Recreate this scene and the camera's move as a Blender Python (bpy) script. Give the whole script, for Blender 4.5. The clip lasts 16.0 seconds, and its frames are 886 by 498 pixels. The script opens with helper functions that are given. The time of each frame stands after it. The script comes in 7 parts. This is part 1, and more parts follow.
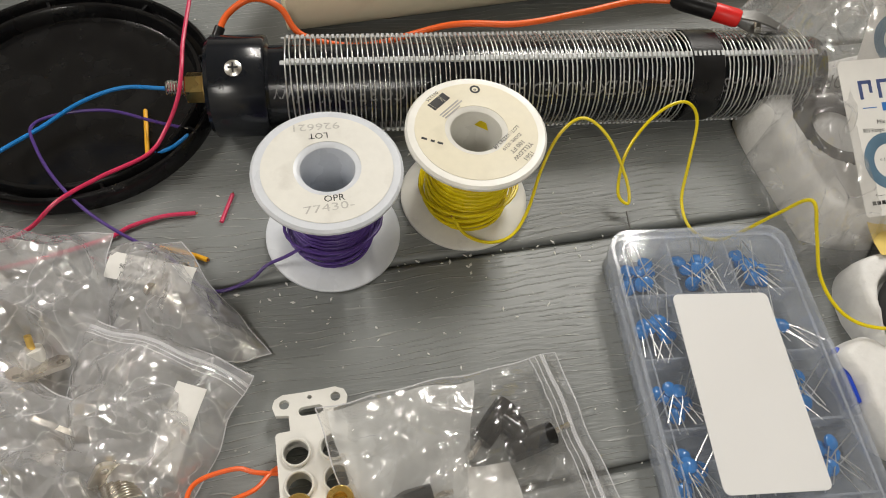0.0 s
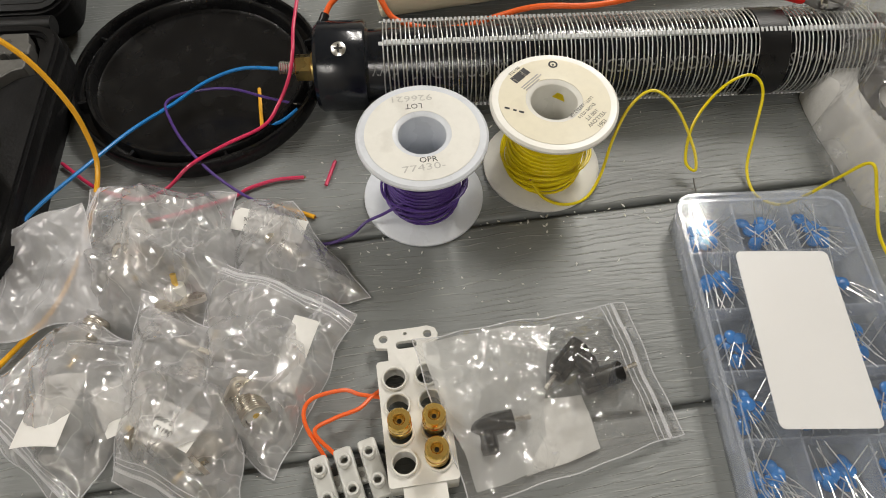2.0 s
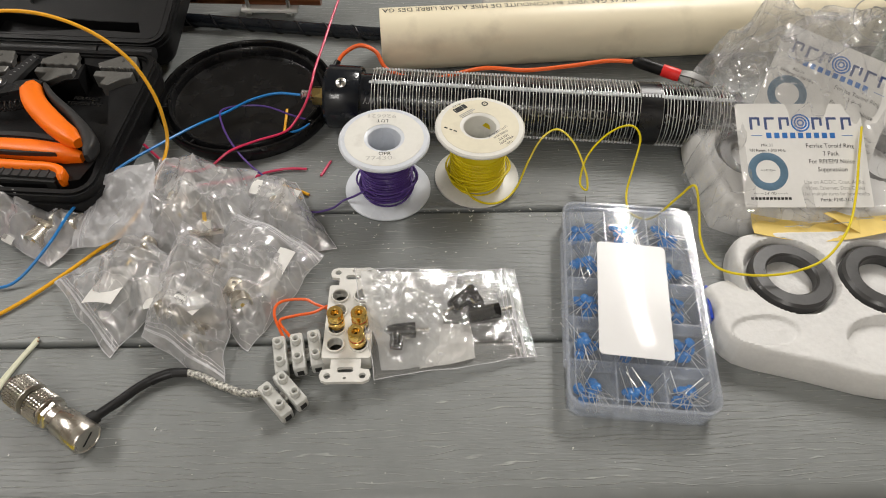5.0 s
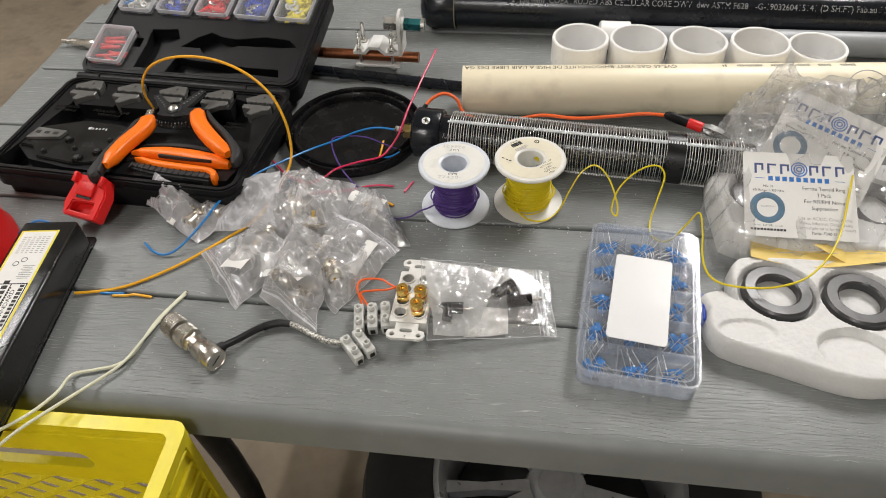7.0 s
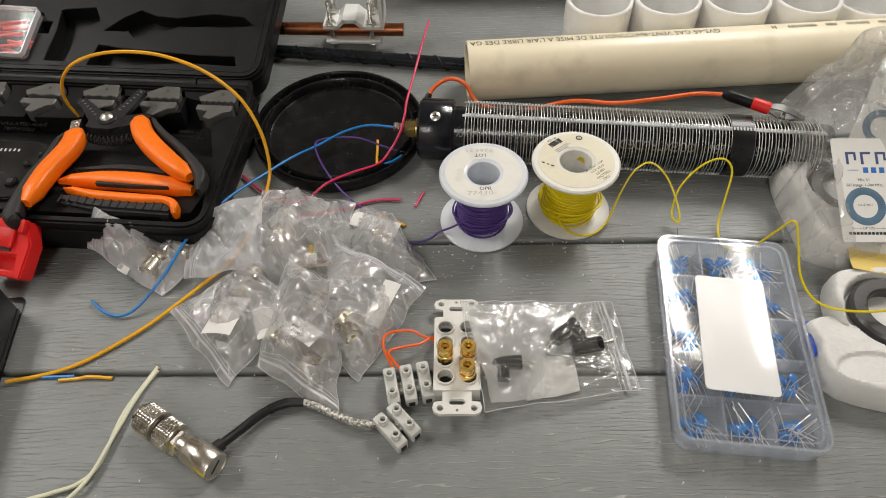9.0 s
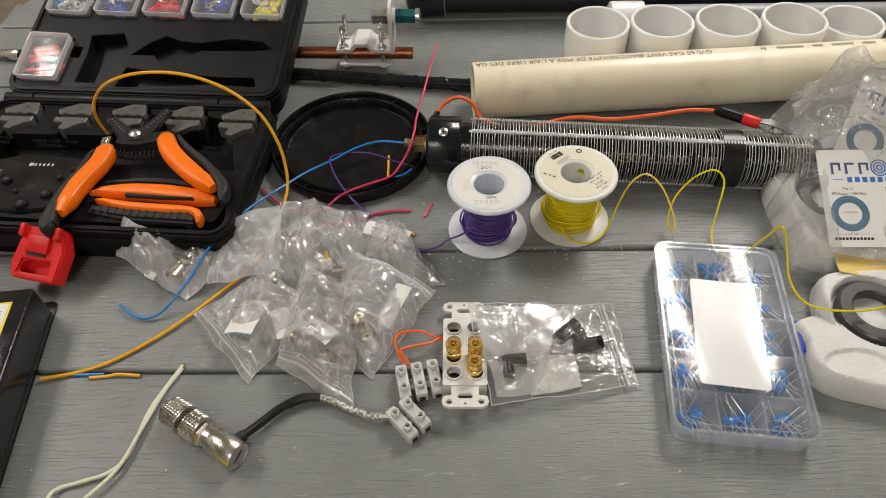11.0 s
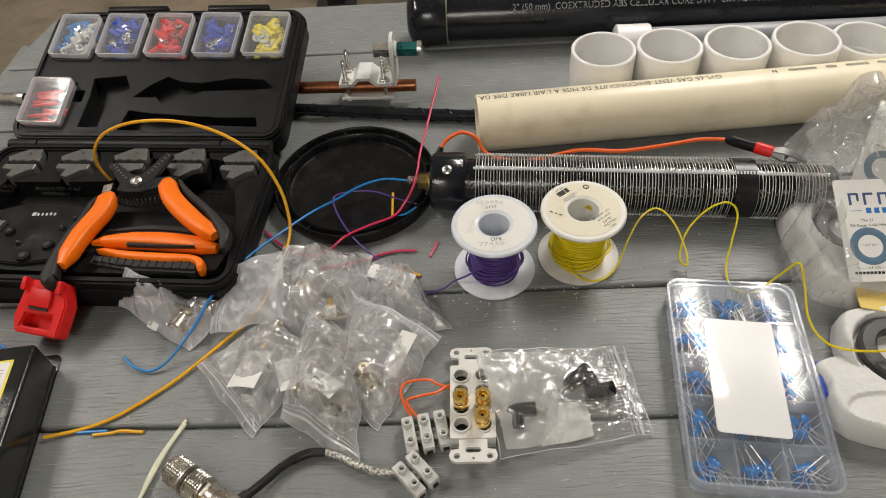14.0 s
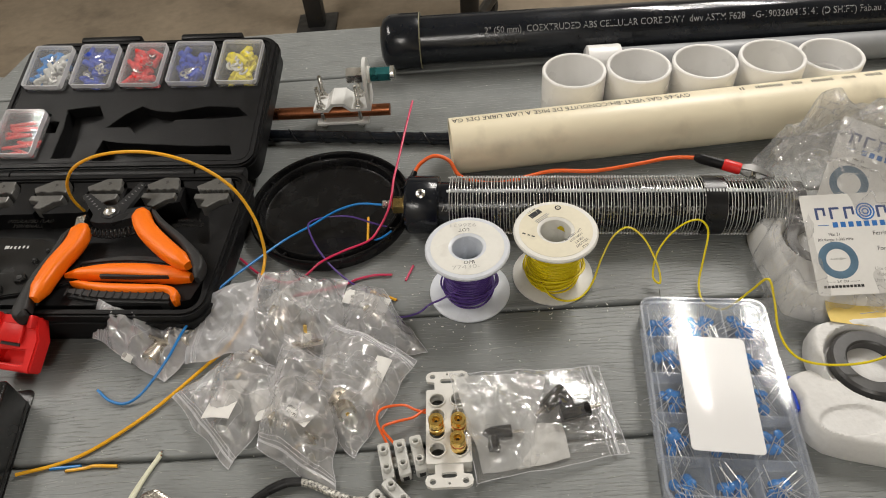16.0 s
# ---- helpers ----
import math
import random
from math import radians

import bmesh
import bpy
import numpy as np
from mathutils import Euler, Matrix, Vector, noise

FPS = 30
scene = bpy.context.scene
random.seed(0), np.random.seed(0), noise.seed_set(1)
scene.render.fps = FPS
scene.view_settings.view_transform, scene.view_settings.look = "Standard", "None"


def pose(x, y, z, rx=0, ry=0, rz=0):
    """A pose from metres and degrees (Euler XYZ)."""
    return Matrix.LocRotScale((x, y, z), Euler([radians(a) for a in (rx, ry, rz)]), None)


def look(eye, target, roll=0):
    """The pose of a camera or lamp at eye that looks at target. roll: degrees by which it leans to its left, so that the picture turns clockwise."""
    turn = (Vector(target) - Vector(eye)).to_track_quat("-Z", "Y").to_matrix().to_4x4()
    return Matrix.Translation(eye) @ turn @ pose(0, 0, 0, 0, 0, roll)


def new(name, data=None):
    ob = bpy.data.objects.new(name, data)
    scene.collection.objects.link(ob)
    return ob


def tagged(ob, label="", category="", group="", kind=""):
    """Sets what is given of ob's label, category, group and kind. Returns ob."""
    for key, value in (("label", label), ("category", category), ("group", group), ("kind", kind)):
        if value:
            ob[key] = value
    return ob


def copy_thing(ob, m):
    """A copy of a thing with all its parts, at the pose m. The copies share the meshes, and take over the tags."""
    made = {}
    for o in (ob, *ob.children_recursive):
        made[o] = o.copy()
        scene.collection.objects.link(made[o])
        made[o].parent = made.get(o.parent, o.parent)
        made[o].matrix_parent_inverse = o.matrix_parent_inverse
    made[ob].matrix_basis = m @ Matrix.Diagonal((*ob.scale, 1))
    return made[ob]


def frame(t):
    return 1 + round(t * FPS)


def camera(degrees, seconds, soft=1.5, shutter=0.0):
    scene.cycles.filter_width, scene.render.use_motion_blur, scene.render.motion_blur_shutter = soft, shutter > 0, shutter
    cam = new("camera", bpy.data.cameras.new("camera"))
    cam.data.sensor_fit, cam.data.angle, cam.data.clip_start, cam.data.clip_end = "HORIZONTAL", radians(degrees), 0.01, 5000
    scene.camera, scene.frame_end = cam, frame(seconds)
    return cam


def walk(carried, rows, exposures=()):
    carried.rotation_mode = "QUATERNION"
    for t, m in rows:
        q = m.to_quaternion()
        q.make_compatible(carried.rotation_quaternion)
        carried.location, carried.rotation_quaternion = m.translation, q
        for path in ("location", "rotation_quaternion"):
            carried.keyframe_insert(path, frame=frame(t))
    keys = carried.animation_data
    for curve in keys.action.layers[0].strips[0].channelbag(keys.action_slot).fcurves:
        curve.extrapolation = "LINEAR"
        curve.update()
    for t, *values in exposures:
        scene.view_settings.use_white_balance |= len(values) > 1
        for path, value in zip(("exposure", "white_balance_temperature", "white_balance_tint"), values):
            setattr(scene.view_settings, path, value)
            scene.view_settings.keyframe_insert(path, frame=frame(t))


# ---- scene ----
cam = camera(65.5, 16.0, 1.0)
PATH = [
    (0, (-0.045, -0.055, 0.333), (0.309, 0.919, -1.378), 9.4),
    (0.5, (-0.017, -0.052, 0.332), (0.276, 0.913, -1.395), 6.3),
    (1, (-0.014, -0.063, 0.335), (0.263, 0.858, -1.418), 4.2),
    (1.5, (-0.033, -0.073, 0.351), (0.202, 0.884, -1.39), 1.9),
    (2, (-0.063, -0.093, 0.359), (0.101, 0.903, -1.368), 0.9),
    (2.5, (-0.071, -0.113, 0.364), (0.032, 0.889, -1.363), -0.2),
    (3, (-0.061, -0.133, 0.376), (0.013, 0.868, -1.354), -0.5),
    (3.5, (-0.029, -0.147, 0.389), (0.006, 0.859, -1.339), -1.7),
    (3.7, (-0.013, -0.158, 0.397), (0.014, 0.857, -1.325), -1.6),
    (5.8, (0.016, -0.348, 0.501), (0.035, 1.002, -0.974), 2.3),
    (6, (0.028, -0.37, 0.517), (-0.03, 0.99, -0.949), 0.2),
    (6.5, (0.042, -0.396, 0.523), (-0.212, 0.957, -0.928), -4.6),
    (7, (0.045, -0.397, 0.52), (-0.195, 0.957, -0.933), -3.7),
    (7.5, (0.021, -0.379, 0.51), (-0.202, 0.965, -0.954), -3.6),
    (8, (-0.048, -0.323, 0.507), (-0.138, 1.01, -0.981), -1.3),
    (8.5, (-0.062, -0.272, 0.474), (-0.04, 1.004, -1.066), 0.0),
    (8.7, (-0.06, -0.252, 0.469), (-0.087, 0.994, -1.096), -1.2),
    (10.8, (-0.058, -0.292, 0.49), (-0.102, 1.015, -1.024), -2.4),
    (11, (-0.061, -0.29, 0.485), (-0.112, 1.019, -1.026), -2.2),
    (11.5, (-0.054, -0.28, 0.492), (-0.134, 1.019, -1.026), -4.3),
    (12, (-0.053, -0.278, 0.493), (-0.101, 1.044, -1.007), -3.5),
    (12.5, (-0.047, -0.268, 0.493), (-0.09, 1.06, -1.002), -3.7),
    (13, (-0.051, -0.257, 0.495), (-0.107, 1.058, -1.011), -4.5),
    (13.5, (-0.051, -0.254, 0.496), (-0.141, 1.07, -1.001), -5.0),
    (14, (-0.05, -0.257, 0.495), (-0.151, 1.066, -1.001), -5.3),
    (14.5, (-0.045, -0.258, 0.494), (-0.154, 1.069, -0.999), -6.2),
    (15, (-0.032, -0.253, 0.497), (-0.131, 1.083, -0.989), -6.4),
    (15.5, (-0.032, -0.256, 0.498), (-0.108, 1.093, -0.976), -6.3),
    (16, (-0.036, -0.254, 0.5), (-0.104, 1.105, -0.966), -5.6),
]
walk(cam, [(t, look(eye, target, roll)) for t, eye, target, roll in PATH], [(0, 0.02, 6500, 10), (3.7, 0.0, 6500, 10), (5.8, 0.08, 6300, 12), (6.6, 0.15, 6250, 12), (7.3, 0.17, 6250, 12), (8.7, 0.0, 6400, 11), (11, -0.08, 6500, 11), (16, -0.04, 6500, 11)])

# ---- light ----
world = bpy.data.worlds.new("room_air")
scene.world = world
world.use_nodes = True
world.node_tree.nodes["Background"].inputs[0].default_value = (0.9, 0.95, 1.0, 1)
world.node_tree.nodes["Background"].inputs[1].default_value = 0.05
# the third fitting is unseen, added as fill from behind the camera
FIXTURES = [(0.93, 1.6, 52), (-1.55, 0.55, 26), (-0.2, -2.0, 23)]
CEILING = 1.86
for fx, fy, watts in FIXTURES:
    for off in (-0.145, 0.145):
        lamp = new("tube_light", bpy.data.lights.new("tube_light", "AREA"))
        lamp.data.shape, lamp.data.size, lamp.data.size_y = "RECTANGLE", 0.045, 1.2
        lamp.data.energy, lamp.data.color = watts / 2, (1.0, 0.96, 0.895)
        lamp.matrix_world = pose(fx + off, fy, CEILING - 0.085, 0, 0, 0)


# ---- materials ----
def material(name, color, rough=0.5, metal=0.0, spec=0.5, vary=0.12, scale=40.0, bump=0.0, bump_scale=200.0, trans=0.0,
             ior=1.45, coat=0.0, subsurface=0.0, stretch=(1, 1, 1), dirt=None, dirt_amount=0.0, rough_vary=0.1, island=False):
    """A Principled surface whose colour, gloss and relief vary at two scales."""
    m = bpy.data.materials.new(name)
    m.use_nodes = True
    nt = m.node_tree
    b = nt.nodes["Principled BSDF"]
    N, L = nt.nodes.new, nt.links.new
    co = N("ShaderNodeTexCoord")
    mp = N("ShaderNodeMapping")
    mp.inputs["Scale"].default_value = stretch
    L(co.outputs["Object"], mp.inputs[0])
    n1 = N("ShaderNodeTexNoise")
    n1.inputs["Scale"].default_value, n1.inputs["Detail"].default_value = scale, 4
    L(mp.outputs[0], n1.inputs["Vector"])
    n2 = N("ShaderNodeTexNoise")
    n2.inputs["Scale"].default_value, n2.inputs["Detail"].default_value = scale * 9, 3
    L(mp.outputs[0], n2.inputs["Vector"])
    mix = N("ShaderNodeMath")
    mix.operation = "MULTIPLY_ADD"
    L(n2.outputs[0], mix.inputs[0])
    mix.inputs[1].default_value = 0.5
    L(n1.outputs[0], mix.inputs[2])
    ramp = N("ShaderNodeMapRange")
    ramp.inputs[1].default_value, ramp.inputs[2].default_value = 0.45, 1.05
    ramp.inputs[3].default_value, ramp.inputs[4].default_value = 1 - vary, 1 + vary
    L(mix.outputs[0], ramp.inputs[0])
    scale_color = N("ShaderNodeVectorMath")
    scale_color.operation = "SCALE"
    scale_color.inputs[0].default_value = color
    L(ramp.outputs[0], scale_color.inputs["Scale"])
    out = scale_color.outputs[0]
    if dirt:
        n3 = N("ShaderNodeTexNoise")
        n3.inputs["Scale"].default_value, n3.inputs["Detail"].default_value = scale * 2.3, 6
        L(co.outputs["Object"], n3.inputs["Vector"])
        dr = N("ShaderNodeMapRange")
        dr.inputs[1].default_value, dr.inputs[2].default_value = 0.55, 0.75
        dr.inputs[3].default_value, dr.inputs[4].default_value = 0, dirt_amount
        L(n3.outputs[0], dr.inputs[0])
        dm = N("ShaderNodeMix")
        dm.data_type = "RGBA"
        L(dr.outputs[0], dm.inputs[0])
        L(out, dm.inputs[6])
        dm.inputs[7].default_value = (*dirt, 1)
        out = dm.outputs[2]
    L(out, b.inputs["Base Color"])
    rr = N("ShaderNodeMapRange")
    rr.inputs[1].default_value, rr.inputs[2].default_value = 0.3, 0.7
    rr.inputs[3].default_value, rr.inputs[4].default_value = max(0.02, rough - rough_vary), min(1, rough + rough_vary)
    L(n1.outputs[0], rr.inputs[0])
    L(rr.outputs[0], b.inputs["Roughness"])
    b.inputs["Metallic"].default_value = metal
    b.inputs["Specular IOR Level"].default_value = spec
    b.inputs["IOR"].default_value = ior
    b.inputs["Transmission Weight"].default_value = trans
    b.inputs["Coat Weight"].default_value = coat
    if subsurface:
        b.inputs["Subsurface Weight"].default_value = subsurface
        b.inputs["Subsurface Radius"].default_value = (0.01, 0.01, 0.01)
        b.inputs["Subsurface Scale"].default_value = 0.6
    if bump:
        nb = N("ShaderNodeTexNoise")
        nb.inputs["Scale"].default_value, nb.inputs["Detail"].default_value = bump_scale, 5
        L(mp.outputs[0], nb.inputs["Vector"])
        bp = N("ShaderNodeBump")
        bp.inputs["Strength"].default_value, bp.inputs["Distance"].default_value = bump, 0.0006
        L(nb.outputs[0], bp.inputs["Height"])
        L(bp.outputs[0], b.inputs["Normal"])
    return m


def film_material(name, tint, clear, gloss_rough, haze, bump=0.3, bump_scale=60.0, distance=0.002, shine=0.05, detail=4, creased=0.0):
    """Thin clear plastic: light goes straight through, with a milky haze and a Fresnel gloss."""
    m = bpy.data.materials.new(name)
    m.use_nodes = True
    nt = m.node_tree
    nt.nodes.clear()
    N, L = nt.nodes.new, nt.links.new
    out = N("ShaderNodeOutputMaterial")
    tr = N("ShaderNodeBsdfTransparent")
    tr.inputs[0].default_value = (clear, clear, clear, 1)
    df = N("ShaderNodeBsdfDiffuse")
    df.inputs[0].default_value = (*tint, 1)
    tl = N("ShaderNodeBsdfTranslucent")
    tl.inputs[0].default_value = (*tint, 1)
    milk = N("ShaderNodeMixShader")
    milk.inputs[0].default_value = 0.25
    L(df.outputs[0], milk.inputs[1])
    L(tl.outputs[0], milk.inputs[2])
    co = N("ShaderNodeTexCoord")
    n = N("ShaderNodeTexNoise")
    n.inputs["Scale"].default_value, n.inputs["Detail"].default_value = bump_scale, detail
    L(co.outputs["Object"], n.inputs["Vector"])
    hz = N("ShaderNodeMapRange")
    hz.inputs[1].default_value, hz.inputs[2].default_value = 0.35, 0.7
    hz.inputs[3].default_value, hz.inputs[4].default_value = haze * 0.9, haze * 1.1
    L(n.outputs[0], hz.inputs[0])
    # fine creases: lines where two warped noises cross their middle; whitened along them, with their bright streaks
    # painted in
    ridges = []
    for size, hold in ((34.0, 0.03), (78.0, 0.04)):
        cn = N("ShaderNodeTexNoise")
        cn.inputs["Scale"].default_value, cn.inputs["Detail"].default_value, cn.inputs["Distortion"].default_value = size, 1.0, 0.6
        L(co.outputs["Object"], cn.inputs["Vector"])
        off = N("ShaderNodeMath")
        off.operation = "SUBTRACT"
        off.inputs[1].default_value = 0.5
        L(cn.outputs[0], off.inputs[0])
        fold = N("ShaderNodeMath")
        fold.operation = "ABSOLUTE"
        L(off.outputs[0], fold.inputs[0])
        up = N("ShaderNodeMapRange")
        up.inputs[1].default_value, up.inputs[2].default_value = 0.0, hold
        up.inputs[3].default_value, up.inputs[4].default_value = 1.0, 0.0
        L(fold.outputs[0], up.inputs[0])
        ridges.append(up.outputs[0])
    crease = N("ShaderNodeMath")
    crease.operation = "MULTIPLY_ADD"
    crease.inputs[1].default_value = 0.5
    L(ridges[1], crease.inputs[0])
    L(ridges[0], crease.inputs[2])
    thin = N("ShaderNodeMath")
    thin.operation = "POWER"
    thin.inputs[1].default_value = 3.0
    L(crease.outputs[0], thin.inputs[0])
    white = N("ShaderNodeMath")
    white.operation = "MULTIPLY"
    white.inputs[1].default_value = creased * 0.3
    L(thin.outputs[0], white.inputs[0])
    hz2 = N("ShaderNodeMath")
    hz2.use_clamp = True
    L(hz.outputs[0], hz2.inputs[0])
    L(white.outputs[0], hz2.inputs[1])
    a = N("ShaderNodeMixShader")
    L(hz2.outputs[0], a.inputs[0])
    L(tr.outputs[0], a.inputs[1])
    L(milk.outputs[0], a.inputs[2])
    gl = N("ShaderNodeBsdfGlossy")
    gl.inputs["Roughness"].default_value = gloss_rough
    bp = N("ShaderNodeBump")
    bp.inputs["Strength"].default_value, bp.inputs["Distance"].default_value = bump, distance
    L(n.outputs[0], bp.inputs["Height"])
    if creased:
        cb = N("ShaderNodeBump")
        cb.inputs["Strength"].default_value, cb.inputs["Distance"].default_value = 0.6, 0.0008 * creased
        L(crease.outputs[0], cb.inputs["Height"])
        L(cb.outputs[0], bp.inputs["Normal"])
    L(bp.outputs[0], gl.inputs["Normal"])
    lw = N("ShaderNodeLayerWeight")
    lw.inputs["Blend"].default_value = 0.5
    L(bp.outputs[0], lw.inputs["Normal"])
    pw = N("ShaderNodeMath")
    pw.operation = "POWER"
    pw.inputs[1].default_value = 4.0
    L(lw.outputs["Facing"], pw.inputs[0])
    fr = N("ShaderNodeMath")
    fr.operation = "MULTIPLY_ADD"
    fr.inputs[1].default_value, fr.inputs[2].default_value = 0.9, shine
    L(pw.outputs[0], fr.inputs[0])
    fin = N("ShaderNodeMixShader")
    L(fr.outputs[0], fin.inputs[0])
    L(a.outputs[0], fin.inputs[1])
    L(gl.outputs[0], fin.inputs[2])
    L(fin.outputs[0], out.inputs[0])
    return m


def table_material():
    """Grey moulded plastic with an embossed wood grain that runs along x, its glints painted pale, and pale specks."""
    m = material("grey_grained_plastic", (0.212, 0.223, 0.219), 0.4, vary=0.16, scale=5.0, rough_vary=0.1)
    nt = m.node_tree
    N, L = nt.nodes.new, nt.links.new
    b = nt.nodes["Principled BSDF"]
    co = N("ShaderNodeNewGeometry")
    warp = N("ShaderNodeTexNoise")
    warp.inputs["Scale"].default_value, warp.inputs["Detail"].default_value = 7, 3
    L(co.outputs["Position"], warp.inputs["Vector"])
    add = N("ShaderNodeVectorMath")
    add.operation = "MULTIPLY_ADD"
    L(warp.outputs["Color"], add.inputs[0])
    add.inputs[1].default_value = (0.02, 0.016, 0)
    L(co.outputs["Position"], add.inputs[2])
    mp = N("ShaderNodeMapping")
    mp.inputs["Scale"].default_value = (10, 42, 10)
    L(add.outputs[0], mp.inputs[0])
    sway = N("ShaderNodeTexNoise")
    sway.inputs["Scale"].default_value, sway.inputs["Detail"].default_value = 1.0, 3.0
    L(mp.outputs[0], sway.inputs["Vector"])
    across = N("ShaderNodeSeparateXYZ")
    L(add.outputs[0], across.inputs[0])
    rate = N("ShaderNodeMath")
    rate.operation = "MULTIPLY"
    rate.inputs[1].default_value = 270.0
    L(across.outputs["Y"], rate.inputs[0])
    rows = N("ShaderNodeMath")
    rows.operation = "MULTIPLY_ADD"
    rows.inputs[1].default_value = 5.0
    L(sway.outputs[0], rows.inputs[0])
    L(rate.outputs[0], rows.inputs[2])
    saw = N("ShaderNodeMath")
    saw.operation = "FRACT"
    L(rows.outputs[0], saw.inputs[0])
    mid = N("ShaderNodeMath")
    mid.operation = "SUBTRACT"
    mid.inputs[1].default_value = 0.5
    L(saw.outputs[0], mid.inputs[0])
    away = N("ShaderNodeMath")
    away.operation = "ABSOLUTE"
    L(mid.outputs[0], away.inputs[0])
    line = N("ShaderNodeMapRange")
    line.interpolation_type = "SMOOTHSTEP"
    line.inputs[1].default_value, line.inputs[2].default_value = 0.02, 0.11
    line.inputs[3].default_value, line.inputs[4].default_value = 1.0, 0.0
    L(away.outputs[0], line.inputs[0])
    # the lines break off after a few centimetres
    bmap = N("ShaderNodeMapping")
    bmap.inputs["Scale"].default_value = (38, 270, 10)
    L(add.outputs[0], bmap.inputs[0])
    gaps = N("ShaderNodeTexNoise")
    gaps.inputs["Scale"].default_value, gaps.inputs["Detail"].default_value = 1.0, 2.0
    L(bmap.outputs[0], gaps.inputs["Vector"])
    gr = N("ShaderNodeMapRange")
    gr.inputs[1].default_value, gr.inputs[2].default_value = 0.44, 0.54
    L(gaps.outputs[0], gr.inputs[0])
    ridge = N("ShaderNodeMath")
    ridge.operation = "MULTIPLY"
    L(line.outputs[0], ridge.inputs[0])
    L(gr.outputs[0], ridge.inputs[1])
    # the grain is moulded into the upper face alone
    sepn = N("ShaderNodeSeparateXYZ")
    L(co.outputs["True Normal"], sepn.inputs[0])
    face_up = N("ShaderNodeMapRange")
    face_up.inputs[1].default_value, face_up.inputs[2].default_value = 0.9, 0.99
    L(sepn.outputs["Z"], face_up.inputs[0])
    patch = N("ShaderNodeTexNoise")
    patch.inputs["Scale"].default_value, patch.inputs["Detail"].default_value = 22, 3
    L(co.outputs["Position"], patch.inputs["Vector"])
    pr = N("ShaderNodeMapRange")
    pr.inputs[1].default_value, pr.inputs[2].default_value = 0.38, 0.58
    pr.inputs[3].default_value, pr.inputs[4].default_value = 0.22, 1.0
    L(patch.outputs[0], pr.inputs[0])
    top_only = N("ShaderNodeMath")
    top_only.operation = "MULTIPLY"
    L(pr.outputs[0], top_only.inputs[0])
    L(face_up.outputs[0], top_only.inputs[1])
    mul = N("ShaderNodeMath")
    mul.operation = "MULTIPLY"
    L(ridge.outputs[0], mul.inputs[0])
    L(top_only.outputs[0], mul.inputs[1])
    bp = N("ShaderNodeBump")
    bp.inputs["Strength"].default_value, bp.inputs["Distance"].default_value = 1.0, 0.0007
    # a finer short grain between the raised lines
    fmap = N("ShaderNodeMapping")
    fmap.inputs["Scale"].default_value = (75, 520, 75)
    L(add.outputs[0], fmap.inputs[0])
    fine = N("ShaderNodeTexNoise")
    fine.inputs["Scale"].default_value, fine.inputs["Detail"].default_value = 1.0, 3.0
    L(fmap.outputs[0], fine.inputs["Vector"])
    fine_up = N("ShaderNodeMath")
    fine_up.operation = "MULTIPLY"
    L(fine.outputs[0], fine_up.inputs[0])
    L(face_up.outputs[0], fine_up.inputs[1])
    relief = N("ShaderNodeMath")
    relief.operation = "MULTIPLY_ADD"
    relief.inputs[1].default_value = 0.55
    L(fine_up.outputs[0], relief.inputs[0])
    L(mul.outputs[0], relief.inputs[2])
    L(relief.outputs[0], bp.inputs["Height"])
    L(bp.outputs[0], b.inputs["Normal"])
    # glints on the raised lines are painted in as a paler base colour
    paler = N("ShaderNodeMix")
    paler.data_type = "RGBA"
    wf = N("ShaderNodeMath")
    wf.operation = "MULTIPLY"
    wf.inputs[1].default_value = 0.62
    L(mul.outputs[0], wf.inputs[0])
    L(wf.outputs[0], paler.inputs[0])
    L(b.inputs["Base Color"].links[0].from_socket, paler.inputs[6])
    paler.inputs[7].default_value = (0.58, 0.59, 0.57, 1)
    L(paler.outputs[2], b.inputs["Base Color"])
    rg = N("ShaderNodeMapRange")
    rg.inputs[3].default_value, rg.inputs[4].default_value = 0.42, 0.14
    L(mul.outputs[0], rg.inputs[0])
    L(rg.outputs[0], b.inputs["Roughness"])
    # pale specks of dust
    vo = N("ShaderNodeTexVoronoi")
    vo.inputs["Scale"].default_value = 105
    L(co.outputs["Position"], vo.inputs["Vector"])
    sp = N("ShaderNodeMapRange")
    sp.inputs[1].default_value, sp.inputs[2].default_value = 0.045, 0.075
    sp.inputs[3].default_value, sp.inputs[4].default_value = 0.55, 0.0
    L(vo.outputs["Distance"], sp.inputs[0])
    few = N("ShaderNodeMath")
    few.operation = "GREATER_THAN"
    few.inputs[1].default_value = 0.72
    sepc = N("ShaderNodeSeparateColor")
    L(vo.outputs["Color"], sepc.inputs[0])
    L(sepc.outputs[0], few.inputs[0])
    spm = N("ShaderNodeMath")
    spm.operation = "MULTIPLY"
    L(sp.outputs[0], spm.inputs[0])
    L(few.outputs[0], spm.inputs[1])
    mx = N("ShaderNodeMix")
    mx.data_type = "RGBA"
    L(spm.outputs[0], mx.inputs[0])
    old = b.inputs["Base Color"].links[0].from_socket
    L(old, mx.inputs[6])
    mx.inputs[7].default_value = (0.55, 0.55, 0.52, 1)
    L(mx.outputs[2], b.inputs["Base Color"])
    return m


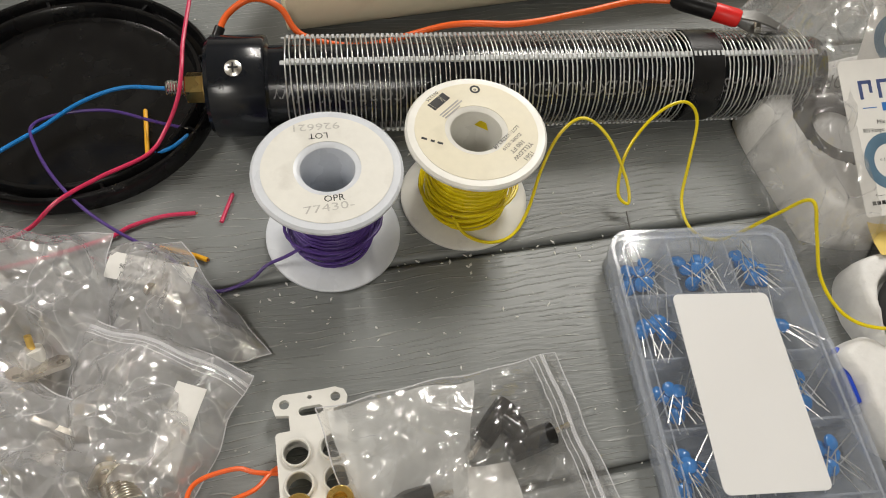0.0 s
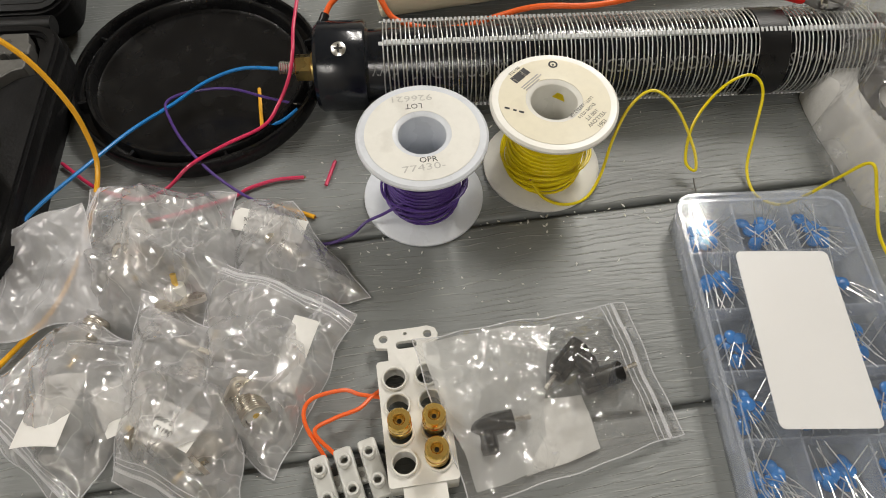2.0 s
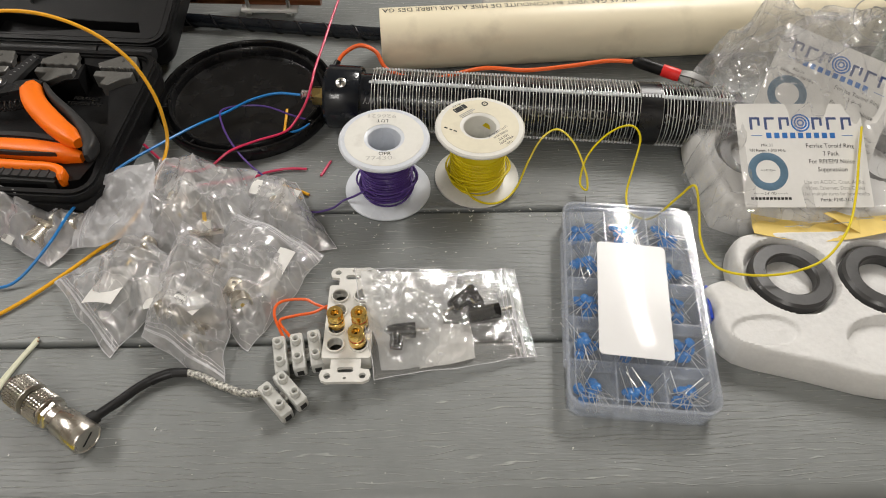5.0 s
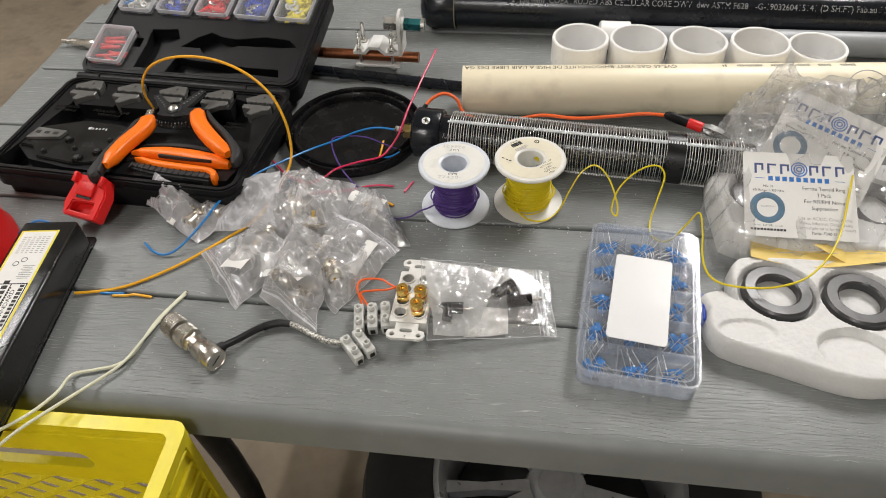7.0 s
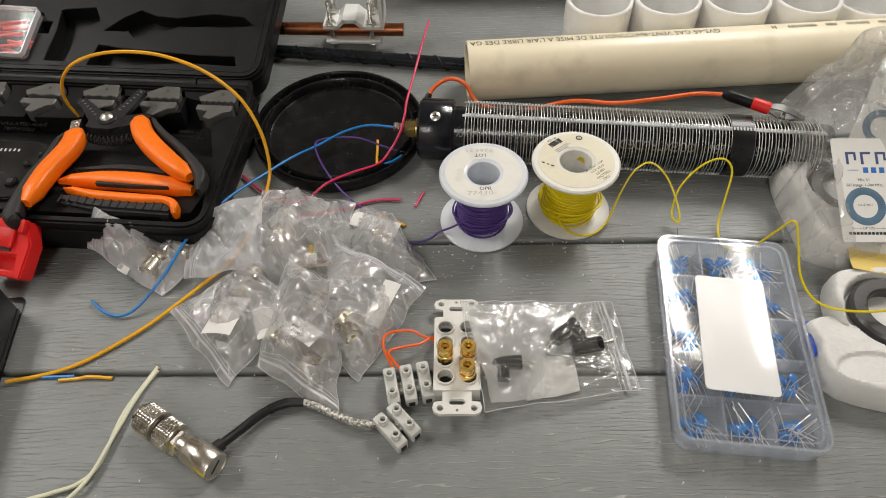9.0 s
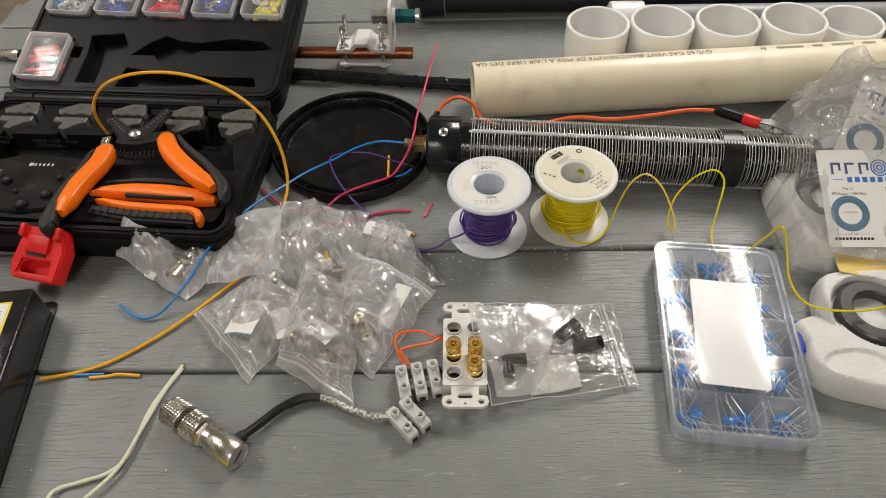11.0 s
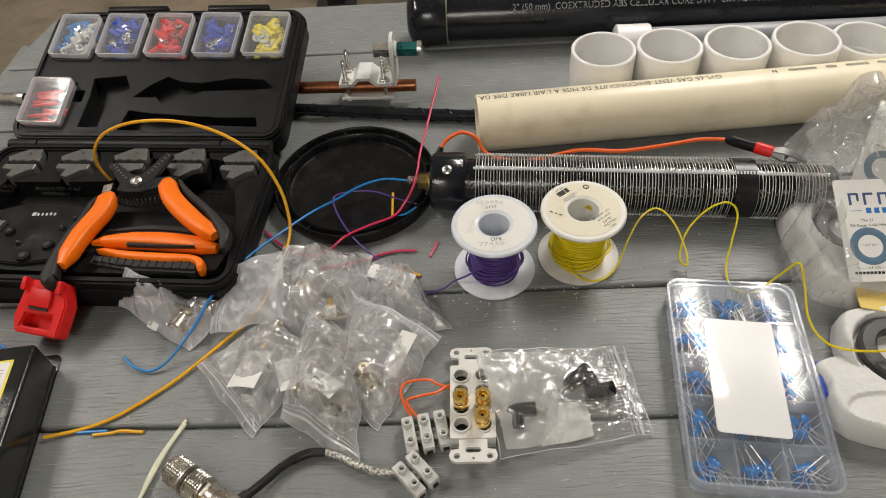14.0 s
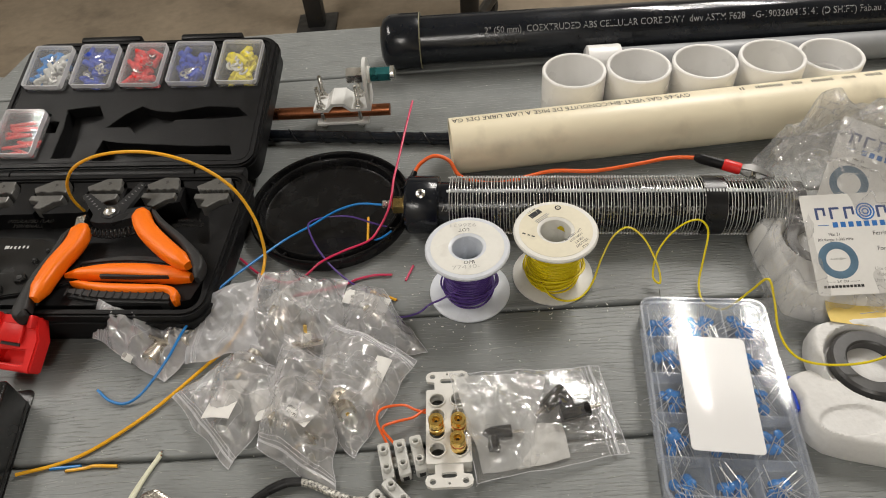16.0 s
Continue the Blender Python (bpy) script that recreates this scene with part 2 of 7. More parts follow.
TABLE = table_material()
BLACK = material("black_moulded_plastic", (0.0085, 0.0085, 0.009), 0.42, spec=0.22, bump=0.25, bump_scale=500, vary=0.25, dirt=(0.026, 0.026, 0.024), dirt_amount=0.2)
BLACK_LID = material("black_lid_plastic", (0.007, 0.007, 0.0075), 0.24, spec=0.35, vary=0.2, bump=0.06, bump_scale=90, dirt=(0.022, 0.022, 0.021), dirt_amount=0.3)
BLACK_GLOSS = material("black_abs", (0.009, 0.011, 0.015), 0.16, vary=0.25, scale=15, bump=0.08, bump_scale=90, dirt=(0.05, 0.05, 0.05), dirt_amount=0.2, rough_vary=0.06)
BLACK_PAINT = material("black_enamel", (0.014, 0.014, 0.014), 0.2, vary=0.2, bump=0.06, bump_scale=60)
TAPE = material("black_vinyl_tape", (0.008, 0.008, 0.009), 0.3, bump=0.2, bump_scale=120)
RUBBER = material("dark_grey_rubber", (0.022, 0.022, 0.022), 0.6, bump=0.2, bump_scale=400)
TYRE = material("tyre_rubber", (0.012, 0.012, 0.012), 0.6, bump=0.4, bump_scale=150)
WHITE = material("white_plastic", (0.72, 0.71, 0.67), 0.35, vary=0.05, scale=20, dirt=(0.45, 0.42, 0.36), dirt_amount=0.2)
SPOOL = material("white_spool_plastic", (0.74, 0.73, 0.68), 0.35, vary=0.04, subsurface=0.15, dirt=(0.5, 0.47, 0.4), dirt_amount=0.15)
SPOOL_BLUISH = material("milky_spool_plastic", (0.66, 0.69, 0.74), 0.32, vary=0.05, subsurface=0.2)
CREAM_LABEL = material("cream_printed_label", (0.72, 0.67, 0.52), 0.5, vary=0.06, scale=30, dirt=(0.5, 0.45, 0.34), dirt_amount=0.3)
WHITE_LABEL = material("white_printed_label", (0.75, 0.74, 0.69), 0.45, vary=0.05, scale=30, dirt=(0.45, 0.42, 0.37), dirt_amount=0.35)
PAPER = material("white_paper", (0.76, 0.75, 0.72), 0.6, vary=0.04, scale=25, bump=0.1)
CARD = material("white_card", (0.8, 0.79, 0.77), 0.35, vary=0.02, scale=10)
YELLOW_PAPER = material("yellow_paper", (0.78, 0.58, 0.16), 0.6, vary=0.08, scale=20, bump=0.15)
YELLOW_LABEL = material("yellow_label_border", (0.75, 0.62, 0.05), 0.5, vary=0.05)
PVC = material("cream_pvc", (0.83, 0.75, 0.56), 0.36, vary=0.07, scale=12, stretch=(0.3, 1, 1), dirt=(0.42, 0.36, 0.25), dirt_amount=0.42, bump=0.08, bump_scale=80)
PVC_WHITE = material("white_pvc", (0.86, 0.85, 0.83), 0.3, vary=0.03, scale=14, dirt=(0.62, 0.6, 0.55), dirt_amount=0.2)
PVC_GREY = material("grey_pvc", (0.3, 0.31, 0.32), 0.4, vary=0.08, scale=14)
ORANGE = material("orange_grip", (0.98, 0.19, 0.004), 0.42, vary=0.06, bump=0.15, bump_scale=350)
RED = material("red_plastic", (0.7, 0.018, 0.016), 0.38, vary=0.08, bump=0.1)
YELLOW = material("yellow_plastic", (0.8, 0.68, 0.015), 0.38, vary=0.07, scale=12, bump=0.12, bump_scale=120, dirt=(0.45, 0.38, 0.05), dirt_amount=0.25)
STEEL = material("bright_steel", (0.78, 0.77, 0.74), 0.28, metal=1, vary=0.1, bump=0.08)
WIRE_STEEL = material("tinned_wire", (0.72, 0.72, 0.7), 0.2, metal=1, vary=0.12, scale=60)
GREY_STEEL = material("gunmetal_die", (0.15, 0.148, 0.14), 0.36, metal=0.35, vary=0.25, bump=0.2)
KNURLED = material("knurled_nickel", (0.62, 0.59, 0.54), 0.3, metal=1, vary=0.2, scale=60)
NICKEL = material("nickel_plate", (0.72, 0.68, 0.62), 0.3, metal=1, vary=0.12, bump=0.1)
BRASS = material("brass", (0.48, 0.36, 0.14), 0.3, metal=1, vary=0.15)
GOLD = material("gold_plate", (0.95, 0.66, 0.2), 0.26, metal=1, vary=0.08)
COPPER = material("tarnished_copper", (0.3, 0.11, 0.05), 0.32, metal=0.9, vary=0.35, scale=30, stretch=(0.3, 1, 1))
ZINC_WHITE = material("white_painted_aluminium", (0.7, 0.7, 0.68), 0.35, vary=0.05)
TEAL = material("teal_metal", (0.05, 0.25, 0.27), 0.3, metal=0.8, vary=0.2)
NYLON = material("milky_nylon", (0.58, 0.58, 0.55), 0.35, vary=0.05, subsurface=0.5)
FOAM = material("white_packing_foam", (0.72, 0.715, 0.7), 0.7, vary=0.07, scale=40, bump=0.9, bump_scale=230)
FERRITE = material("dark_ferrite", (0.055, 0.054, 0.054), 0.34, vary=0.2, scale=30, bump=0.15)
BLUE_CAP = material("blue_ceramic", (0.014, 0.17, 0.5), 0.22, vary=0.15)
BLUE = material("blue_plastic", (0.012, 0.05, 0.42), 0.35, vary=0.1)
INK = material("black_ink", (0.02, 0.02, 0.02), 0.55, vary=0.2)
INK_GREY = material("grey_ink", (0.36, 0.35, 0.33), 0.6, vary=0.3, scale=200)
INK_FAINT = material("faint_stamp_ink", (0.5, 0.49, 0.46), 0.6, vary=0.3, scale=300)
INK_NAVY = material("navy_ink", (0.06, 0.09, 0.22), 0.5, vary=0.1)
INK_BLUE = material("blue_ink", (0.03, 0.16, 0.48), 0.5, vary=0.1)
INK_WHITE = material("faded_white_ink", (0.26, 0.26, 0.26), 0.6, vary=0.4, scale=150)
RING_PRINT = material("printed_slate_ring", (0.1, 0.18, 0.26), 0.5, vary=0.2)
W_YELLOW = material("yellow_insulation", (0.75, 0.6, 0.008), 0.35, vary=0.06)
W_PURPLE = material("purple_insulation", (0.085, 0.042, 0.22), 0.36, vary=0.08)
W_BLUE = material("blue_insulation", (0.015, 0.2, 0.55), 0.35, vary=0.08)
W_PINK = material("crimson_insulation", (0.62, 0.03, 0.1), 0.36, vary=0.08)
W_AMBER = material("amber_insulation", (0.86, 0.43, 0.02), 0.35, vary=0.06)
W_ORANGE = material("orange_insulation", (0.85, 0.13, 0.02), 0.36, vary=0.06)
W_PALE = material("pale_green_white_insulation", (0.74, 0.74, 0.57), 0.4, vary=0.06)
CABLE_BLACK = material("black_cable_jacket", (0.016, 0.016, 0.017), 0.4, bump=0.1)
BRAID = material("silver_braid", (0.5, 0.49, 0.45), 0.4, metal=0.6, vary=1.4, scale=420, bump=0.8, bump_scale=900)
FILM = film_material("clear_poly_film", (0.96, 0.96, 0.98), 0.99, 0.07, 0.36, bump=0.05, bump_scale=95, distance=0.0012, shine=0.22, detail=2, creased=0.6)
FILM_MILK = film_material("milky_poly_film", (0.96, 0.96, 0.99), 0.99, 0.08, 0.46, bump=0.05, bump_scale=95, distance=0.0012, shine=0.2, detail=2, creased=0.6)
FILM_CARD = film_material("clear_flat_film", (0.9, 0.91, 0.92), 0.99, 0.09, 0.06, bump=0.2, bump_scale=70, distance=0.0012, shine=0.1, detail=2, creased=0.35)
FILM_CLEAR = film_material("clear_bag_film", (0.95, 0.95, 0.96), 0.99, 0.09, 0.15, bump=0.13, bump_scale=80, distance=0.0012, shine=0.13, detail=2, creased=0.5)
FILM_HAZY = film_material("hazy_poly_film", (0.94, 0.94, 0.97), 0.97, 0.16, 0.5, bump=0.2, bump_scale=45, distance=0.002)
FILM_SLEEVE = film_material("milky_sleeve_film", (0.95, 0.96, 0.95), 0.97, 0.14, 0.66, bump=0.2, bump_scale=60, distance=0.001)
POLYBOX = film_material("clear_polypropylene", (0.62, 0.71, 0.85), 0.97, 0.08, 0.3, bump=0.1, bump_scale=14, distance=0.006)
POLYBOX_EDGE = film_material("milky_polypropylene_edge", (0.78, 0.84, 0.95), 0.97, 0.1, 0.22, bump=0.1, bump_scale=40)
CLEAR_CASE = film_material("clear_styrene", (0.85, 0.86, 0.88), 0.97, 0.08, 0.16, bump=0.05, bump_scale=40, shine=0.018)
CONCRETE = material("tan_concrete", (0.27, 0.22, 0.16), 0.7, vary=0.25, scale=4, bump=0.3, bump_scale=60, dirt=(0.1, 0.08, 0.06), dirt_amount=0.5)
WALLPAINT = material("off_white_wall_paint", (0.62, 0.6, 0.55), 0.7, vary=0.06, scale=3, bump=0.1)
DARKMETAL = material("dark_powder_coat", (0.02, 0.02, 0.02), 0.45, bump=0.2)
ALLOY = material("silver_alloy", (0.5, 0.51, 0.53), 0.36, metal=0.6, vary=0.15)
LAMPGLASS = bpy.data.materials.new("glowing_tube")
LAMPGLASS.use_nodes = True
LAMPGLASS.node_tree.nodes["Principled BSDF"].inputs["Emission Color"].default_value = (1, 0.955, 0.88, 1)
LAMPGLASS.node_tree.nodes["Principled BSDF"].inputs["Emission Strength"].default_value = 6


# ---- mesh helpers ----
def sheet(outline, z):
    """A thin film cut to an outline."""
    bm = bmesh.new()
    bm.faces.new([bm.verts.new((x, y, z)) for x, y in outline])
    bmesh.ops.triangulate(bm, faces=bm.faces)
    return bm


def part(name, bm, mat, parent=None, label="", sharp=40, m=None):
    """Links a bmesh as one mesh object under a thing or a part."""
    me = bpy.data.meshes.new(name)
    bmesh.ops.recalc_face_normals(bm, faces=bm.faces)
    bm.to_mesh(me)
    bm.free()
    me.polygons.foreach_set("use_smooth", [True] * len(me.polygons))
    me.set_sharp_from_angle(angle=radians(sharp))
    for one in (mat if isinstance(mat, (list, tuple)) else [mat]):
        me.materials.append(one)
    ob = new(name, me)
    if parent:
        ob.parent = parent
    if m is not None:
        ob.matrix_basis = m
    if label:
        ob["label"] = label
    return ob


def again(ob, m, parent=None):
    """One more part on the same mesh."""
    o = ob.copy()
    scene.collection.objects.link(o)
    o.parent = parent or ob.parent
    o.matrix_basis = m
    return o


def thing(name, label, category, m=None, group=""):
    ob = new(name)
    ob.empty_display_size = 0.01
    if m is not None:
        ob.matrix_basis = m
    return tagged(ob, label, category, group)


def box(size, at=(0, 0, 0), bevel=0.0, seg=2, bm=None, m=None):
    bm = bm or bmesh.new()
    g = bmesh.ops.create_cube(bm, size=1)
    v = g["verts"]
    bmesh.ops.scale(bm, vec=size, verts=v)
    if bevel:
        e = list({e for x in v for e in x.link_edges})
        r = bmesh.ops.bevel(bm, geom=e, offset=bevel, segments=seg, affect="EDGES", profile=0.5)
        v = list({x for f in r["faces"] for x in f.verts} | {x for x in v if x.is_valid})
    bmesh.ops.translate(bm, vec=at, verts=v)
    if m is not None:
        bmesh.ops.transform(bm, matrix=m, verts=v)
    return bm


def lathe(profile, seg=32, m=None, bm=None, closed=False):
    """Turns (radius, z) pairs about z. closed: the last pair joins the first."""
    bm = bm or bmesh.new()
    rings = []
    for r, z in profile:
        if r <= 1e-6:
            rings.append([bm.verts.new((0, 0, z))])
        else:
            rings.append([bm.verts.new((r * math.cos(2 * math.pi * k / seg), r * math.sin(2 * math.pi * k / seg), z)) for k in range(seg)])
    pairs = list(zip(rings, rings[1:])) + ([(rings[-1], rings[0])] if closed else [])
    for a, b in pairs:
        for k in range(seg):
            q = [a[k % len(a)], a[(k + 1) % len(a)], b[(k + 1) % len(b)], b[k % len(b)]]
            u = list(dict.fromkeys(q))
            if len(u) > 2:
                bm.faces.new(u)
    if m is not None:
        bmesh.ops.transform(bm, matrix=m, verts=[v for r in rings for v in r])
    return bm


def cyl(r, z0, z1, seg=24, bevel=0.0, m=None, bm=None):
    b = min(bevel, r * 0.5)
    prof = [(0, z0), (r - b, z0), (r, z0 + b), (r, z1 - b), (r - b, z1), (0, z1)] if b else [(0, z0), (r, z0), (r, z1), (0, z1)]
    return lathe(prof, seg, m, bm)


def pipe(r, wall, z0, z1, seg=48, bevel=0.0006, m=None, bm=None):
    i = r - wall
    return lathe([(i, z0 + bevel), (i + bevel, z0), (r - bevel, z0), (r, z0 + bevel), (r, z1 - bevel), (r - bevel, z1), (i + bevel, z1), (i, z1 - bevel)], seg, m, bm, closed=True)


def spline(pts, sub=8):
    """Points along a smooth line through pts."""
    p = [Vector(a) for a in pts]
    p = [2 * p[0] - p[1]] + p + [2 * p[-1] - p[-2]]
    out = []
    for i in range(1, len(p) - 2):
        a, b, c, d = p[i - 1:i + 3]
        for k in range(sub):
            t = k / sub
            out.append(0.5 * (2 * b + (c - a) * t + (2 * a - 5 * b + 4 * c - d) * t * t + (3 * b - 3 * c + d - a) * t ** 3))
    return out + [p[-2]]


def sweep(line, r, seg=8, bm=None, taper=None):
    """A round bar of radius r along a line of points."""
    bm = bm or bmesh.new()
    line = [Vector(a) for a in line]
    up = Vector((0.13, 0.31, 0.94))
    rings = []
    for i, c in enumerate(line):
        d = (line[min(i + 1, len(line) - 1)] - line[max(i - 1, 0)]).normalized()
        s = d.cross(up)
        if s.length < 1e-4:
            s = d.cross(Vector((1, 0, 0)))
        s.normalize()
        up = s.cross(d).normalized()
        rr = r * (taper(i / (len(line) - 1)) if taper else 1)
        rings.append([bm.verts.new(c + rr * (math.cos(2 * math.pi * k / seg) * s + math.sin(2 * math.pi * k / seg) * up)) for k in range(seg)])
    for a, b in zip(rings, rings[1:]):
        for k in range(seg):
            bm.faces.new((a[k], a[(k + 1) % seg], b[(k + 1) % seg], b[k]))
    bm.faces.new(rings[0][::-1])
    bm.faces.new(rings[-1])
    return bm


def circle(r, x=0, y=0, seg=24, sx=1.0):
    return [(x + sx * r * math.cos(2 * math.pi * k / seg), y + r * math.sin(2 * math.pi * k / seg)) for k in range(seg)]


def slab(outlines, z0, z1, bm=None, m=None):
    """A flat plate between two heights: the first outline is its edge, the others are holes."""
    bm = bm or bmesh.new()
    edges, all_verts = [], []
    for o in outlines:
        vs = [bm.verts.new((x, y, z0)) for x, y in o]
        all_verts += vs
        edges += [bm.edges.new((vs[i], vs[(i + 1) % len(vs)])) for i in range(len(vs))]
    r = bmesh.ops.triangle_fill(bm, edges=edges, use_beauty=True)
    faces = [f for f in r["geom"] if isinstance(f, bmesh.types.BMFace)]
    e = bmesh.ops.extrude_face_region(bm, geom=faces)
    top = [v for v in e["geom"] if isinstance(v, bmesh.types.BMVert)]
    bmesh.ops.translate(bm, vec=(0, 0, z1 - z0), verts=top)
    if m is not None:
        bmesh.ops.transform(bm, matrix=m, verts=all_verts + top)
    return bm


def soften(bm, offset=0.0007, seg=1, angle=0.7):
    """Breaks the sharp edges of a plate."""
    bmesh.ops.recalc_face_normals(bm, faces=bm.faces)
    hard = [e for e in bm.edges if e.is_manifold and e.calc_face_angle(0) > angle]
    bmesh.ops.bevel(bm, geom=hard, offset=offset, segments=seg, affect="EDGES", clamp_overlap=True)
    return bm


def pillow(outline, pockets, height, step=0.0022, soft=0.008, seed=0.0):
    """A block of soft foam: a height field that rounds off at the outline and sinks in the pockets (x, y, rx, ry, depth)."""
    o = np.array(outline)
    a, d = o, np.roll(o, -1, axis=0) - o
    xs = np.arange(o[:, 0].min() - step, o[:, 0].max() + 2 * step, step)
    ys = np.arange(o[:, 1].min() - step, o[:, 1].max() + 2 * step, step)
    bm = bmesh.new()
    made = {}
    inside = {}
    for i, x in enumerate(xs):
        for j, y in enumerate(ys):
            p = np.array((x, y))
            t = np.clip(((p - a) * d).sum(1) / (d * d).sum(1), 0, 1)
            near = a + t[:, None] * d
            dist = np.hypot(*(near - p).T)
            k = int(dist.argmin())
            b2 = a + d
            cross = ((a[:, 1] > y) != (b2[:, 1] > y)) & (x < (b2[:, 0] - a[:, 0]) * (y - a[:, 1]) / np.where(b2[:, 1] == a[:, 1], 1e-9, b2[:, 1] - a[:, 1]) + a[:, 0])
            ok = bool(cross.sum() % 2)
            inside[i, j] = ok
            if ok:
                u = min(1.0, dist[k] / soft)
                z = height * (0.25 + 0.75 * math.sqrt(max(0.0, 1 - (1 - u) ** 2)))
                for px, py, rx, ry, depth in pockets:
                    q = math.hypot((x - px) / rx, (y - py) / ry)
                    z -= depth * max(0.0, min(1.0, (1.06 - q) / 0.12))
                z += 0.0011 * noise.noise(Vector((x * 45 + seed, y * 45, seed))) + 0.00035 * noise.noise(Vector((x * 260, y * 260, seed)))
                made[i, j] = (x, y, z)
            elif dist[k] < 2 * step:
                made[i, j] = (near[k][0], near[k][1], height * 0.2)
    verts = {}

    def vert(key):
        if key not in verts:
            verts[key] = bm.verts.new(made[key])
        return verts[key]

    for i in range(len(xs) - 1):
        for j in range(len(ys) - 1):
            ks = [(i, j), (i + 1, j), (i + 1, j + 1), (i, j + 1)]
            if any(inside[k] for k in ks) and all(k in made for k in ks):
                bm.faces.new([vert(k) for k in ks])
    r = bmesh.ops.extrude_edge_only(bm, edges=[e for e in bm.edges if e.is_boundary])
    for v in r["geom"]:
        if isinstance(v, bmesh.types.BMVert):
            v.co = (v.co.x * 0.985, v.co.y * 0.985, 0.0004)
    return bm


def grip(pts, widths, z0, z1, sub=6, seg=18):
    """A moulded grip: a smooth line with rounded-box sections and closed round ends."""
    line = spline([(x, y, 0) for x, y in pts], sub)
    n = len(line) - 1
    bm = bmesh.new()
    rings = []
    for i, c in enumerate(line):
        dv = (line[min(i + 1, n)] - line[max(i - 1, 0)]).normalized()
        s = Vector((-dv.y, dv.x, 0))
        u = i / n * (len(widths) - 1)
        k = min(int(u), len(widths) - 2)
        w = widths[k] + (widths[k + 1] - widths[k]) * (u - k)
        e = min(1.0, 0.55 + 0.45 * min(i, n - i) / 2)
        ring = []
        for q in range(seg):
            t = 2 * math.pi * q / seg
            cx = math.copysign(abs(math.cos(t)) ** 0.62, math.cos(t))
            cz = math.copysign(abs(math.sin(t)) ** 0.62, math.sin(t))
            ring.append(bm.verts.new(c + s * (cx * w / 2 * e) + Vector((0, 0, (z0 + z1) / 2 + cz * (z1 - z0) / 2 * e))))
        rings.append(ring)
    for a, b in zip(rings, rings[1:]):
        for q in range(seg):
            bm.faces.new((a[q], a[(q + 1) % seg], b[(q + 1) % seg], b[q]))
    bm.faces.new(rings[0][::-1])
    bm.faces.new(rings[-1])
    return bm


def rounded(w, h, r, x=0, y=0, seg=5):
    """The outline of a rectangle with round corners."""
    out = []
    for cx, cy, a in ((w / 2 - r, h / 2 - r, 0), (-w / 2 + r, h / 2 - r, 90), (-w / 2 + r, -h / 2 + r, 180), (w / 2 - r, -h / 2 + r, 270)):
        for k in range(seg + 1):
            t = radians(a + 90 * k / seg)
            out.append((x + cx + r * math.cos(t), y + cy + r * math.sin(t)))
    return out


def lettering(name, body, size, mat, parent, m, depth=0.00004, align="CENTER", squeeze=1.0, bend=None, label=""):
    """Printed words as a mesh. bend: the radius of the bar, along the x axis, round which they lie."""
    cu = bpy.data.curves.new(name, "FONT")
    cu.body, cu.size, cu.align_x, cu.align_y, cu.resolution_u = body, size, align, "CENTER", 2
    ob = bpy.data.objects.new(name, cu)
    scene.collection.objects.link(ob)
    me = bpy.data.meshes.new_from_object(ob.evaluated_get(bpy.context.evaluated_depsgraph_get()))
    bpy.data.objects.remove(ob)
    bm = bmesh.new()
    bm.from_mesh(me)
    bpy.data.meshes.remove(me)
    for v in bm.verts:
        x, y = v.co.x * squeeze, v.co.y
        v.co = (x, -bend * math.sin(-y / bend), bend * math.cos(y / bend)) if bend else (x, y, 0)
    if not bend:
        r = bmesh.ops.extrude_face_region(bm, geom=list(bm.faces))
        bmesh.ops.translate(bm, vec=(0, 0, depth), verts=[v for v in r["geom"] if isinstance(v, bmesh.types.BMVert)])
    return part(name, bm, mat, parent, label, m=m)


def bars(rows, m=None, bm=None, depth=0.00005):
    """Plain print bars: (x, y, width, height) each."""
    bm = bm or bmesh.new()
    for x, y, w, h in rows:
        box((w, h, depth), (x, y, depth / 2), bm=bm, m=m)
    return bm


def wire(name, pts, r, mat, label, bare=0.0, category="wire", seg=8, sub=8):
    """An insulated wire as one thing; bare: the length of stripped metal at its last end."""
    t = thing(name, label, category, Matrix.Translation(pts[0]))
    base = Vector(pts[0])
    line = [p - base for p in spline(pts, sub)]
    part("insulation", sweep(line, r, seg), mat, t)
    core = sweep([line[0], line[0] + (line[0] - line[1]).normalized() * 0.0012], r * 0.45, 6)
    part("wire_core", core, COPPER, t)
    if bare:
        d = (line[-1] - line[-2]).normalized()
        part("bare_end", sweep([line[-1] - d * 0.001, line[-1] + d * bare], r * 0.5, 6), WIRE_STEEL, t, "tinned bare wire end")
    return t


# ---- room ----
FLOOR = -0.74
bm = box((6.4, 6.4, 0.1), (0.2, 0.4, FLOOR - 0.05))
tagged(part("floor", bm, CONCRETE), "tan stained concrete garage floor", "floor", kind="structure")
for nm, size, at in (("wall_north", (6.4, 0.12, 2.6), (0.2, 3.66, 0.56)), ("wall_south", (6.4, 0.12, 2.6), (0.2, -2.86, 0.56)),
                     ("wall_east", (0.12, 6.4, 2.6), (3.46, 0.4, 0.56)), ("wall_west", (0.12, 6.4, 2.6), (-3.06, 0.4, 0.56))):
    tagged(part(nm, box(size, at), WALLPAINT), "plain off-white painted wall", "wall", kind="structure")
tagged(part("ceiling", box((6.64, 6.64, 0.1), (0.2, 0.4, CEILING + 0.05)), WALLPAINT), "plain off-white ceiling", "ceiling", kind="structure")
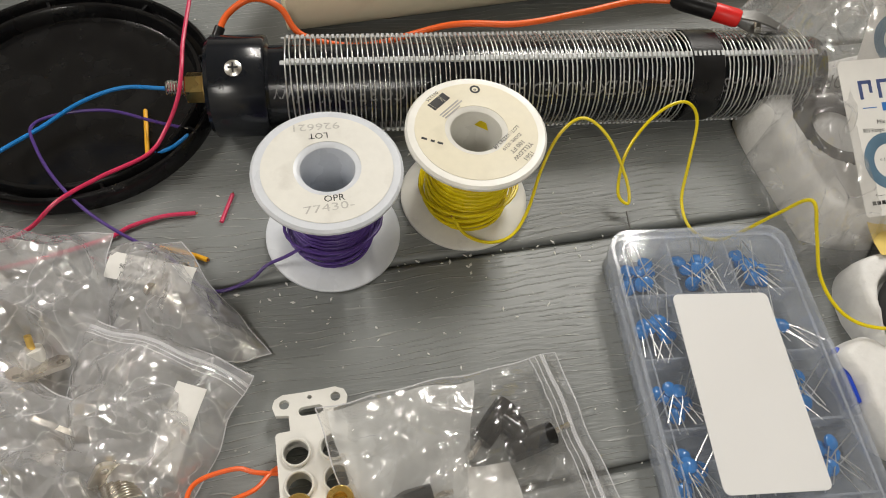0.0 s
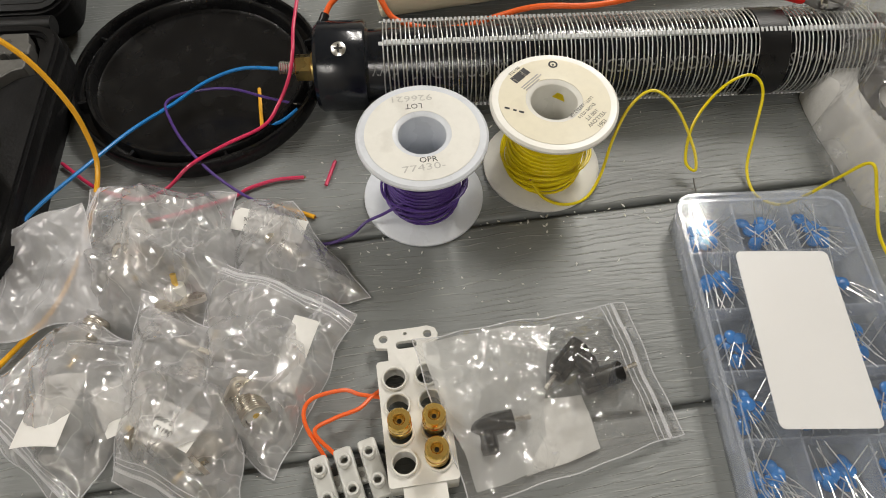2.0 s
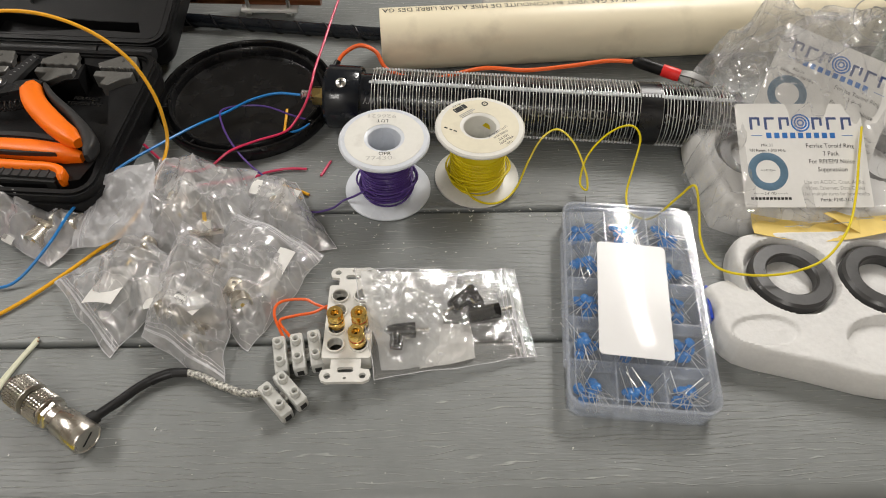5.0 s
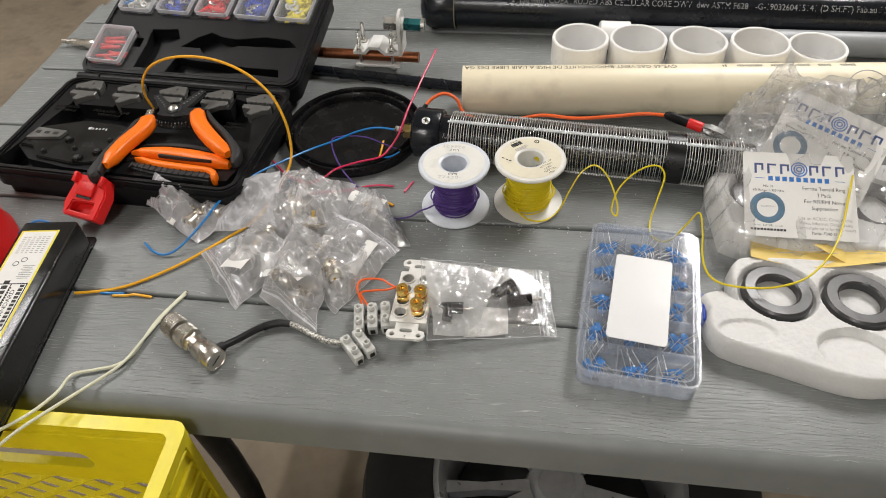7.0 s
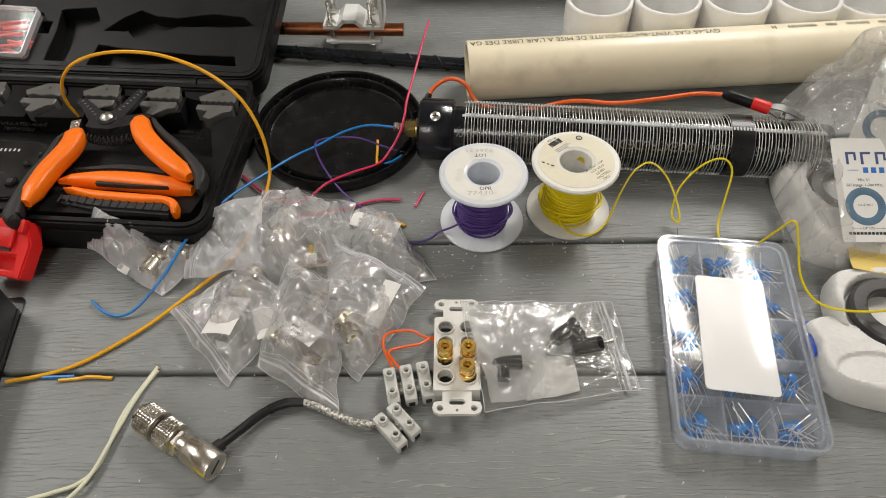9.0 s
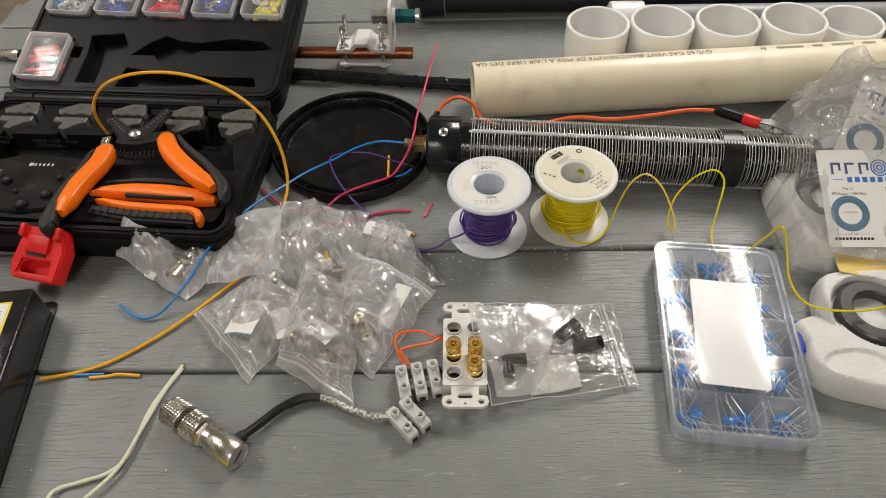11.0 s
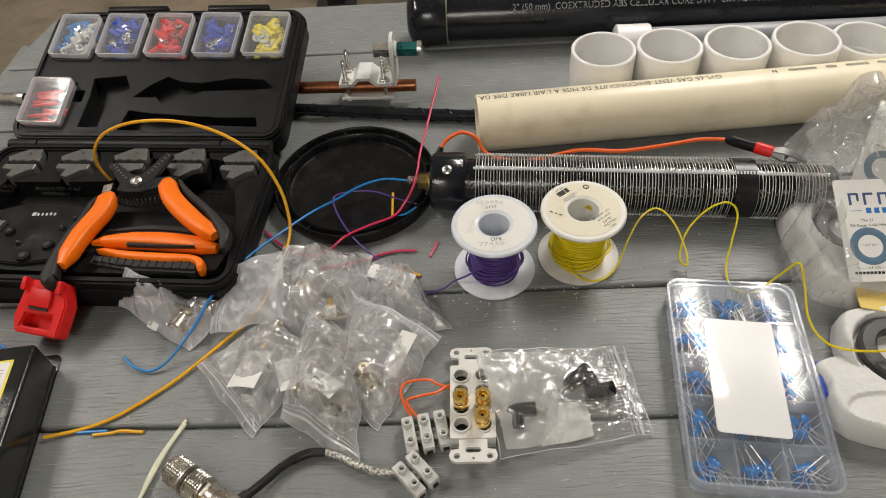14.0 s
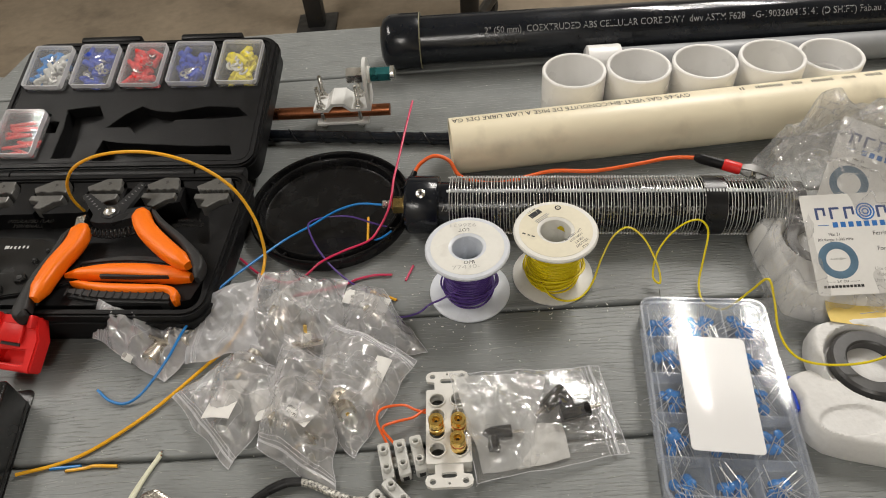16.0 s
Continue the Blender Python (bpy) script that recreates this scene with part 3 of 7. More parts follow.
for fx, fy, watts in FIXTURES:
    t = thing("ceiling_light", "white twin-tube ceiling light fitting, out of view", "ceiling light", pose(fx, fy, CEILING), "ceiling lights")
    part("housing", box((0.42, 1.28, 0.05), (0, 0, -0.025), 0.008), WHITE, t)
    for off in (-0.145, 0.145):
        part("tube", sweep([(off, -0.6, -0.065), (off, 0.6, -0.065)], 0.013, 12), LAMPGLASS, t)


# ---- table ----
table = thing("table", "grey moulded plastic table with wood-grain planks", "table")
X0, X1, Y0, Y1 = -0.672, 1.16, -0.122, 0.658
SEAMS = [Y0, 0.0, 0.129, 0.263, 0.395, 0.527, Y1]


def plank(y0, y1, first, last):
    """One moulded board of the top, rounded along its long edges."""
    bm = bmesh.new()
    g = 0.0016
    prof = []
    a, b = y0 + (0 if first else g), y1 - (0 if last else g)
    ra, rb = (0.015 if first else 0.0028), (0.012 if last else 0.0028)
    da, db = (-0.037 if first else -0.007), (-0.052 if last else -0.007)
    prof.append((a - (0.004 if first else 0), da))
    for k in range(6):
        t = radians(90 * k / 5)
        prof.append((a + ra - ra * math.cos(t), -ra + ra * math.sin(t)))
    for k in range(6):
        t = radians(90 - 90 * k / 5)
        prof.append((b - rb + rb * math.cos(t), -rb + rb * math.sin(t)))
    prof.append((b + (0.004 if last else 0), db))
    # the far corners of the top are cut round
    cut = 0.055
    rows = []
    for side in (0, 1):
        row = []
        for y, z in prof:
            over = max(0.0, y - (Y1 - cut)) if last else 0.0
            inset = cut - math.sqrt(max(0.0, cut * cut - min(over, cut) ** 2))
            row.append((X0 + inset if side == 0 else X1 - inset, y, z))
        rows.append([bm.verts.new(p) for p in row])
    for k in range(len(prof) - 1):
        bm.faces.new((rows[0][k], rows[0][k + 1], rows[1][k + 1], rows[1][k]))
    bm.faces.new((rows[0][0], rows[1][0], rows[1][-1], rows[0][-1]))
    bm.faces.new(rows[0])
    bm.faces.new(rows[1][::-1])
    return bm


for i in range(len(SEAMS) - 1):
    part("plank", plank(SEAMS[i], SEAMS[i + 1], i == 0, i == len(SEAMS) - 2), TABLE, table)
# the floor of the joints, the side rims and the frame below
part("joint_bed", box((X1 - X0 - 0.02, Y1 - Y0 - 0.1, 0.02), ((X0 + X1) / 2, (Y0 + Y1) / 2 - 0.02, -0.0155)), TABLE, table)
for x in (X0, X1):
    part("end_rim", box((0.014, Y1 - Y0 - 0.07, 0.036), (x, (Y0 + Y1) / 2 - 0.03, -0.0192), 0.006, 3), TABLE, table)
for lx in (-0.36, 0.9):
    for ly in (-0.02, 0.56):
        part("leg", sweep(spline([(lx, ly, -0.025), (lx + (0.1 if lx < 0 else -0.1) * 0.4, ly, -0.4), (lx, ly, FLOOR + 0.0)], 4), 0.016, 12), DARKMETAL, table, "black steel tube leg")
    part("cross_bar", sweep([(lx, -0.02, -0.045), (lx, 0.56, -0.045)], 0.013, 10), DARKMETAL, table)


# ---- pipes and coil at the back ----
def along_x(x, y, z, rz=0.0):
    """A pose whose z axis runs along world x, turned rz degrees."""
    return pose(x, y, z, 0, 0, rz) @ pose(0, 0, 0, 0, 90, 0)


def pvc_pipe():
    t = thing("pvc_pipe", "cream plastic vent pipe with black print", "pipe", pose(-0.046, 0.331, 0.0304, 0, 0, 4.1))
    part("tube", pipe(0.0302, 0.0042, 0, 0.78, 64, m=pose(0, 0, 0, 0, 90, 0)), PVC, t)
    m = pose(0, 0, 0, -8, 0, 0) @ pose(0.003, 0, 0, 0, 0, 180)
    lettering("printed_line", "GVS-65 GAS VENT-BH/CONDUITE DE MISE A L'AIR LIBRE DES GA", 0.0112, INK, t, m, align="RIGHT", squeeze=0.79, bend=0.03045)
    bm = bmesh.new()
    x = 0.31
    for w in (0.008, 0.03, 0.012, 0.024, 0.016, 0.02):
        for k in range(max(2, int(w / 0.003))):
            box((0.0013, 0.0058 if k % 3 else 0.0042, 0.0003), (x + k * 0.003, 0, 0.0303), bm=bm, m=pose(0, 0, 0, -8, 0, 0))
        x += w + 0.009
    part("printed_bars", bm, INK, t)
    return t


pvc_pipe()


def abs_pipe():
    t = thing("abs_pipe", "glossy black plastic drain pipe with a round end cap", "pipe", pose(-0.125, 0.545, 0.0348, 0, 0, -1.2))
    part("tube", pipe(0.0302, 0.004, 0.02, 1.2, 64, m=pose(0, 0, 0, 0, 90, 0)), BLACK_GLOSS, t)
    prof = [(0, -0.004), (0.02, -0.003), (0.029, 0.001), (0.0338, 0.009), (0.0346, 0.016), (0.0346, 0.046), (0.0336, 0.0475), (0.0302, 0.0475)]
    part("end_cap", lathe(prof, 64, pose(0, 0, 0, 0, 90, 0)), BLACK_GLOSS, t)
    ring = [(0.0345 + 0.0009 * math.cos(a), 0.0472 + 0.0009 * math.sin(a)) for a in [k * math.pi / 3 for k in range(6)]]
    part("glue_line", lathe(ring, 64, pose(0, 0, 0, 0, 90, 0), closed=True), material("dried_glue", (0.2, 0.19, 0.12), 0.4), t, "dried yellowish glue bead")
    lettering("printed_line", '2" (50 mm)  COEXTRUDED ABS CELLULAR CORE DWV  dwv ASTM F628   -G-1903260415141 (D SHIFT) Fab.au / Made in CAN', 0.0118, INK_WHITE, t, pose(0.128, 0, 0, 47, 0, 0), align="LEFT", squeeze=0.85, bend=0.0303)
    return t


abs_pipe()

t = thing("conduit_pipe", "grey plastic conduit pipe with a white end fitting", "pipe", pose(0.125, 0.492, 0.018, 0, 0, -0.6))
part("tube", pipe(0.0165, 0.0025, 0.03, 0.9, 40, m=pose(0, 0, 0, 0, 90, 0)), PVC_GREY, t)
part("end_fitting", lathe([(0, 0), (0.0165, 0), (0.0195, 0.002), (0.0195, 0.04), (0.0185, 0.042), (0.0166, 0.042)], 40, pose(0, 0, 0.002, 0, 90, 0)), PVC_WHITE, t, "white plastic fitting")


def coupling(h=0.063):
    """A short socket: thick wall, inner stop ring, soft rims."""
    r, h, w = 0.0353, h, 0.004
    prof = [(r - w, h - 0.001), (r - w + 0.001, h), (r - 0.0012, h), (r, h - 0.0012), (r, 0.0012), (r - 0.0012, 0), (r - w, 0), (r - w - 0.0005, 0.014), (r - w - 0.0025, 0.015),
            (r - w - 0.0025, 0.018), (r - w - 0.0003, 0.019)]
    return lathe(prof, 56, closed=True)


first = None
for k, (x, y) in enumerate(((0.096, 0.411), (0.168, 0.412), (0.241, 0.411), (0.315, 0.412))):
    if first is None:
        first = tagged(part("pipe_coupling", coupling(), PVC_WHITE, m=pose(x, y, 0)), "white plastic pipe coupling standing on end", "pipe coupling", "pipe couplings in a row")
    else:
        copy_thing(first, pose(x, y, 0, 0, 0, 37 * k))


tagged(part("pipe_coupling", coupling(0.049), PVC_WHITE, m=pose(0.39, 0.428, 0)), "shorter white plastic pipe coupling standing on end", "pipe coupling", "pipe couplings in a row")


def loading_coil():
    """A bare wire coil on plastic strips round a black pipe, with a cap, bolt and clip lead."""
    m = pose(-0.092, 0.2455, 0.0292, 0, 0, -5.3)
    t = thing("loading_coil", "bare wire coil on plastic strips round a black pipe", "coil", m)
    ax = pose(0, 0, 0, 0, 90, 0)
    part("core_pipe", pipe(0.0228, 0.003, 0.012, 0.372, 56, m=ax), BLACK_GLOSS, t)
    part("end_cap", lathe([(0, 0.0), (0.0265, 0.0), (0.0288, 0.0025), (0.0288, 0.031), (0.0276, 0.0325), (0.024, 0.0325), (0.0228, 0.034)], 56, ax), BLACK_GLOSS, t, "glossy black pipe cap")
    # bolt and nut
    b = part("bolt", cyl(0.0042, -0.0255, 0.004, 20, 0.0008, m=ax), STEEL, t, "threaded steel bolt")
    bm = bmesh.new()
    for k in range(7):
        lathe([(0.0042, -0.0246 + k * 0.0015), (0.0047, -0.0239 + k * 0.0015), (0.0042, -0.0232 + k * 0.0015)], 16, ax, bm)
    part("thread", bm, STEEL, b)
    part("nut", cyl(0.0088, -0.014, -0.004, 6, 0.0006, m=ax), BRASS, t, "brass hexagon nut", sharp=20)
    part("washer", cyl(0.0098, -0.004, -0.0002, 24, 0.0004, m=ax), BRASS, t)
    # screw in the cap
    s = pose(0.0165, -0.0118, 0.0262, 24, 0, 0)
    sc = part("screw", lathe([(0, 0.0012), (0.003, 0.001), (0.0047, 0), (0.0047, -0.001), (0, -0.001)], 24, s), STEEL, t, "cross-head steel screw")
    bm = box((0.0055, 0.001, 0.0004), (0, 0, 0.0012), bm=box((0.001, 0.0055, 0.0004), (0, 0, 0.0012)))
    part("slot", bm, INK, sc, m=s)
    # coil, held where it crosses the strips
    R, pitch, start, turns = 0.0275, 0.00286, 0.043, 111
    STRIPS = (48, 107, 228, 292)
    line = []
    for k in range(turns * 24 + 1):
        a = 2 * math.pi * k / 24
        sag = min(abs((math.degrees(a) - s + 180) % 360 - 180) for s in STRIPS)
        rr = R - 0.0011 * min(1, sag / 30) + 0.0003 * math.sin(k * 1.7)
        wob = 0.0004 * math.sin(k * 0.37) * min(1, sag / 20)
        line.append((start + pitch * k / 24 + wob, rr * math.cos(a), rr * math.sin(a)))
    part("coil_wire", sweep(line, 0.00048, 5), COIL_WIRE, t, "bright tinned wire turns", sharp=80)
    for deg in STRIPS:
        bm = bmesh.new()
        c, s = math.cos(radians(deg)), math.sin(radians(deg))
        mm = Matrix.Translation((0, (R - 0.0002) * c, (R - 0.0002) * s)) @ pose(0, 0, 0, deg - 90, 0, 0)
        box((turns * pitch + 0.004, 0.0026, 0.0012), (start + turns * pitch / 2, 0, -0.0008), 0.0004, 1, bm, mm)
        for k in range(turns):
            box((0.0015, 0.003, 0.0019), (start + pitch * (k + 0.5 + deg / 360), 0, 0.0001), 0, 1, bm, mm)
        part("spacer_strip", bm, POLYSTRIP, t, "clear plastic spacer strip")
    # tape
    x0 = 0.281
    part("tape_band", lathe([(0.0262, x0), (0.0281, x0 + 0.0003), (0.0281, x0 + 0.0197), (0.0262, x0 + 0.02)], 40, ax), TAPE, t, "band of black vinyl tape")
    lettering("printed_line", "CELLULAR CORE DWV dwv ASTM D2661  COEXTRUDED ABS CELLULAR CORE DWV dwv", 0.0125, INK_WHITE, t, pose(0, 0, 0, 58, 0, 0) @ pose(0.036, 0, 0, 0, 0, 180), align="RIGHT", squeeze=0.82, bend=0.02288)
    return t


COIL_WIRE = material("dull_tinned_wire", (0.68, 0.68, 0.66), 0.33, metal=0.85, vary=0.1)
POLYSTRIP = material("clear_strip_plastic", (0.62, 0.64, 0.65), 0.25, vary=0.1)
loading_coil()

# clip lead that joins the coil's bolt to its turns
lead = thing("clip_lead", "orange test lead with a crocodile clip", "clip lead", Matrix.Translation((-0.08, 0.272, 0.05)))
o = Vector((-0.08, 0.272, 0.05))
pts = [(-0.086, 0.268, 0.044), (-0.078, 0.281, 0.05), (-0.063, 0.287, 0.055), (-0.048, 0.284, 0.05), (-0.036, 0.274, 0.036), (0.0, 0.268, 0.03), (0.05, 0.258, 0.05), (0.09, 0.251, 0.053), (0.13, 0.253, 0.056), (0.165, 0.256, 0.059), (0.19, 0.25, 0.062)]
part("lead_wire", sweep([p - o for p in spline(pts, 8)], 0.0019, 10), W_ORANGE, lead)
part("ring_sleeve", sweep([Vector(p) - o for p in ((-0.09, 0.262, 0.036), (-0.087, 0.267, 0.043), (-0.083, 0.274, 0.047))], 0.003, 10), TAPE, lead)
bdir = (Vector((0.232, 0.228, 0.061)) - Vector((0.188, 0.251, 0.063))).normalized()
b0 = Vector((0.186, 0.2515, 0.0625)) - o
part("boot", sweep([b0 + bdir * d for d in (0, 0.003, 0.008, 0.016, 0.027)], 0.0052, 14, taper=lambda u: 0.5 + 0.5 * min(1, u * 3)), BLACK, lead, "black rubber boot")
part("sleeve", sweep([b0 + bdir * d for d in (0.0265, 0.028, 0.041, 0.043)], 0.0056, 16, taper=lambda u: 0.9 if u in (0, 1) else 1), RED, lead, "dark red plastic sleeve")
for s, tag in ((1, "upper_jaw"), (-1, "lower_jaw")):
    side = bdir.cross(Vector((0, 0, 1))).normalized()
    upv = Vector((0, 0, 1))
    bm = bmesh.new()
    ln = [b0 + bdir * (0.043 + d) + upv * (s * h) for d, h in ((0, 0.003), (0.008, 0.0048), (0.016, 0.004), (0.03, 0.0009))]
    prev = None
    for i, c in enumerate(ln):
        w = (0.0035, 0.0045, 0.004, 0.002)[i]
        ring = [bm.verts.new(c + side * w + upv * 0.0006), bm.verts.new(c - side * w + upv * 0.0006), bm.verts.new(c - side * w - upv * 0.0006 * s), bm.verts.new(c + side * w - upv * 0.0006 * s)]
        if prev:
            for k in range(4):
                bm.faces.new((prev[k], prev[(k + 1) % 4], ring[(k + 1) % 4], ring[k]))
        else:
            bm.faces.new(ring)
        prev = ring
    bm.faces.new(prev)
    part(tag, bm, GREY_STEEL, lead, "sprung steel jaw")
part("jaw_pin", sweep([b0 + bdir * 0.055 + side * 0.0055, b0 + bdir * 0.055 - side * 0.0055], 0.0022, 12), STEEL, lead)


# ---- bucket lid ----
def bucket_lid():
    t = thing("bucket_lid", "shallow black plastic bucket lid lying rim up", "bucket lid", pose(-0.1745, 0.2715, 0))
    R = 0.0845
    prof = [(0, 0.001), (R - 0.012, 0.001), (R - 0.006, 0.0006), (R - 0.001, 0.002), (R, 0.006), (R, 0.0135), (R - 0.0012, 0.015), (R - 0.003, 0.015), (R - 0.004, 0.0135),
            (R - 0.0045, 0.0075), (R - 0.0085, 0.0068), (R - 0.0095, 0.0125), (R - 0.0105, 0.0135), (R - 0.0125, 0.0135), (R - 0.0135, 0.0125), (R - 0.0145, 0.0045), (R - 0.017, 0.0034), (0, 0.0034)]
    part("disc", lathe(prof, 96), BLACK_LID, t)
    tab = None
    for k in range(8):
        m = pose(0, 0, 0, 0, 0, 45 * k + 14) @ pose(R - 0.0065, 0, 0.009)
        if tab is None:
            tab = part("rim_tab", box((0.0055, 0.002, 0.007), (0, 0, 0), 0.0004, 1), BLACK, t, m=m)
        else:
            again(tab, m)
    part("gate_mark", cyl(0.0035, 0.0034, 0.0037, 20), BLACK, t)


bucket_lid()


# ---- spools ----
def spool(label, m, flange, wire_mat, turns, group="wire spools", plain=False):
    t = thing("wire_spool", label, "wire spool", m, group)
    R, H, rc = 0.0372, 0.0615, 0.0135
    hub = 0.0175
    bore = rc
    low = [(bore, 0.0), (R - 0.0012, 0.0), (R, 0.0012), (R, 0.0024), (R - 0.0012, 0.0034), (hub, 0.0038)]
    top = [(hub, H - 0.0042), (R - 0.0014, H - 0.004), (R, H - 0.0028), (R, H - 0.0012), (R - 0.0013, H), (bore + 0.0015, H), (bore, H - 0.0012)]
    part("body", lathe(low + top, 72, closed=True), flange, t)
    part("top_label", lathe([(bore + 0.003, H), (bore + 0.003, H + 0.00022), (R - 0.005, H + 0.00022), (R - 0.005, H)], 64), WHITE_LABEL if plain else CREAM_LABEL, t, "printed paper label")
    # layers of wire
    r = 0.00085
    bm = bmesh.new()
    line = []
    n = 15
    for layer in range(turns):
        rad = hub + 0.0008 + layer * 0.0015
        if rad > 0.0245:
            break
        for k in range(n * 20):
            a = 2 * math.pi * k / 20
            u = k / (n * 20)
            z = 0.006 + (u if layer % 2 == 0 else 1 - u) * (H - 0.0135) * (0.7 if layer == turns - 1 else 1)
            j = 0.0007 * math.sin(k * 0.11 + layer) if layer == turns - 1 else 0
            line.append((rad * math.cos(a) + j, rad * math.sin(a), z + j))
    part("wound_wire", sweep(line, r, 6, bm), wire_mat, t, sharp=80)
    part("wire_mass", pipe(hub + 0.0016 * (turns - 1), 0.0016 * (turns - 1) + 0.0004, 0.0042, H - 0.006, 40), wire_mat, t)
    for q in range(4):
        rad = hub + 0.0018 * turns + 0.001 * q
        ln = [(rad * (1 + 0.04 * math.sin(3 * a + q)) * math.cos(a), rad * math.sin(a), 0.008 + 0.0035 * q + 0.004 * math.sin(a + q)) for a in [2 * math.pi * k / 30 for k in range(31)]]
        part("loose_turn", sweep(ln, r, 6), wire_mat, t, "slack outer turn of wire")
    return t, H + 0.00026


sp, hz = spool("white spool of purple wire with a worn label", pose(-0.0352, 0.1535, 0, 0, 0, 0), SPOOL_BLUISH, W_PURPLE, 3, plain=True)
lettering("print", "LOT", 0.0052, INK, sp, pose(-0.002, 0.0205, hz, 0, 0, 178))
lettering("print", "926621", 0.0062, INK_FAINT, sp, pose(-0.003, 0.0265, hz, 0, 0, 178), squeeze=1.35)
lettering("print", "OPR", 0.0052, INK, sp, pose(0.001, -0.0185, hz, 0, 0, 0))
lettering("print", "77430-", 0.0062, INK_FAINT, sp, pose(-0.002, -0.0235, hz, 0, 0, 2), squeeze=1.4)
sp, hz = spool("white spool of yellow wire with a cream label", pose(0.0432, 0.167, 0, 0, 0, 0), SPOOL, W_YELLOW, 4)
bm = bmesh.new()
for k in range(22):
    box((random.choice((0.0003, 0.0005, 0.0007)), 0.0055, 0.0001), (-0.006 + k * 0.00056, 0, 0), bm=bm)
part("bar_code", bm, INK, sp, m=pose(-0.0155, 0.0215, hz, 0, 0, 38))
lettering("print", "001225", 0.003, INK, sp, pose(-0.0185, 0.0255, hz, 0, 0, 218))
part("print_lines", bars([(0, 0, 0.015, 0.0009), (0.0006, -0.0016, 0.016, 0.0009), (-0.001, -0.0032, 0.012, 0.0009)]), INK_GREY, sp, m=pose(-0.011, 0.0165, hz, 0, 0, 38))
part("print_lines", bars([(-0.004, 0, 0.003, 0.0013), (0.0005, 0, 0.0022, 0.0013), (0.0045, 0, 0.003, 0.0013)]), INK, sp, m=pose(-0.0245, -0.004, hz, 0, 0, -28))
part("round_mark", lathe([(0.0017, 0), (0.0017, 0.0001), (0.0028, 0.0001), (0.0028, 0)], 24), INK, sp, m=pose(0.0055, 0.0275, hz))
lettering("round_mark", "e", 0.0035, INK, sp, pose(0.0055, 0.0275, hz, 0, 0, -20))
for k, s in enumerate(("1561", "YELLOW", "100 FT", "DOM: 0219", "LOT: 122263-08")):
    lettering("print", s, 0.0036 if k < 3 else 0.0029, INK, sp, pose(0.0235 - 0.0021 * k - 0.001, -0.0185 + 0.0034 * k - 0.002, hz, 0, 0, 218), squeeze=1.05)
bm = bmesh.new()
f = bm.faces.new([bm.verts.new(c) for c in ((-0.0035, 0, 0), (0.0045, -0.001, 0), (0.001, 0.006, 0))])
bmesh.ops.solidify(bm, geom=[f], thickness=0.0008)
part("wire_glimpse", bm, W_YELLOW, sp, m=pose(0.006, 0.0105, 0.051, 65, 0, -30))


# ---- tool kit ----
def strap(pts, widths, z0, z1, bevel=0.0025, seg=4, sub=5):
    """A grip: a smooth line with a width at each point, given thickness and soft edges."""
    line = spline([(x, y, 0) for x, y in pts], sub)
    n = len(line) - 1
    left, right = [], []
    for i, c in enumerate(line):
        d = (line[min(i + 1, n)] - line[max(i - 1, 0)]).normalized()
        s = Vector((-d.y, d.x, 0))
        u = i / n * (len(widths) - 1)
        k = min(int(u), len(widths) - 2)
        w = widths[k] + (widths[k + 1] - widths[k]) * (u - k)
        left.append((c + s * w / 2)[:2])
        right.append((c - s * w / 2)[:2])
    bm = slab([left + right[::-1]], z0, z1)
    bmesh.ops.dissolve_limit(bm, angle_limit=0.02, verts=bm.verts, edges=bm.edges)
    hard = [e for e in bm.edges if e.is_manifold and e.calc_face_angle(0) > 0.7]
    bmesh.ops.bevel(bm, geom=hard, offset=bevel, segments=seg, affect="EDGES", clamp_overlap=True)
    return bm


def die(x, y, n, t):
    """A crimping die: two steel halves that face each other over a stepped gap."""
    top = [(-0.016, 0.002), (-0.02, 0.009), (-0.002, 0.021), (0.013, 0.021), (0.015, 0.012), (0.017, 0.011), (0.017, 0.002)]
    step = [(0.017 - 0.034 * k / (2 * n) - 0.001, 0.002 + (0.0022 if k % 2 else 0)) for k in range(1, 2 * n)]
    low = [(-0.018, -0.002), (0.017, -0.002), (0.017, -0.010), (0.010, -0.012), (-0.001, -0.022), (-0.008, -0.020), (-0.006, -0.011), (-0.018, -0.009)]
    m = pose(x, y, 0)
    for tag, o in (("upper_half", top + step), ("lower_half", low)):
        part(tag, soften(slab([o], 0.031, 0.0455), 0.0007), GREY_STEEL, t, m=m, sharp=30)


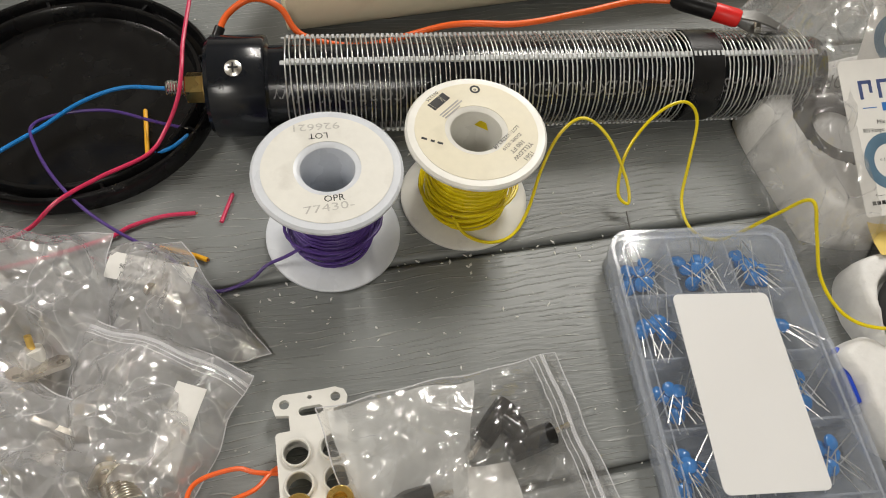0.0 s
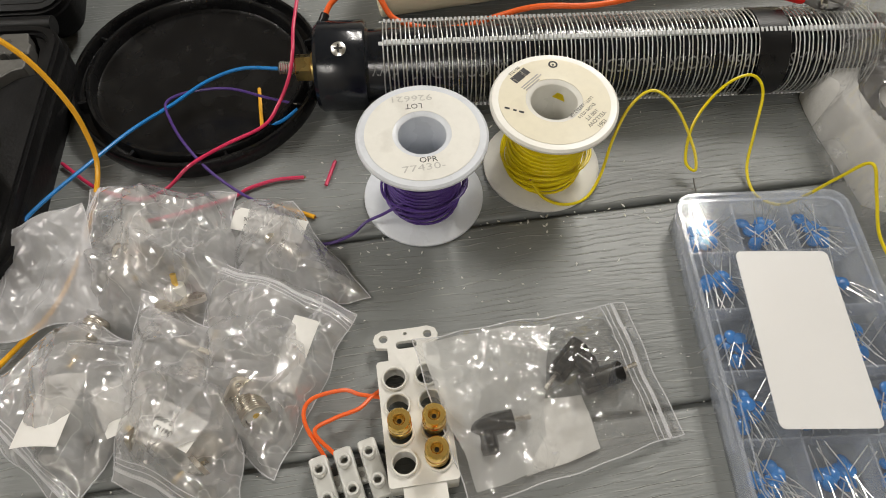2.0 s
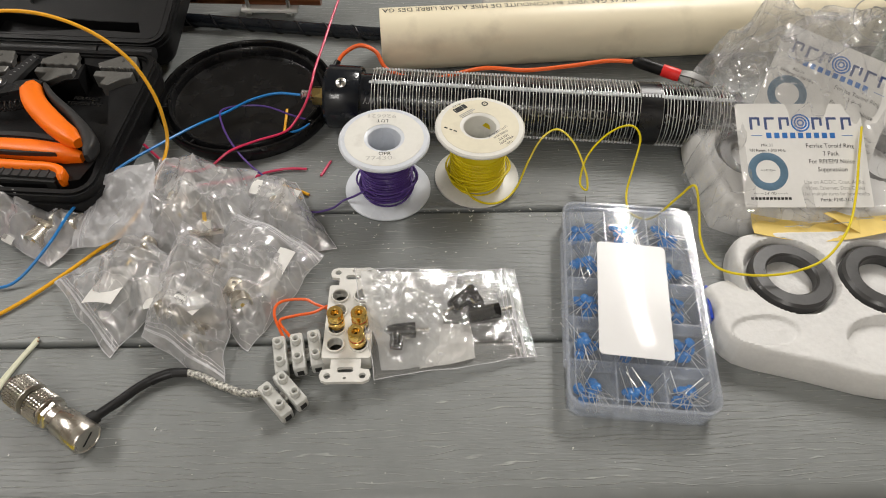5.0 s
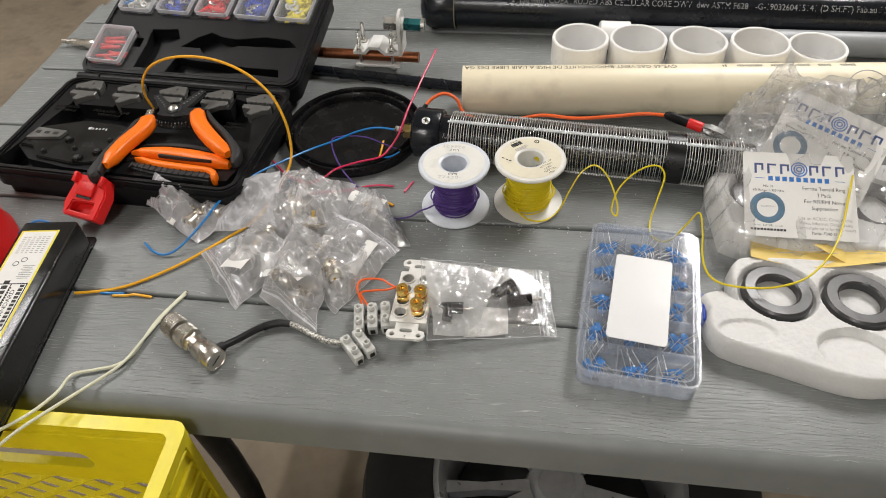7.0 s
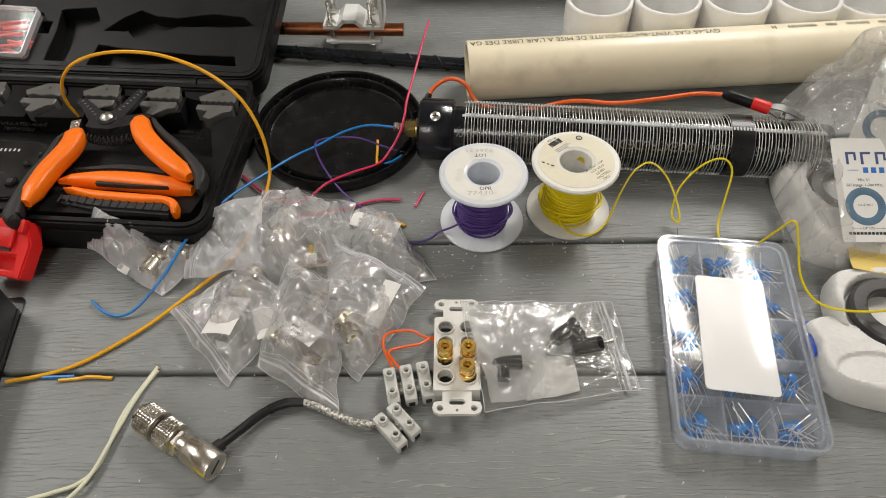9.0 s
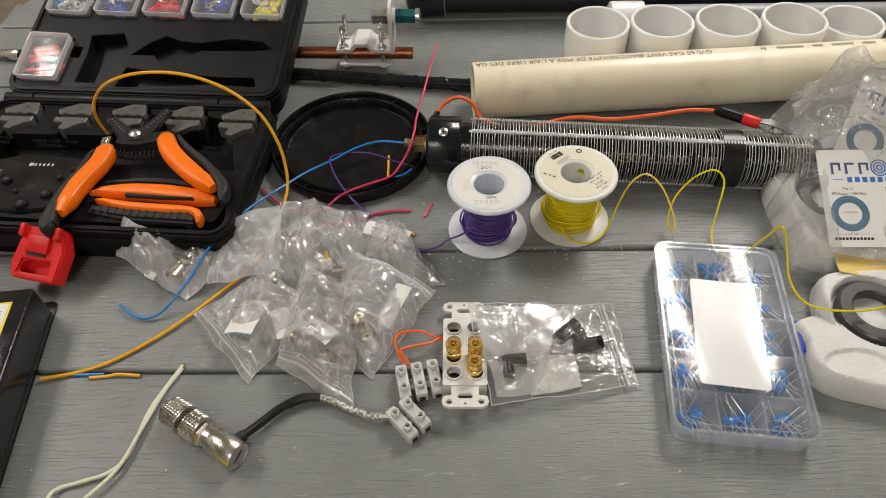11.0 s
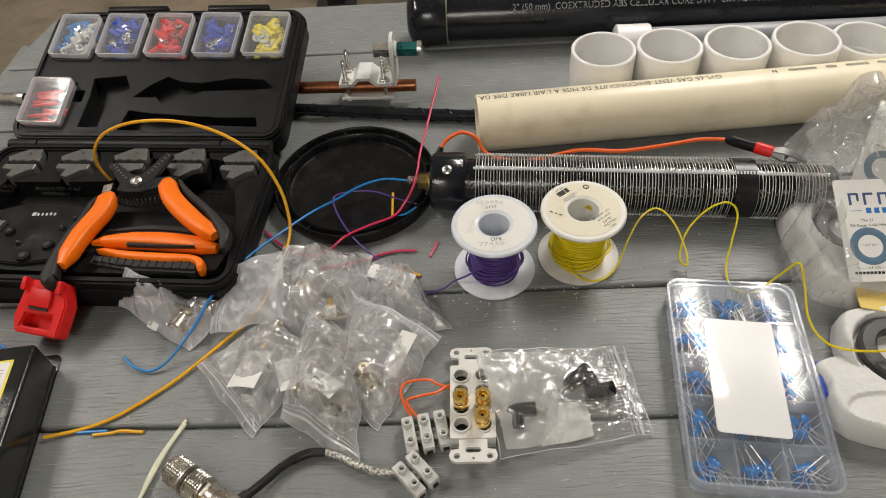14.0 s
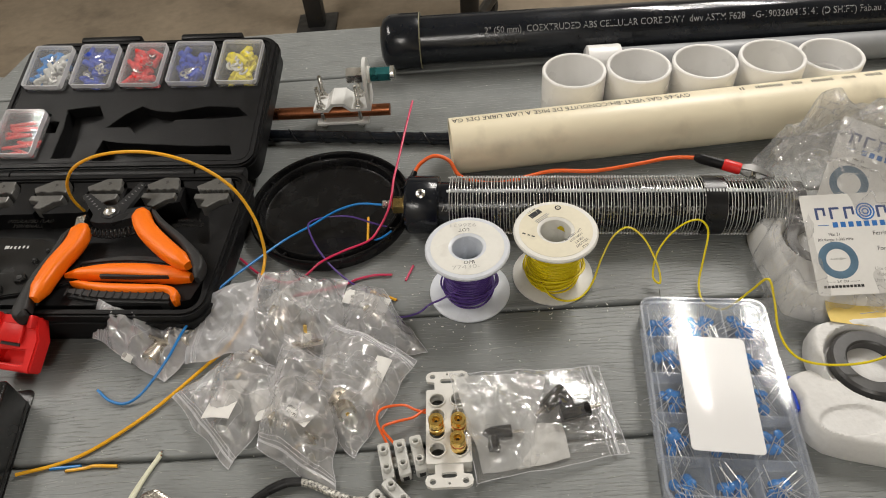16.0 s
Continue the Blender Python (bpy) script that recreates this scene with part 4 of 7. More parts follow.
def tool_kit():
    W, D = 0.306, 0.186
    t = thing("crimping_tool_kit", "open black plastic tool case lying on the table", "tool case", pose(-0.412, 0.213, 0, 0, 0, -4.3))
    base = part("base_tray", slab([rounded(W - 0.012, D - 0.012, 0.014), ], 0, 0.018), BLACK, t)
    part("base_wall", soften(slab([rounded(W, D, 0.02), rounded(W - 0.016, D - 0.016, 0.012)], 0.014, 0.0435), 0.002, 2), BLACK, base)
    part("base_lip", slab([rounded(W + 0.004, D + 0.004, 0.022), rounded(W - 0.002, D - 0.002, 0.018)], 0.03, 0.034), BLACK, base)
    holes = []
    for x, y in ((-0.113, 0.0605), (-0.0545, 0.0615), (0.003, 0.063), (0.0645, 0.0635), (0.1205, 0.0615)):
        holes.append([(x - 0.0215, y - 0.004), (x - 0.0215, y + 0.01), (x - 0.003, y + 0.023), (x + 0.0145, y + 0.023), (x + 0.0195, y + 0.012), (x + 0.0215, y - 0.01), (x + 0.011, y - 0.0135), (x, y - 0.0235), (x - 0.0095, y - 0.0235), (x - 0.0095, y - 0.011)])
    holes.append([(-0.136, -0.05), (-0.128, -0.012), (-0.08, 0.007), (-0.03, 0.004), (-0.005, -0.004), (0.09, 0.0), (0.135, -0.006), (0.141, -0.05), (0.136, -0.072), (0.11, -0.079), (-0.01, -0.079), (-0.06, -0.078), (-0.11, -0.07)])
    part("insert", soften(slab([rounded(W - 0.0164, D - 0.0164, 0.0118)] + holes, 0.0182, 0.0395), 0.0012, 2), BLACK, base)
    for (x, y), n in zip(((-0.113, 0.0605), (-0.0545, 0.0615), (0.003, 0.063), (0.0645, 0.0635), (0.1205, 0.0615)), (3, 2, 3, 4, 6)):
        d = thing("crimping_die", "gunmetal steel crimping die in its recess", "crimping die", t.matrix_basis.copy(), "crimping dies")
        die(x, y, n, d)
    for x, y, words in ((-0.06, 0.027, ("INSULATED FLAG", "TERMINALS")), (-0.122, 0.03, ("INSULATED", "TERMINALS")), (0.105, 0.026, ("FERRULE", "TERMINALS"))):
        for k, w in enumerate(words):
            lettering("embossed_word", w, 0.0062, BLACK_PAINT, base, pose(x, y - 0.0068 * k, 0.0394), depth=0.0007)
    # hinge barrels
    for x0, x1 in ((-0.15, -0.118), (-0.116, 0.088), (0.09, 0.142)):
        part("hinge_barrel", sweep([(x0, D / 2 + 0.006, 0.036), (x1, D / 2 + 0.006, 0.036)], 0.0068, 12), BLACK, t)
    # lid, propped up behind the hinge
    lm = pose(-0.003, D / 2 + 0.012, 0.0425, 14.3, 0, 0)
    L = 0.186
    lid = part("lid", slab([rounded(W - 0.008, L - 0.008, 0.016, 0, L / 2)], -0.036, -0.018), BLACK, t, m=lm)
    part("lid_wall", soften(slab([rounded(W, L, 0.02, 0, L / 2), rounded(W - 0.016, L - 0.016, 0.012, 0, L / 2)], -0.03, 0.0), 0.002, 2), BLACK, lid)
    part("lid_lip", slab([rounded(W + 0.004, L + 0.004, 0.022, 0, L / 2), rounded(W - 0.002, L - 0.002, 0.018, 0, L / 2)], -0.012, -0.007), BLACK, lid)
    cells = [rounded(0.049, 0.062, 0.003, -0.1155 + 0.0577 * k, 0.1425) for k in range(5)]
    cells.append(rounded(0.049, 0.062, 0.003, -0.1195, 0.0465))
    cells += [[(-0.078, 0.083), (-0.041, 0.087), (-0.031, 0.069), (-0.051, 0.056), (-0.054, 0.015), (-0.077, 0.015), (-0.075, 0.056)],
              [(-0.0945, 0.066), (-0.083, 0.066), (-0.083, 0.05), (-0.0945, 0.05)],
              [(-0.024, 0.056), (-0.007, 0.074), (0.01, 0.085), (0.027, 0.078), (0.051, 0.0755), (0.088, 0.083), (0.122, 0.08), (0.135, 0.069), (0.112, 0.066), (0.054, 0.065), (0.027, 0.0485), (0.01, 0.047), (0.003, 0.056)],
              [(-0.03, 0.011), (-0.024, 0.038), (0.0, 0.034), (0.082, 0.028), (0.122, 0.028), (0.126, 0.016), (0.075, 0.018), (0.0, 0.011)]]
    part("lid_insert", soften(slab([rounded(W - 0.0164, L - 0.0164, 0.0118, 0, L / 2)] + cells, -0.0178, -0.002), 0.0012, 2), BLACK, lid)
    part("catch", box((0.075, 0.008, 0.012), (-0.055, L + 0.004, -0.006), 0.002), BLACK, lid)
    part("catch", box((0.075, 0.008, 0.012), (0.07, L + 0.004, -0.006), 0.002), BLACK, lid)
    fill = {"white": WHITE, "blue": BLUE, "red": RED, "yellow": YELLOW}
    rnd = random.Random(4)
    for k, (c, lab) in enumerate((("white", "pale blue and clear"), ("blue", "blue and bare metal"), ("red", "red"), ("blue", "blue"), ("yellow", "yellow"), ("red", "long red"))):
        x, y = (-0.1155 + 0.0577 * k, 0.1425) if k < 5 else (-0.1195, 0.0465)
        b = thing("terminal_box", "small clear plastic box of %s crimp terminals" % lab, "terminal box", t.matrix_basis @ lm @ pose(x, y, -0.0145, 3, 0, -2), "terminal boxes in the lid")
        part("case", slab([rounded(0.046, 0.058, 0.003), rounded(0.0436, 0.0556, 0.002)], 0, 0.021), CLEAR_CASE, b)
        
        part("case_lid", sheet(rounded(0.0468, 0.0588, 0.0035), 0.0222), CLEAR_CASE, b)
        part("case_rim", slab([rounded(0.0476, 0.0596, 0.0037), rounded(0.0462, 0.0582, 0.003)], 0.0165, 0.0228), FILM_HAZY, b)
        for q in range(36 if k < 5 else 10):
            long = k == 5
            m = pose(rnd.uniform(-0.014, 0.014), (rnd.uniform(-0.022, 0.021) if not long else -0.022 + q * 0.0045), rnd.uniform(0.006, 0.018 if not long else 0.012), rnd.uniform(-25, 25), 90 + (0 if long else rnd.uniform(-30, 30)), rnd.uniform(0, 360) if not long else rnd.uniform(-6, 6))
            col = fill[c] if c != "white" else (W_BLUE if q % 3 == 0 else NYLON)
            part("terminal_sleeve", lathe([(0.0014, -0.007), (0.0036, -0.007), (0.004, -0.0045), (0.003, 0.002), (0.0027, 0.008), (0.0014, 0.008)] if not long else [(0.001, -0.014), (0.0021, -0.014), (0.0021, 0.014), (0.001, 0.014)], 10, closed=True), col, b, m=m)
            if q % 4 == 1 and not long:
                part("terminal_ring", slab([circle(0.0058 if k == 4 else 0.0042, seg=20), circle(0.0031 if k == 4 else 0.0022, seg=16)], -0.0005, 0.0005), STEEL if k != 4 else NYLON, b, m=pose(rnd.uniform(-0.01, 0.012), rnd.uniform(-0.02, 0.018), 0.0175, rnd.uniform(-20, 20), rnd.uniform(-20, 20), 0))
    return t


KIT = tool_kit()
KM = KIT.matrix_basis.copy()


INK_LIGHT = material("light_grey_ink", (0.5, 0.5, 0.5), 0.5)


def crimping_tool():
    t = thing("crimping_tool", "black ratchet crimping tool with orange grips", "crimping tool", KM @ pose(0, 0, 0))
    head = [(-0.133, -0.05), (-0.126, -0.016), (-0.08, 0.002), (-0.035, 0.0), (-0.006, -0.012), (0.02, -0.03), (0.03, -0.05), (0.0, -0.064), (-0.05, -0.074), (-0.1, -0.068), (-0.114, -0.052)]
    bm = slab([head], 0.0185, 0.0435)
    part("head", soften(bm, 0.0012, 2), BLACK_PAINT, t, sharp=30)
    part("jaw_die", slab([[(-0.128, -0.042), (-0.124, -0.022), (-0.085, -0.024), (-0.088, -0.036)]], 0.0436, 0.047), GREY_STEEL, t, "steel die in the jaw")
    for k in range(3):
        part("die_nest", box((0.006, 0.0045, 0.0006), (-0.119 + 0.0115 * k, -0.0305, 0.0471)), INK, t)
    for x, y, r in ((-0.076, -0.036, 0.0052), (-0.047, -0.066, 0.0062), (-0.094, -0.06, 0.0032), (-0.06, -0.05, 0.0028), (-0.026, -0.03, 0.003), (-0.03, -0.052, 0.0058), (-0.018, -0.018, 0.0026)):
        p = part("pivot_pin", cyl(r, 0.042, 0.0465, 6 if r > 0.005 else 16, 0.0006), BLACK_PAINT, t, m=pose(x, y, 0))
        part("pin_slot", cyl(r * 0.5, 0.0463, 0.047, 12), INK, p)
    part("maker_mark", bars([(-0.0115 + 0.0042 * k, 0.0004 if k in (0, 4) else 0, 0.0019 if k else 0.0042, 0.0034 if k else 0.0044) for k in range(6)]), INK_LIGHT, t, m=pose(-0.052, -0.012, 0.0437, 0, 0, 2))
    up = grip([(0.012, -0.049), (0.05, -0.044), (0.09, -0.045), (0.132, -0.05)], (0.006, 0.015, 0.017, 0.013), 0.034, 0.051)
    part("upper_grip", up, ORANGE, t, "orange moulded grip")
    part("grip_slit", strap([(0.05, -0.0535), (0.08, -0.0545), (0.114, -0.0545)], (0.003, 0.0025, 0.001), 0.047, 0.0514, 0.0003), RUBBER, t)
    part("grip_back", strap([(0.02, -0.034), (0.06, -0.0285), (0.1, -0.0315), (0.136, -0.04)], (0.006, 0.009, 0.009, 0.006), 0.032, 0.046, 0.002), RUBBER, t)
    lo = grip([(0.02, -0.0565), (0.05, -0.0625), (0.09, -0.0645), (0.112, -0.065), (0.122, -0.0695), (0.125, -0.0785)], (0.003, 0.0085, 0.009, 0.007, 0.008, 0.006), 0.034, 0.049)
    part("lower_grip", lo, ORANGE, t, "orange moulded grip")
    pad = part("grip_pad", strap([(0.02, -0.066), (0.06, -0.0705), (0.122, -0.0725)], (0.009, 0.013, 0.013), 0.03, 0.045, 0.0025), RUBBER, t)
    rib = None
    for k in range(13):
        m = pose(0.022 + 0.0075 * k, -0.0685 - 0.0003 * k, 0.0454)
        if rib is None:
            rib = part("grip_rib", box((0.0018, 0.009, 0.0012), (0, 0, 0), 0.0004, 1), RUBBER, pad, m=m)
        else:
            again(rib, m)


crimping_tool()


TOOL_STEEL = material("blued_tool_steel", (0.028, 0.029, 0.031), 0.34, metal=0.25, bump=0.12)


def wire_stripper():
    t = thing("wire_stripper", "wire stripper with orange and grey grips, lying open", "wire stripper", KM @ pose(0.008, -0.022, -0.002))
    z0 = 0.0535
    def arm(tip_a, tip_b, root_a, root_b, z, teeth):
        """A tapering jaw from its root by the pivot to its tip, its inner edge (a) toothed."""
        pa, pb = Vector(tip_a), Vector(root_a)
        side = (Vector(tip_b) - pa).normalized()
        inner = []
        for k in range(teeth + 1):
            p = pa.lerp(pb, k / teeth * 0.82)
            inner.append(p)
            if k < teeth:
                inner.append(pa.lerp(pb, (k + 0.5) / teeth * 0.82) + side * 0.0011)
        ring = [tuple(p) for p in inner] + [tuple(pb), root_b, tip_b]
        return slab([ring], z, z + 0.0045)

    part("jaw", arm((-0.0095, 0.0745), (-0.0165, 0.0705), (0.026, 0.0475), (0.0125, 0.036), z0 - 0.002, 9), TOOL_STEEL, t, "black steel jaw with stripping notches", sharp=30)
    part("jaw", arm((0.0405, 0.0845), (0.0488, 0.0815), (0.0262, 0.047), (0.0405, 0.0405), z0 + 0.003, 9), TOOL_STEEL, t, "black steel jaw with stripping notches", sharp=30)
    part("jaw_root", slab([[(0.0105, 0.041), (0.0105, 0.03), (0.018, 0.0275), (0.034, 0.0275), (0.062, 0.0385), (0.066, 0.047), (0.056, 0.05), (0.041, 0.0455), (0.034, 0.051), (0.0185, 0.051)]], z0 - 0.0015, z0 + 0.0072), TOOL_STEEL, t, sharp=30)
    part("pivot_washer", cyl(0.0092, z0 + 0.007, z0 + 0.0084, 32, 0.0006, m=pose(0.0262, 0.0415, 0)), TOOL_STEEL, t)
    notch = None
    for k in range(7):
        m = pose(0.0448 - 0.0018 * k, 0.0795 - 0.0043 * k, z0 + 0.0076, 0, 0, -22)
        if notch is None:
            notch = part("notch_mark", box((0.0024, 0.0009, 0.0004)), INK_WHITE, t, m=m)
        else:
            again(notch, m)
    for k in range(7):
        again(notch, pose(-0.0105 + 0.0039 * k, 0.0693 - 0.0036 * k, z0 + 0.0026, 0, 0, 48))
    part("pivot_bolt", lathe([(0, 0.0032), (0.0032, 0.0029), (0.0058, 0.0005), (0.0058, -0.002), (0, -0.002)], 24), STEEL, t, "bright steel pivot", m=pose(0.0262, 0.0415, z0 + 0.0088))
    # spring between the handles
    line = []
    for k in range(13 * 12 + 1):
        u = k / (13 * 12)
        an = 2 * math.pi * k / 12
        line.append((0.006 + 0.052 * u, 0.0215 + 0.006 * math.sin(math.pi * u) * -1 + 0.0042 * math.cos(an) + 0.003, z0 + 0.001 + 0.0042 * math.sin(an)))
    part("spring", sweep(line, 0.0007, 5), BLACK_PAINT, t, "black coil spring", sharp=80)
    part("lock_link", slab([[(-0.006, 0.037), (0.002, 0.04), (0.004, 0.03), (0.012, 0.022), (0.006, 0.016), (-0.003, 0.024)]], z0 + 0.003, z0 + 0.006), STEEL, t, "bent steel locking link")
    for x, y in ((0.0055, 0.0205), (-0.001, 0.034)):
        part("link_rivet", cyl(0.0024, z0 + 0.005, z0 + 0.008, 16, 0.0006, m=pose(x, y, 0)), STEEL, t)
    part("left_grip", grip([(0.004, 0.0265), (0.006, 0.003), (-0.001, -0.0275), (-0.003, -0.063)], (0.018, 0.0185, 0.0175, 0.014), z0 - 0.004, z0 + 0.0115), ORANGE, t, "orange moulded grip")
    part("left_grip_back", grip([(-0.008, 0.022), (-0.008, -0.009), (-0.0125, -0.038), (-0.0095, -0.0745), (-0.003, -0.0815)], (0.004, 0.007, 0.008, 0.015, 0.008), z0 - 0.006, z0 + 0.0085), RUBBER, t, "dark grey rubber grip back")
    part("right_grip", grip([(0.054, 0.046), (0.0685, 0.0215), (0.0965, -0.0045), (0.124, -0.0245)], (0.0175, 0.019, 0.018, 0.014), z0 - 0.004, z0 + 0.0115), ORANGE, t, "orange moulded grip")
    part("right_grip_back", grip([(0.065, 0.048), (0.081, 0.0295), (0.11, 0.0045), (0.1315, -0.0205), (0.1355, -0.039)], (0.004, 0.0065, 0.0075, 0.012, 0.007), z0 - 0.006, z0 + 0.0085), RUBBER, t, "dark grey rubber grip back")


wire_stripper()


def red_cutter():
    t = thing("cable_stripper", "red plastic cable stripper leaning on the tool case", "cable stripper", KM @ pose(-0.011, -0.113, 0.029, 30, 0, -9) @ Matrix.Diagonal((0.84, 0.74, 0.9, 1)))
    body = slab([[(-0.021, 0.032), (0.022, 0.034), (0.031, 0.008), (0.029, -0.031), (-0.022, -0.031), (-0.027, -0.012)], [(-0.013, -0.008), (-0.016, -0.023), (0.019, -0.023), (0.019, -0.006)]], -0.009, 0.009)
    hard = [e for e in body.edges if e.is_manifold and e.calc_face_angle(0) > 0.7]
    bmesh.ops.bevel(body, geom=hard, offset=0.0018, segments=2, affect="EDGES", clamp_overlap=True)
    part("body", body, RED, t)
    part("recess_floor", box((0.036, 0.018, 0.004), (0.002, -0.015, -0.006)), RED, t)
    part("thumb_rest", box((0.026, 0.022, 0.005), (0.001, 0.012, 0.0105), 0.002), RED, t)
    part("side_ear", box((0.006, 0.016, 0.008), (-0.02, 0.026, 0.011), 0.002), RED, t)
    part("side_ear", box((0.006, 0.016, 0.008), (0.021, 0.027, 0.011), 0.002), RED, t)
    part("blade_slot", box((0.022, 0.005, 0.003), (0.001, 0.0, 0.0088)), INK, t)


red_cutter()


# ---- ballast, crate and red tub on the near left ----
def ballast():
    t = thing("lamp_ballast", "black enamelled steel lamp ballast with a printed label", "lamp ballast", pose(-0.4305, -0.054, 0, 0, 0, 6.9))
    w, l, h = 0.057, 0.218, 0.04
    body = box((w, l, h), (0, 0, h / 2 + 0.0012), 0.004, 3)
    part("housing", body, BLACK_PAINT, t)
    part("base_plate", slab([rounded(w - 0.002, l + 0.03, 0.006), circle(0.0035, 0.012, l / 2 + 0.008, 16), circle(0.0035, -0.012, -l / 2 - 0.008, 16)], 0, 0.0012), BLACK_PAINT, t)
    ey = part("mounting_eye", slab([circle(0.007, seg=24), circle(0.0036, seg=20)], 0, 0.0022), STEEL, t, m=pose(0.019, -l / 2 - 0.007, 0.0014))
    part("seam", box((0.0008, l - 0.004, 0.0012), (w / 2, 0, 0.008)), INK, t)
    z = h + 0.0013
    lab = part("label_border", slab([rounded(0.039, 0.185, 0.001)], 0, 0.0001), YELLOW_LABEL, t, "yellow-edged white label", m=pose(-0.004, 0.002, z))
    part("label_sheet", slab([rounded(0.0345, 0.181, 0.001)], 0.0001, 0.00018), PAPER, lab)
    rows = []
    rnd = random.Random(8)
    for k in range(9):
        for c in range(6):
            rows.append((-0.012 + c * 0.0048 + rnd.uniform(-0.0003, 0.0003), 0.083 - k * 0.0027, rnd.uniform(0.0022, 0.004), 0.001))
    for k in range(8):
        rows.append((0.008, 0.044 - k * 0.0023, rnd.uniform(0.008, 0.013), 0.0009))
    for k in range(7):
        rows.append((-0.006, -0.048 - k * 0.0026, rnd.uniform(0.012, 0.02), 0.001))
    part("small_print", bars(rows, m=pose(0, 0, 0.0002)), INK_GREY, lab)
    fr = [(0, 0.021, 0.033, 0.0012), (0, -0.034, 0.033, 0.0012), (-0.0162, -0.0065, 0.0012, 0.055), (0.0162, -0.0065, 0.0012, 0.055), (0.001, -0.0065, 0.0009, 0.055)]
    part("print_frame", bars(fr, m=pose(0, 0, 0.0002)), INK, lab)
    lettering("print", "STANDARD", 0.0062, INK, lab, pose(0.0063, -0.006, 0.0002, 0, 0, 90), squeeze=1.2)
    part("print_line", bars([(-0.022 + 0.0046 * k, 0, 0.0034, 0.0042) for k in range(11)]), INK, lab, m=pose(0.0125, -0.006, 0.0002, 0, 0, 90))
    part("maker_mark", bars([(-0.006 + 0.0062 * k, 0, 0.0045, 0.0058) for k in range(6)]), INK, lab, m=pose(-0.0045, -0.002, 0.0002, 0, 0, 90))
    part("maker_mark", bars([(-0.006 + 0.003 * k, -0.0062, 0.002, 0.002) for k in range(9)]), INK, lab, m=pose(-0.0045, -0.002, 0.0002, 0, 0, 90))
    bm = bmesh.new()
    for c in ((-0.0065, 0.047), (0.0, 0.052)):
        lathe([(0.0024, 0), (0.0024, 0.0001), (0.0031, 0.0001), (0.0031, 0)], 20, pose(*c, 0.0002), bm)
    part("approval_mark", bm, INK, lab)


ballast()
wire("hookup_wire", [(-0.447, 0.053, 0.012), (-0.458, 0.068, 0.018), (-0.478, 0.073, 0.02), (-0.497, 0.07, 0.012), (-0.505, 0.063, 0.006)], 0.0013, W_BLUE, "short blue lead curling from the ballast")
wire("hookup_wire", [(-0.443, 0.053, 0.01), (-0.452, 0.066, 0.014), (-0.472, 0.069, 0.012), (-0.49, 0.063, 0.004)], 0.0013, W_BLUE, "short blue lead curling from the ballast")
wire("hookup_wire", [(-0.458, 0.054, 0.012), (-0.466, 0.062, 0.014), (-0.476, 0.066, 0.016), (-0.485, 0.07, 0.015)], 0.0013, W_PINK, "short red lead beside the ballast")

t = thing("red_tub", "round red plastic tub on the table", "tub", pose(-0.562, 0.032, 0))
part("body", lathe([(0, 0), (0.062, 0), (0.0655, 0.003), (0.066, 0.012), (0.062, 0.02), (0.0615, 0.06), (0.058, 0.066), (0, 0.068)], 56), RED, t)
part("ring_bead", lathe([(0.0615, 0.04), (0.0645, 0.042), (0.0645, 0.046), (0.0615, 0.048)], 56), RED, t)


def milk_crate():
    """Rim, corner posts, ribbed sides with a hand hold and a diagonal lattice."""
    S, H, w = 0.33, 0.27, 0.009
    t = thing("milk_crate", "bright yellow plastic milk crate with lattice sides", "crate", pose(-0.3955, -0.2995, -0.2755, 0, 0, 1.6))
    part("rim", slab([rounded(S, S, 0.012), rounded(S - 0.026, S - 0.026, 0.008)], H - 0.012, H), YELLOW, t)
    part("floor_panel", slab([rounded(S - 0.01, S - 0.01, 0.012)] + [circle(0.014, -0.1 + 0.05 * i, -0.1 + 0.05 * j, 8) for i in range(5) for j in range(5)], 0, 0.006), YELLOW, t)
    h = S / 2 - w
    for k in range(4):
        side = part("side_frame", slab([rounded(S - 0.004, H - 0.012, 0.004, 0, H / 2 - 0.006), rounded(0.115, 0.03, 0.012, 0, H - 0.06), rounded(S - 0.05, 0.13, 0.01, 0, 0.105)], -w / 2, w / 2), YELLOW, t,
                    m=pose(0, 0, 0, 0, 0, 90 * k) @ pose(0, h - 0.002, 0, 90, 0, 0))
        bm = bmesh.new()
        for d in (-1, 1):
            for q in range(-5, 6):
                x = q * 0.044
                ln = []
                for u in range(9):
                    y = 0.04 + 0.13 * u / 8
                    xx = x + d * (y - 0.105) * 1.35
                    if abs(xx) < (S - 0.05) / 2 + 0.002:
                        ln.append((xx, y, 0))
                if len(ln) > 1:
                    sweep(ln, 0.0042, 4, bm)
        part("lattice", bm, YELLOW, side)
        rib = None
        for q in range(13):
            m = pose(0, 0.008 + (H - 0.03) * q / 12, -w / 2 - 0.0015)
            if rib is None:
                rib = part("side_rib", box((0.05, 0.004, 0.004), (S / 2 - 0.03, 0, 0), 0.001, 1), YELLOW, side, m=m)
            else:
                again(rib, m)
            again(rib, m @ pose(-S + 0.06, 0, 0))


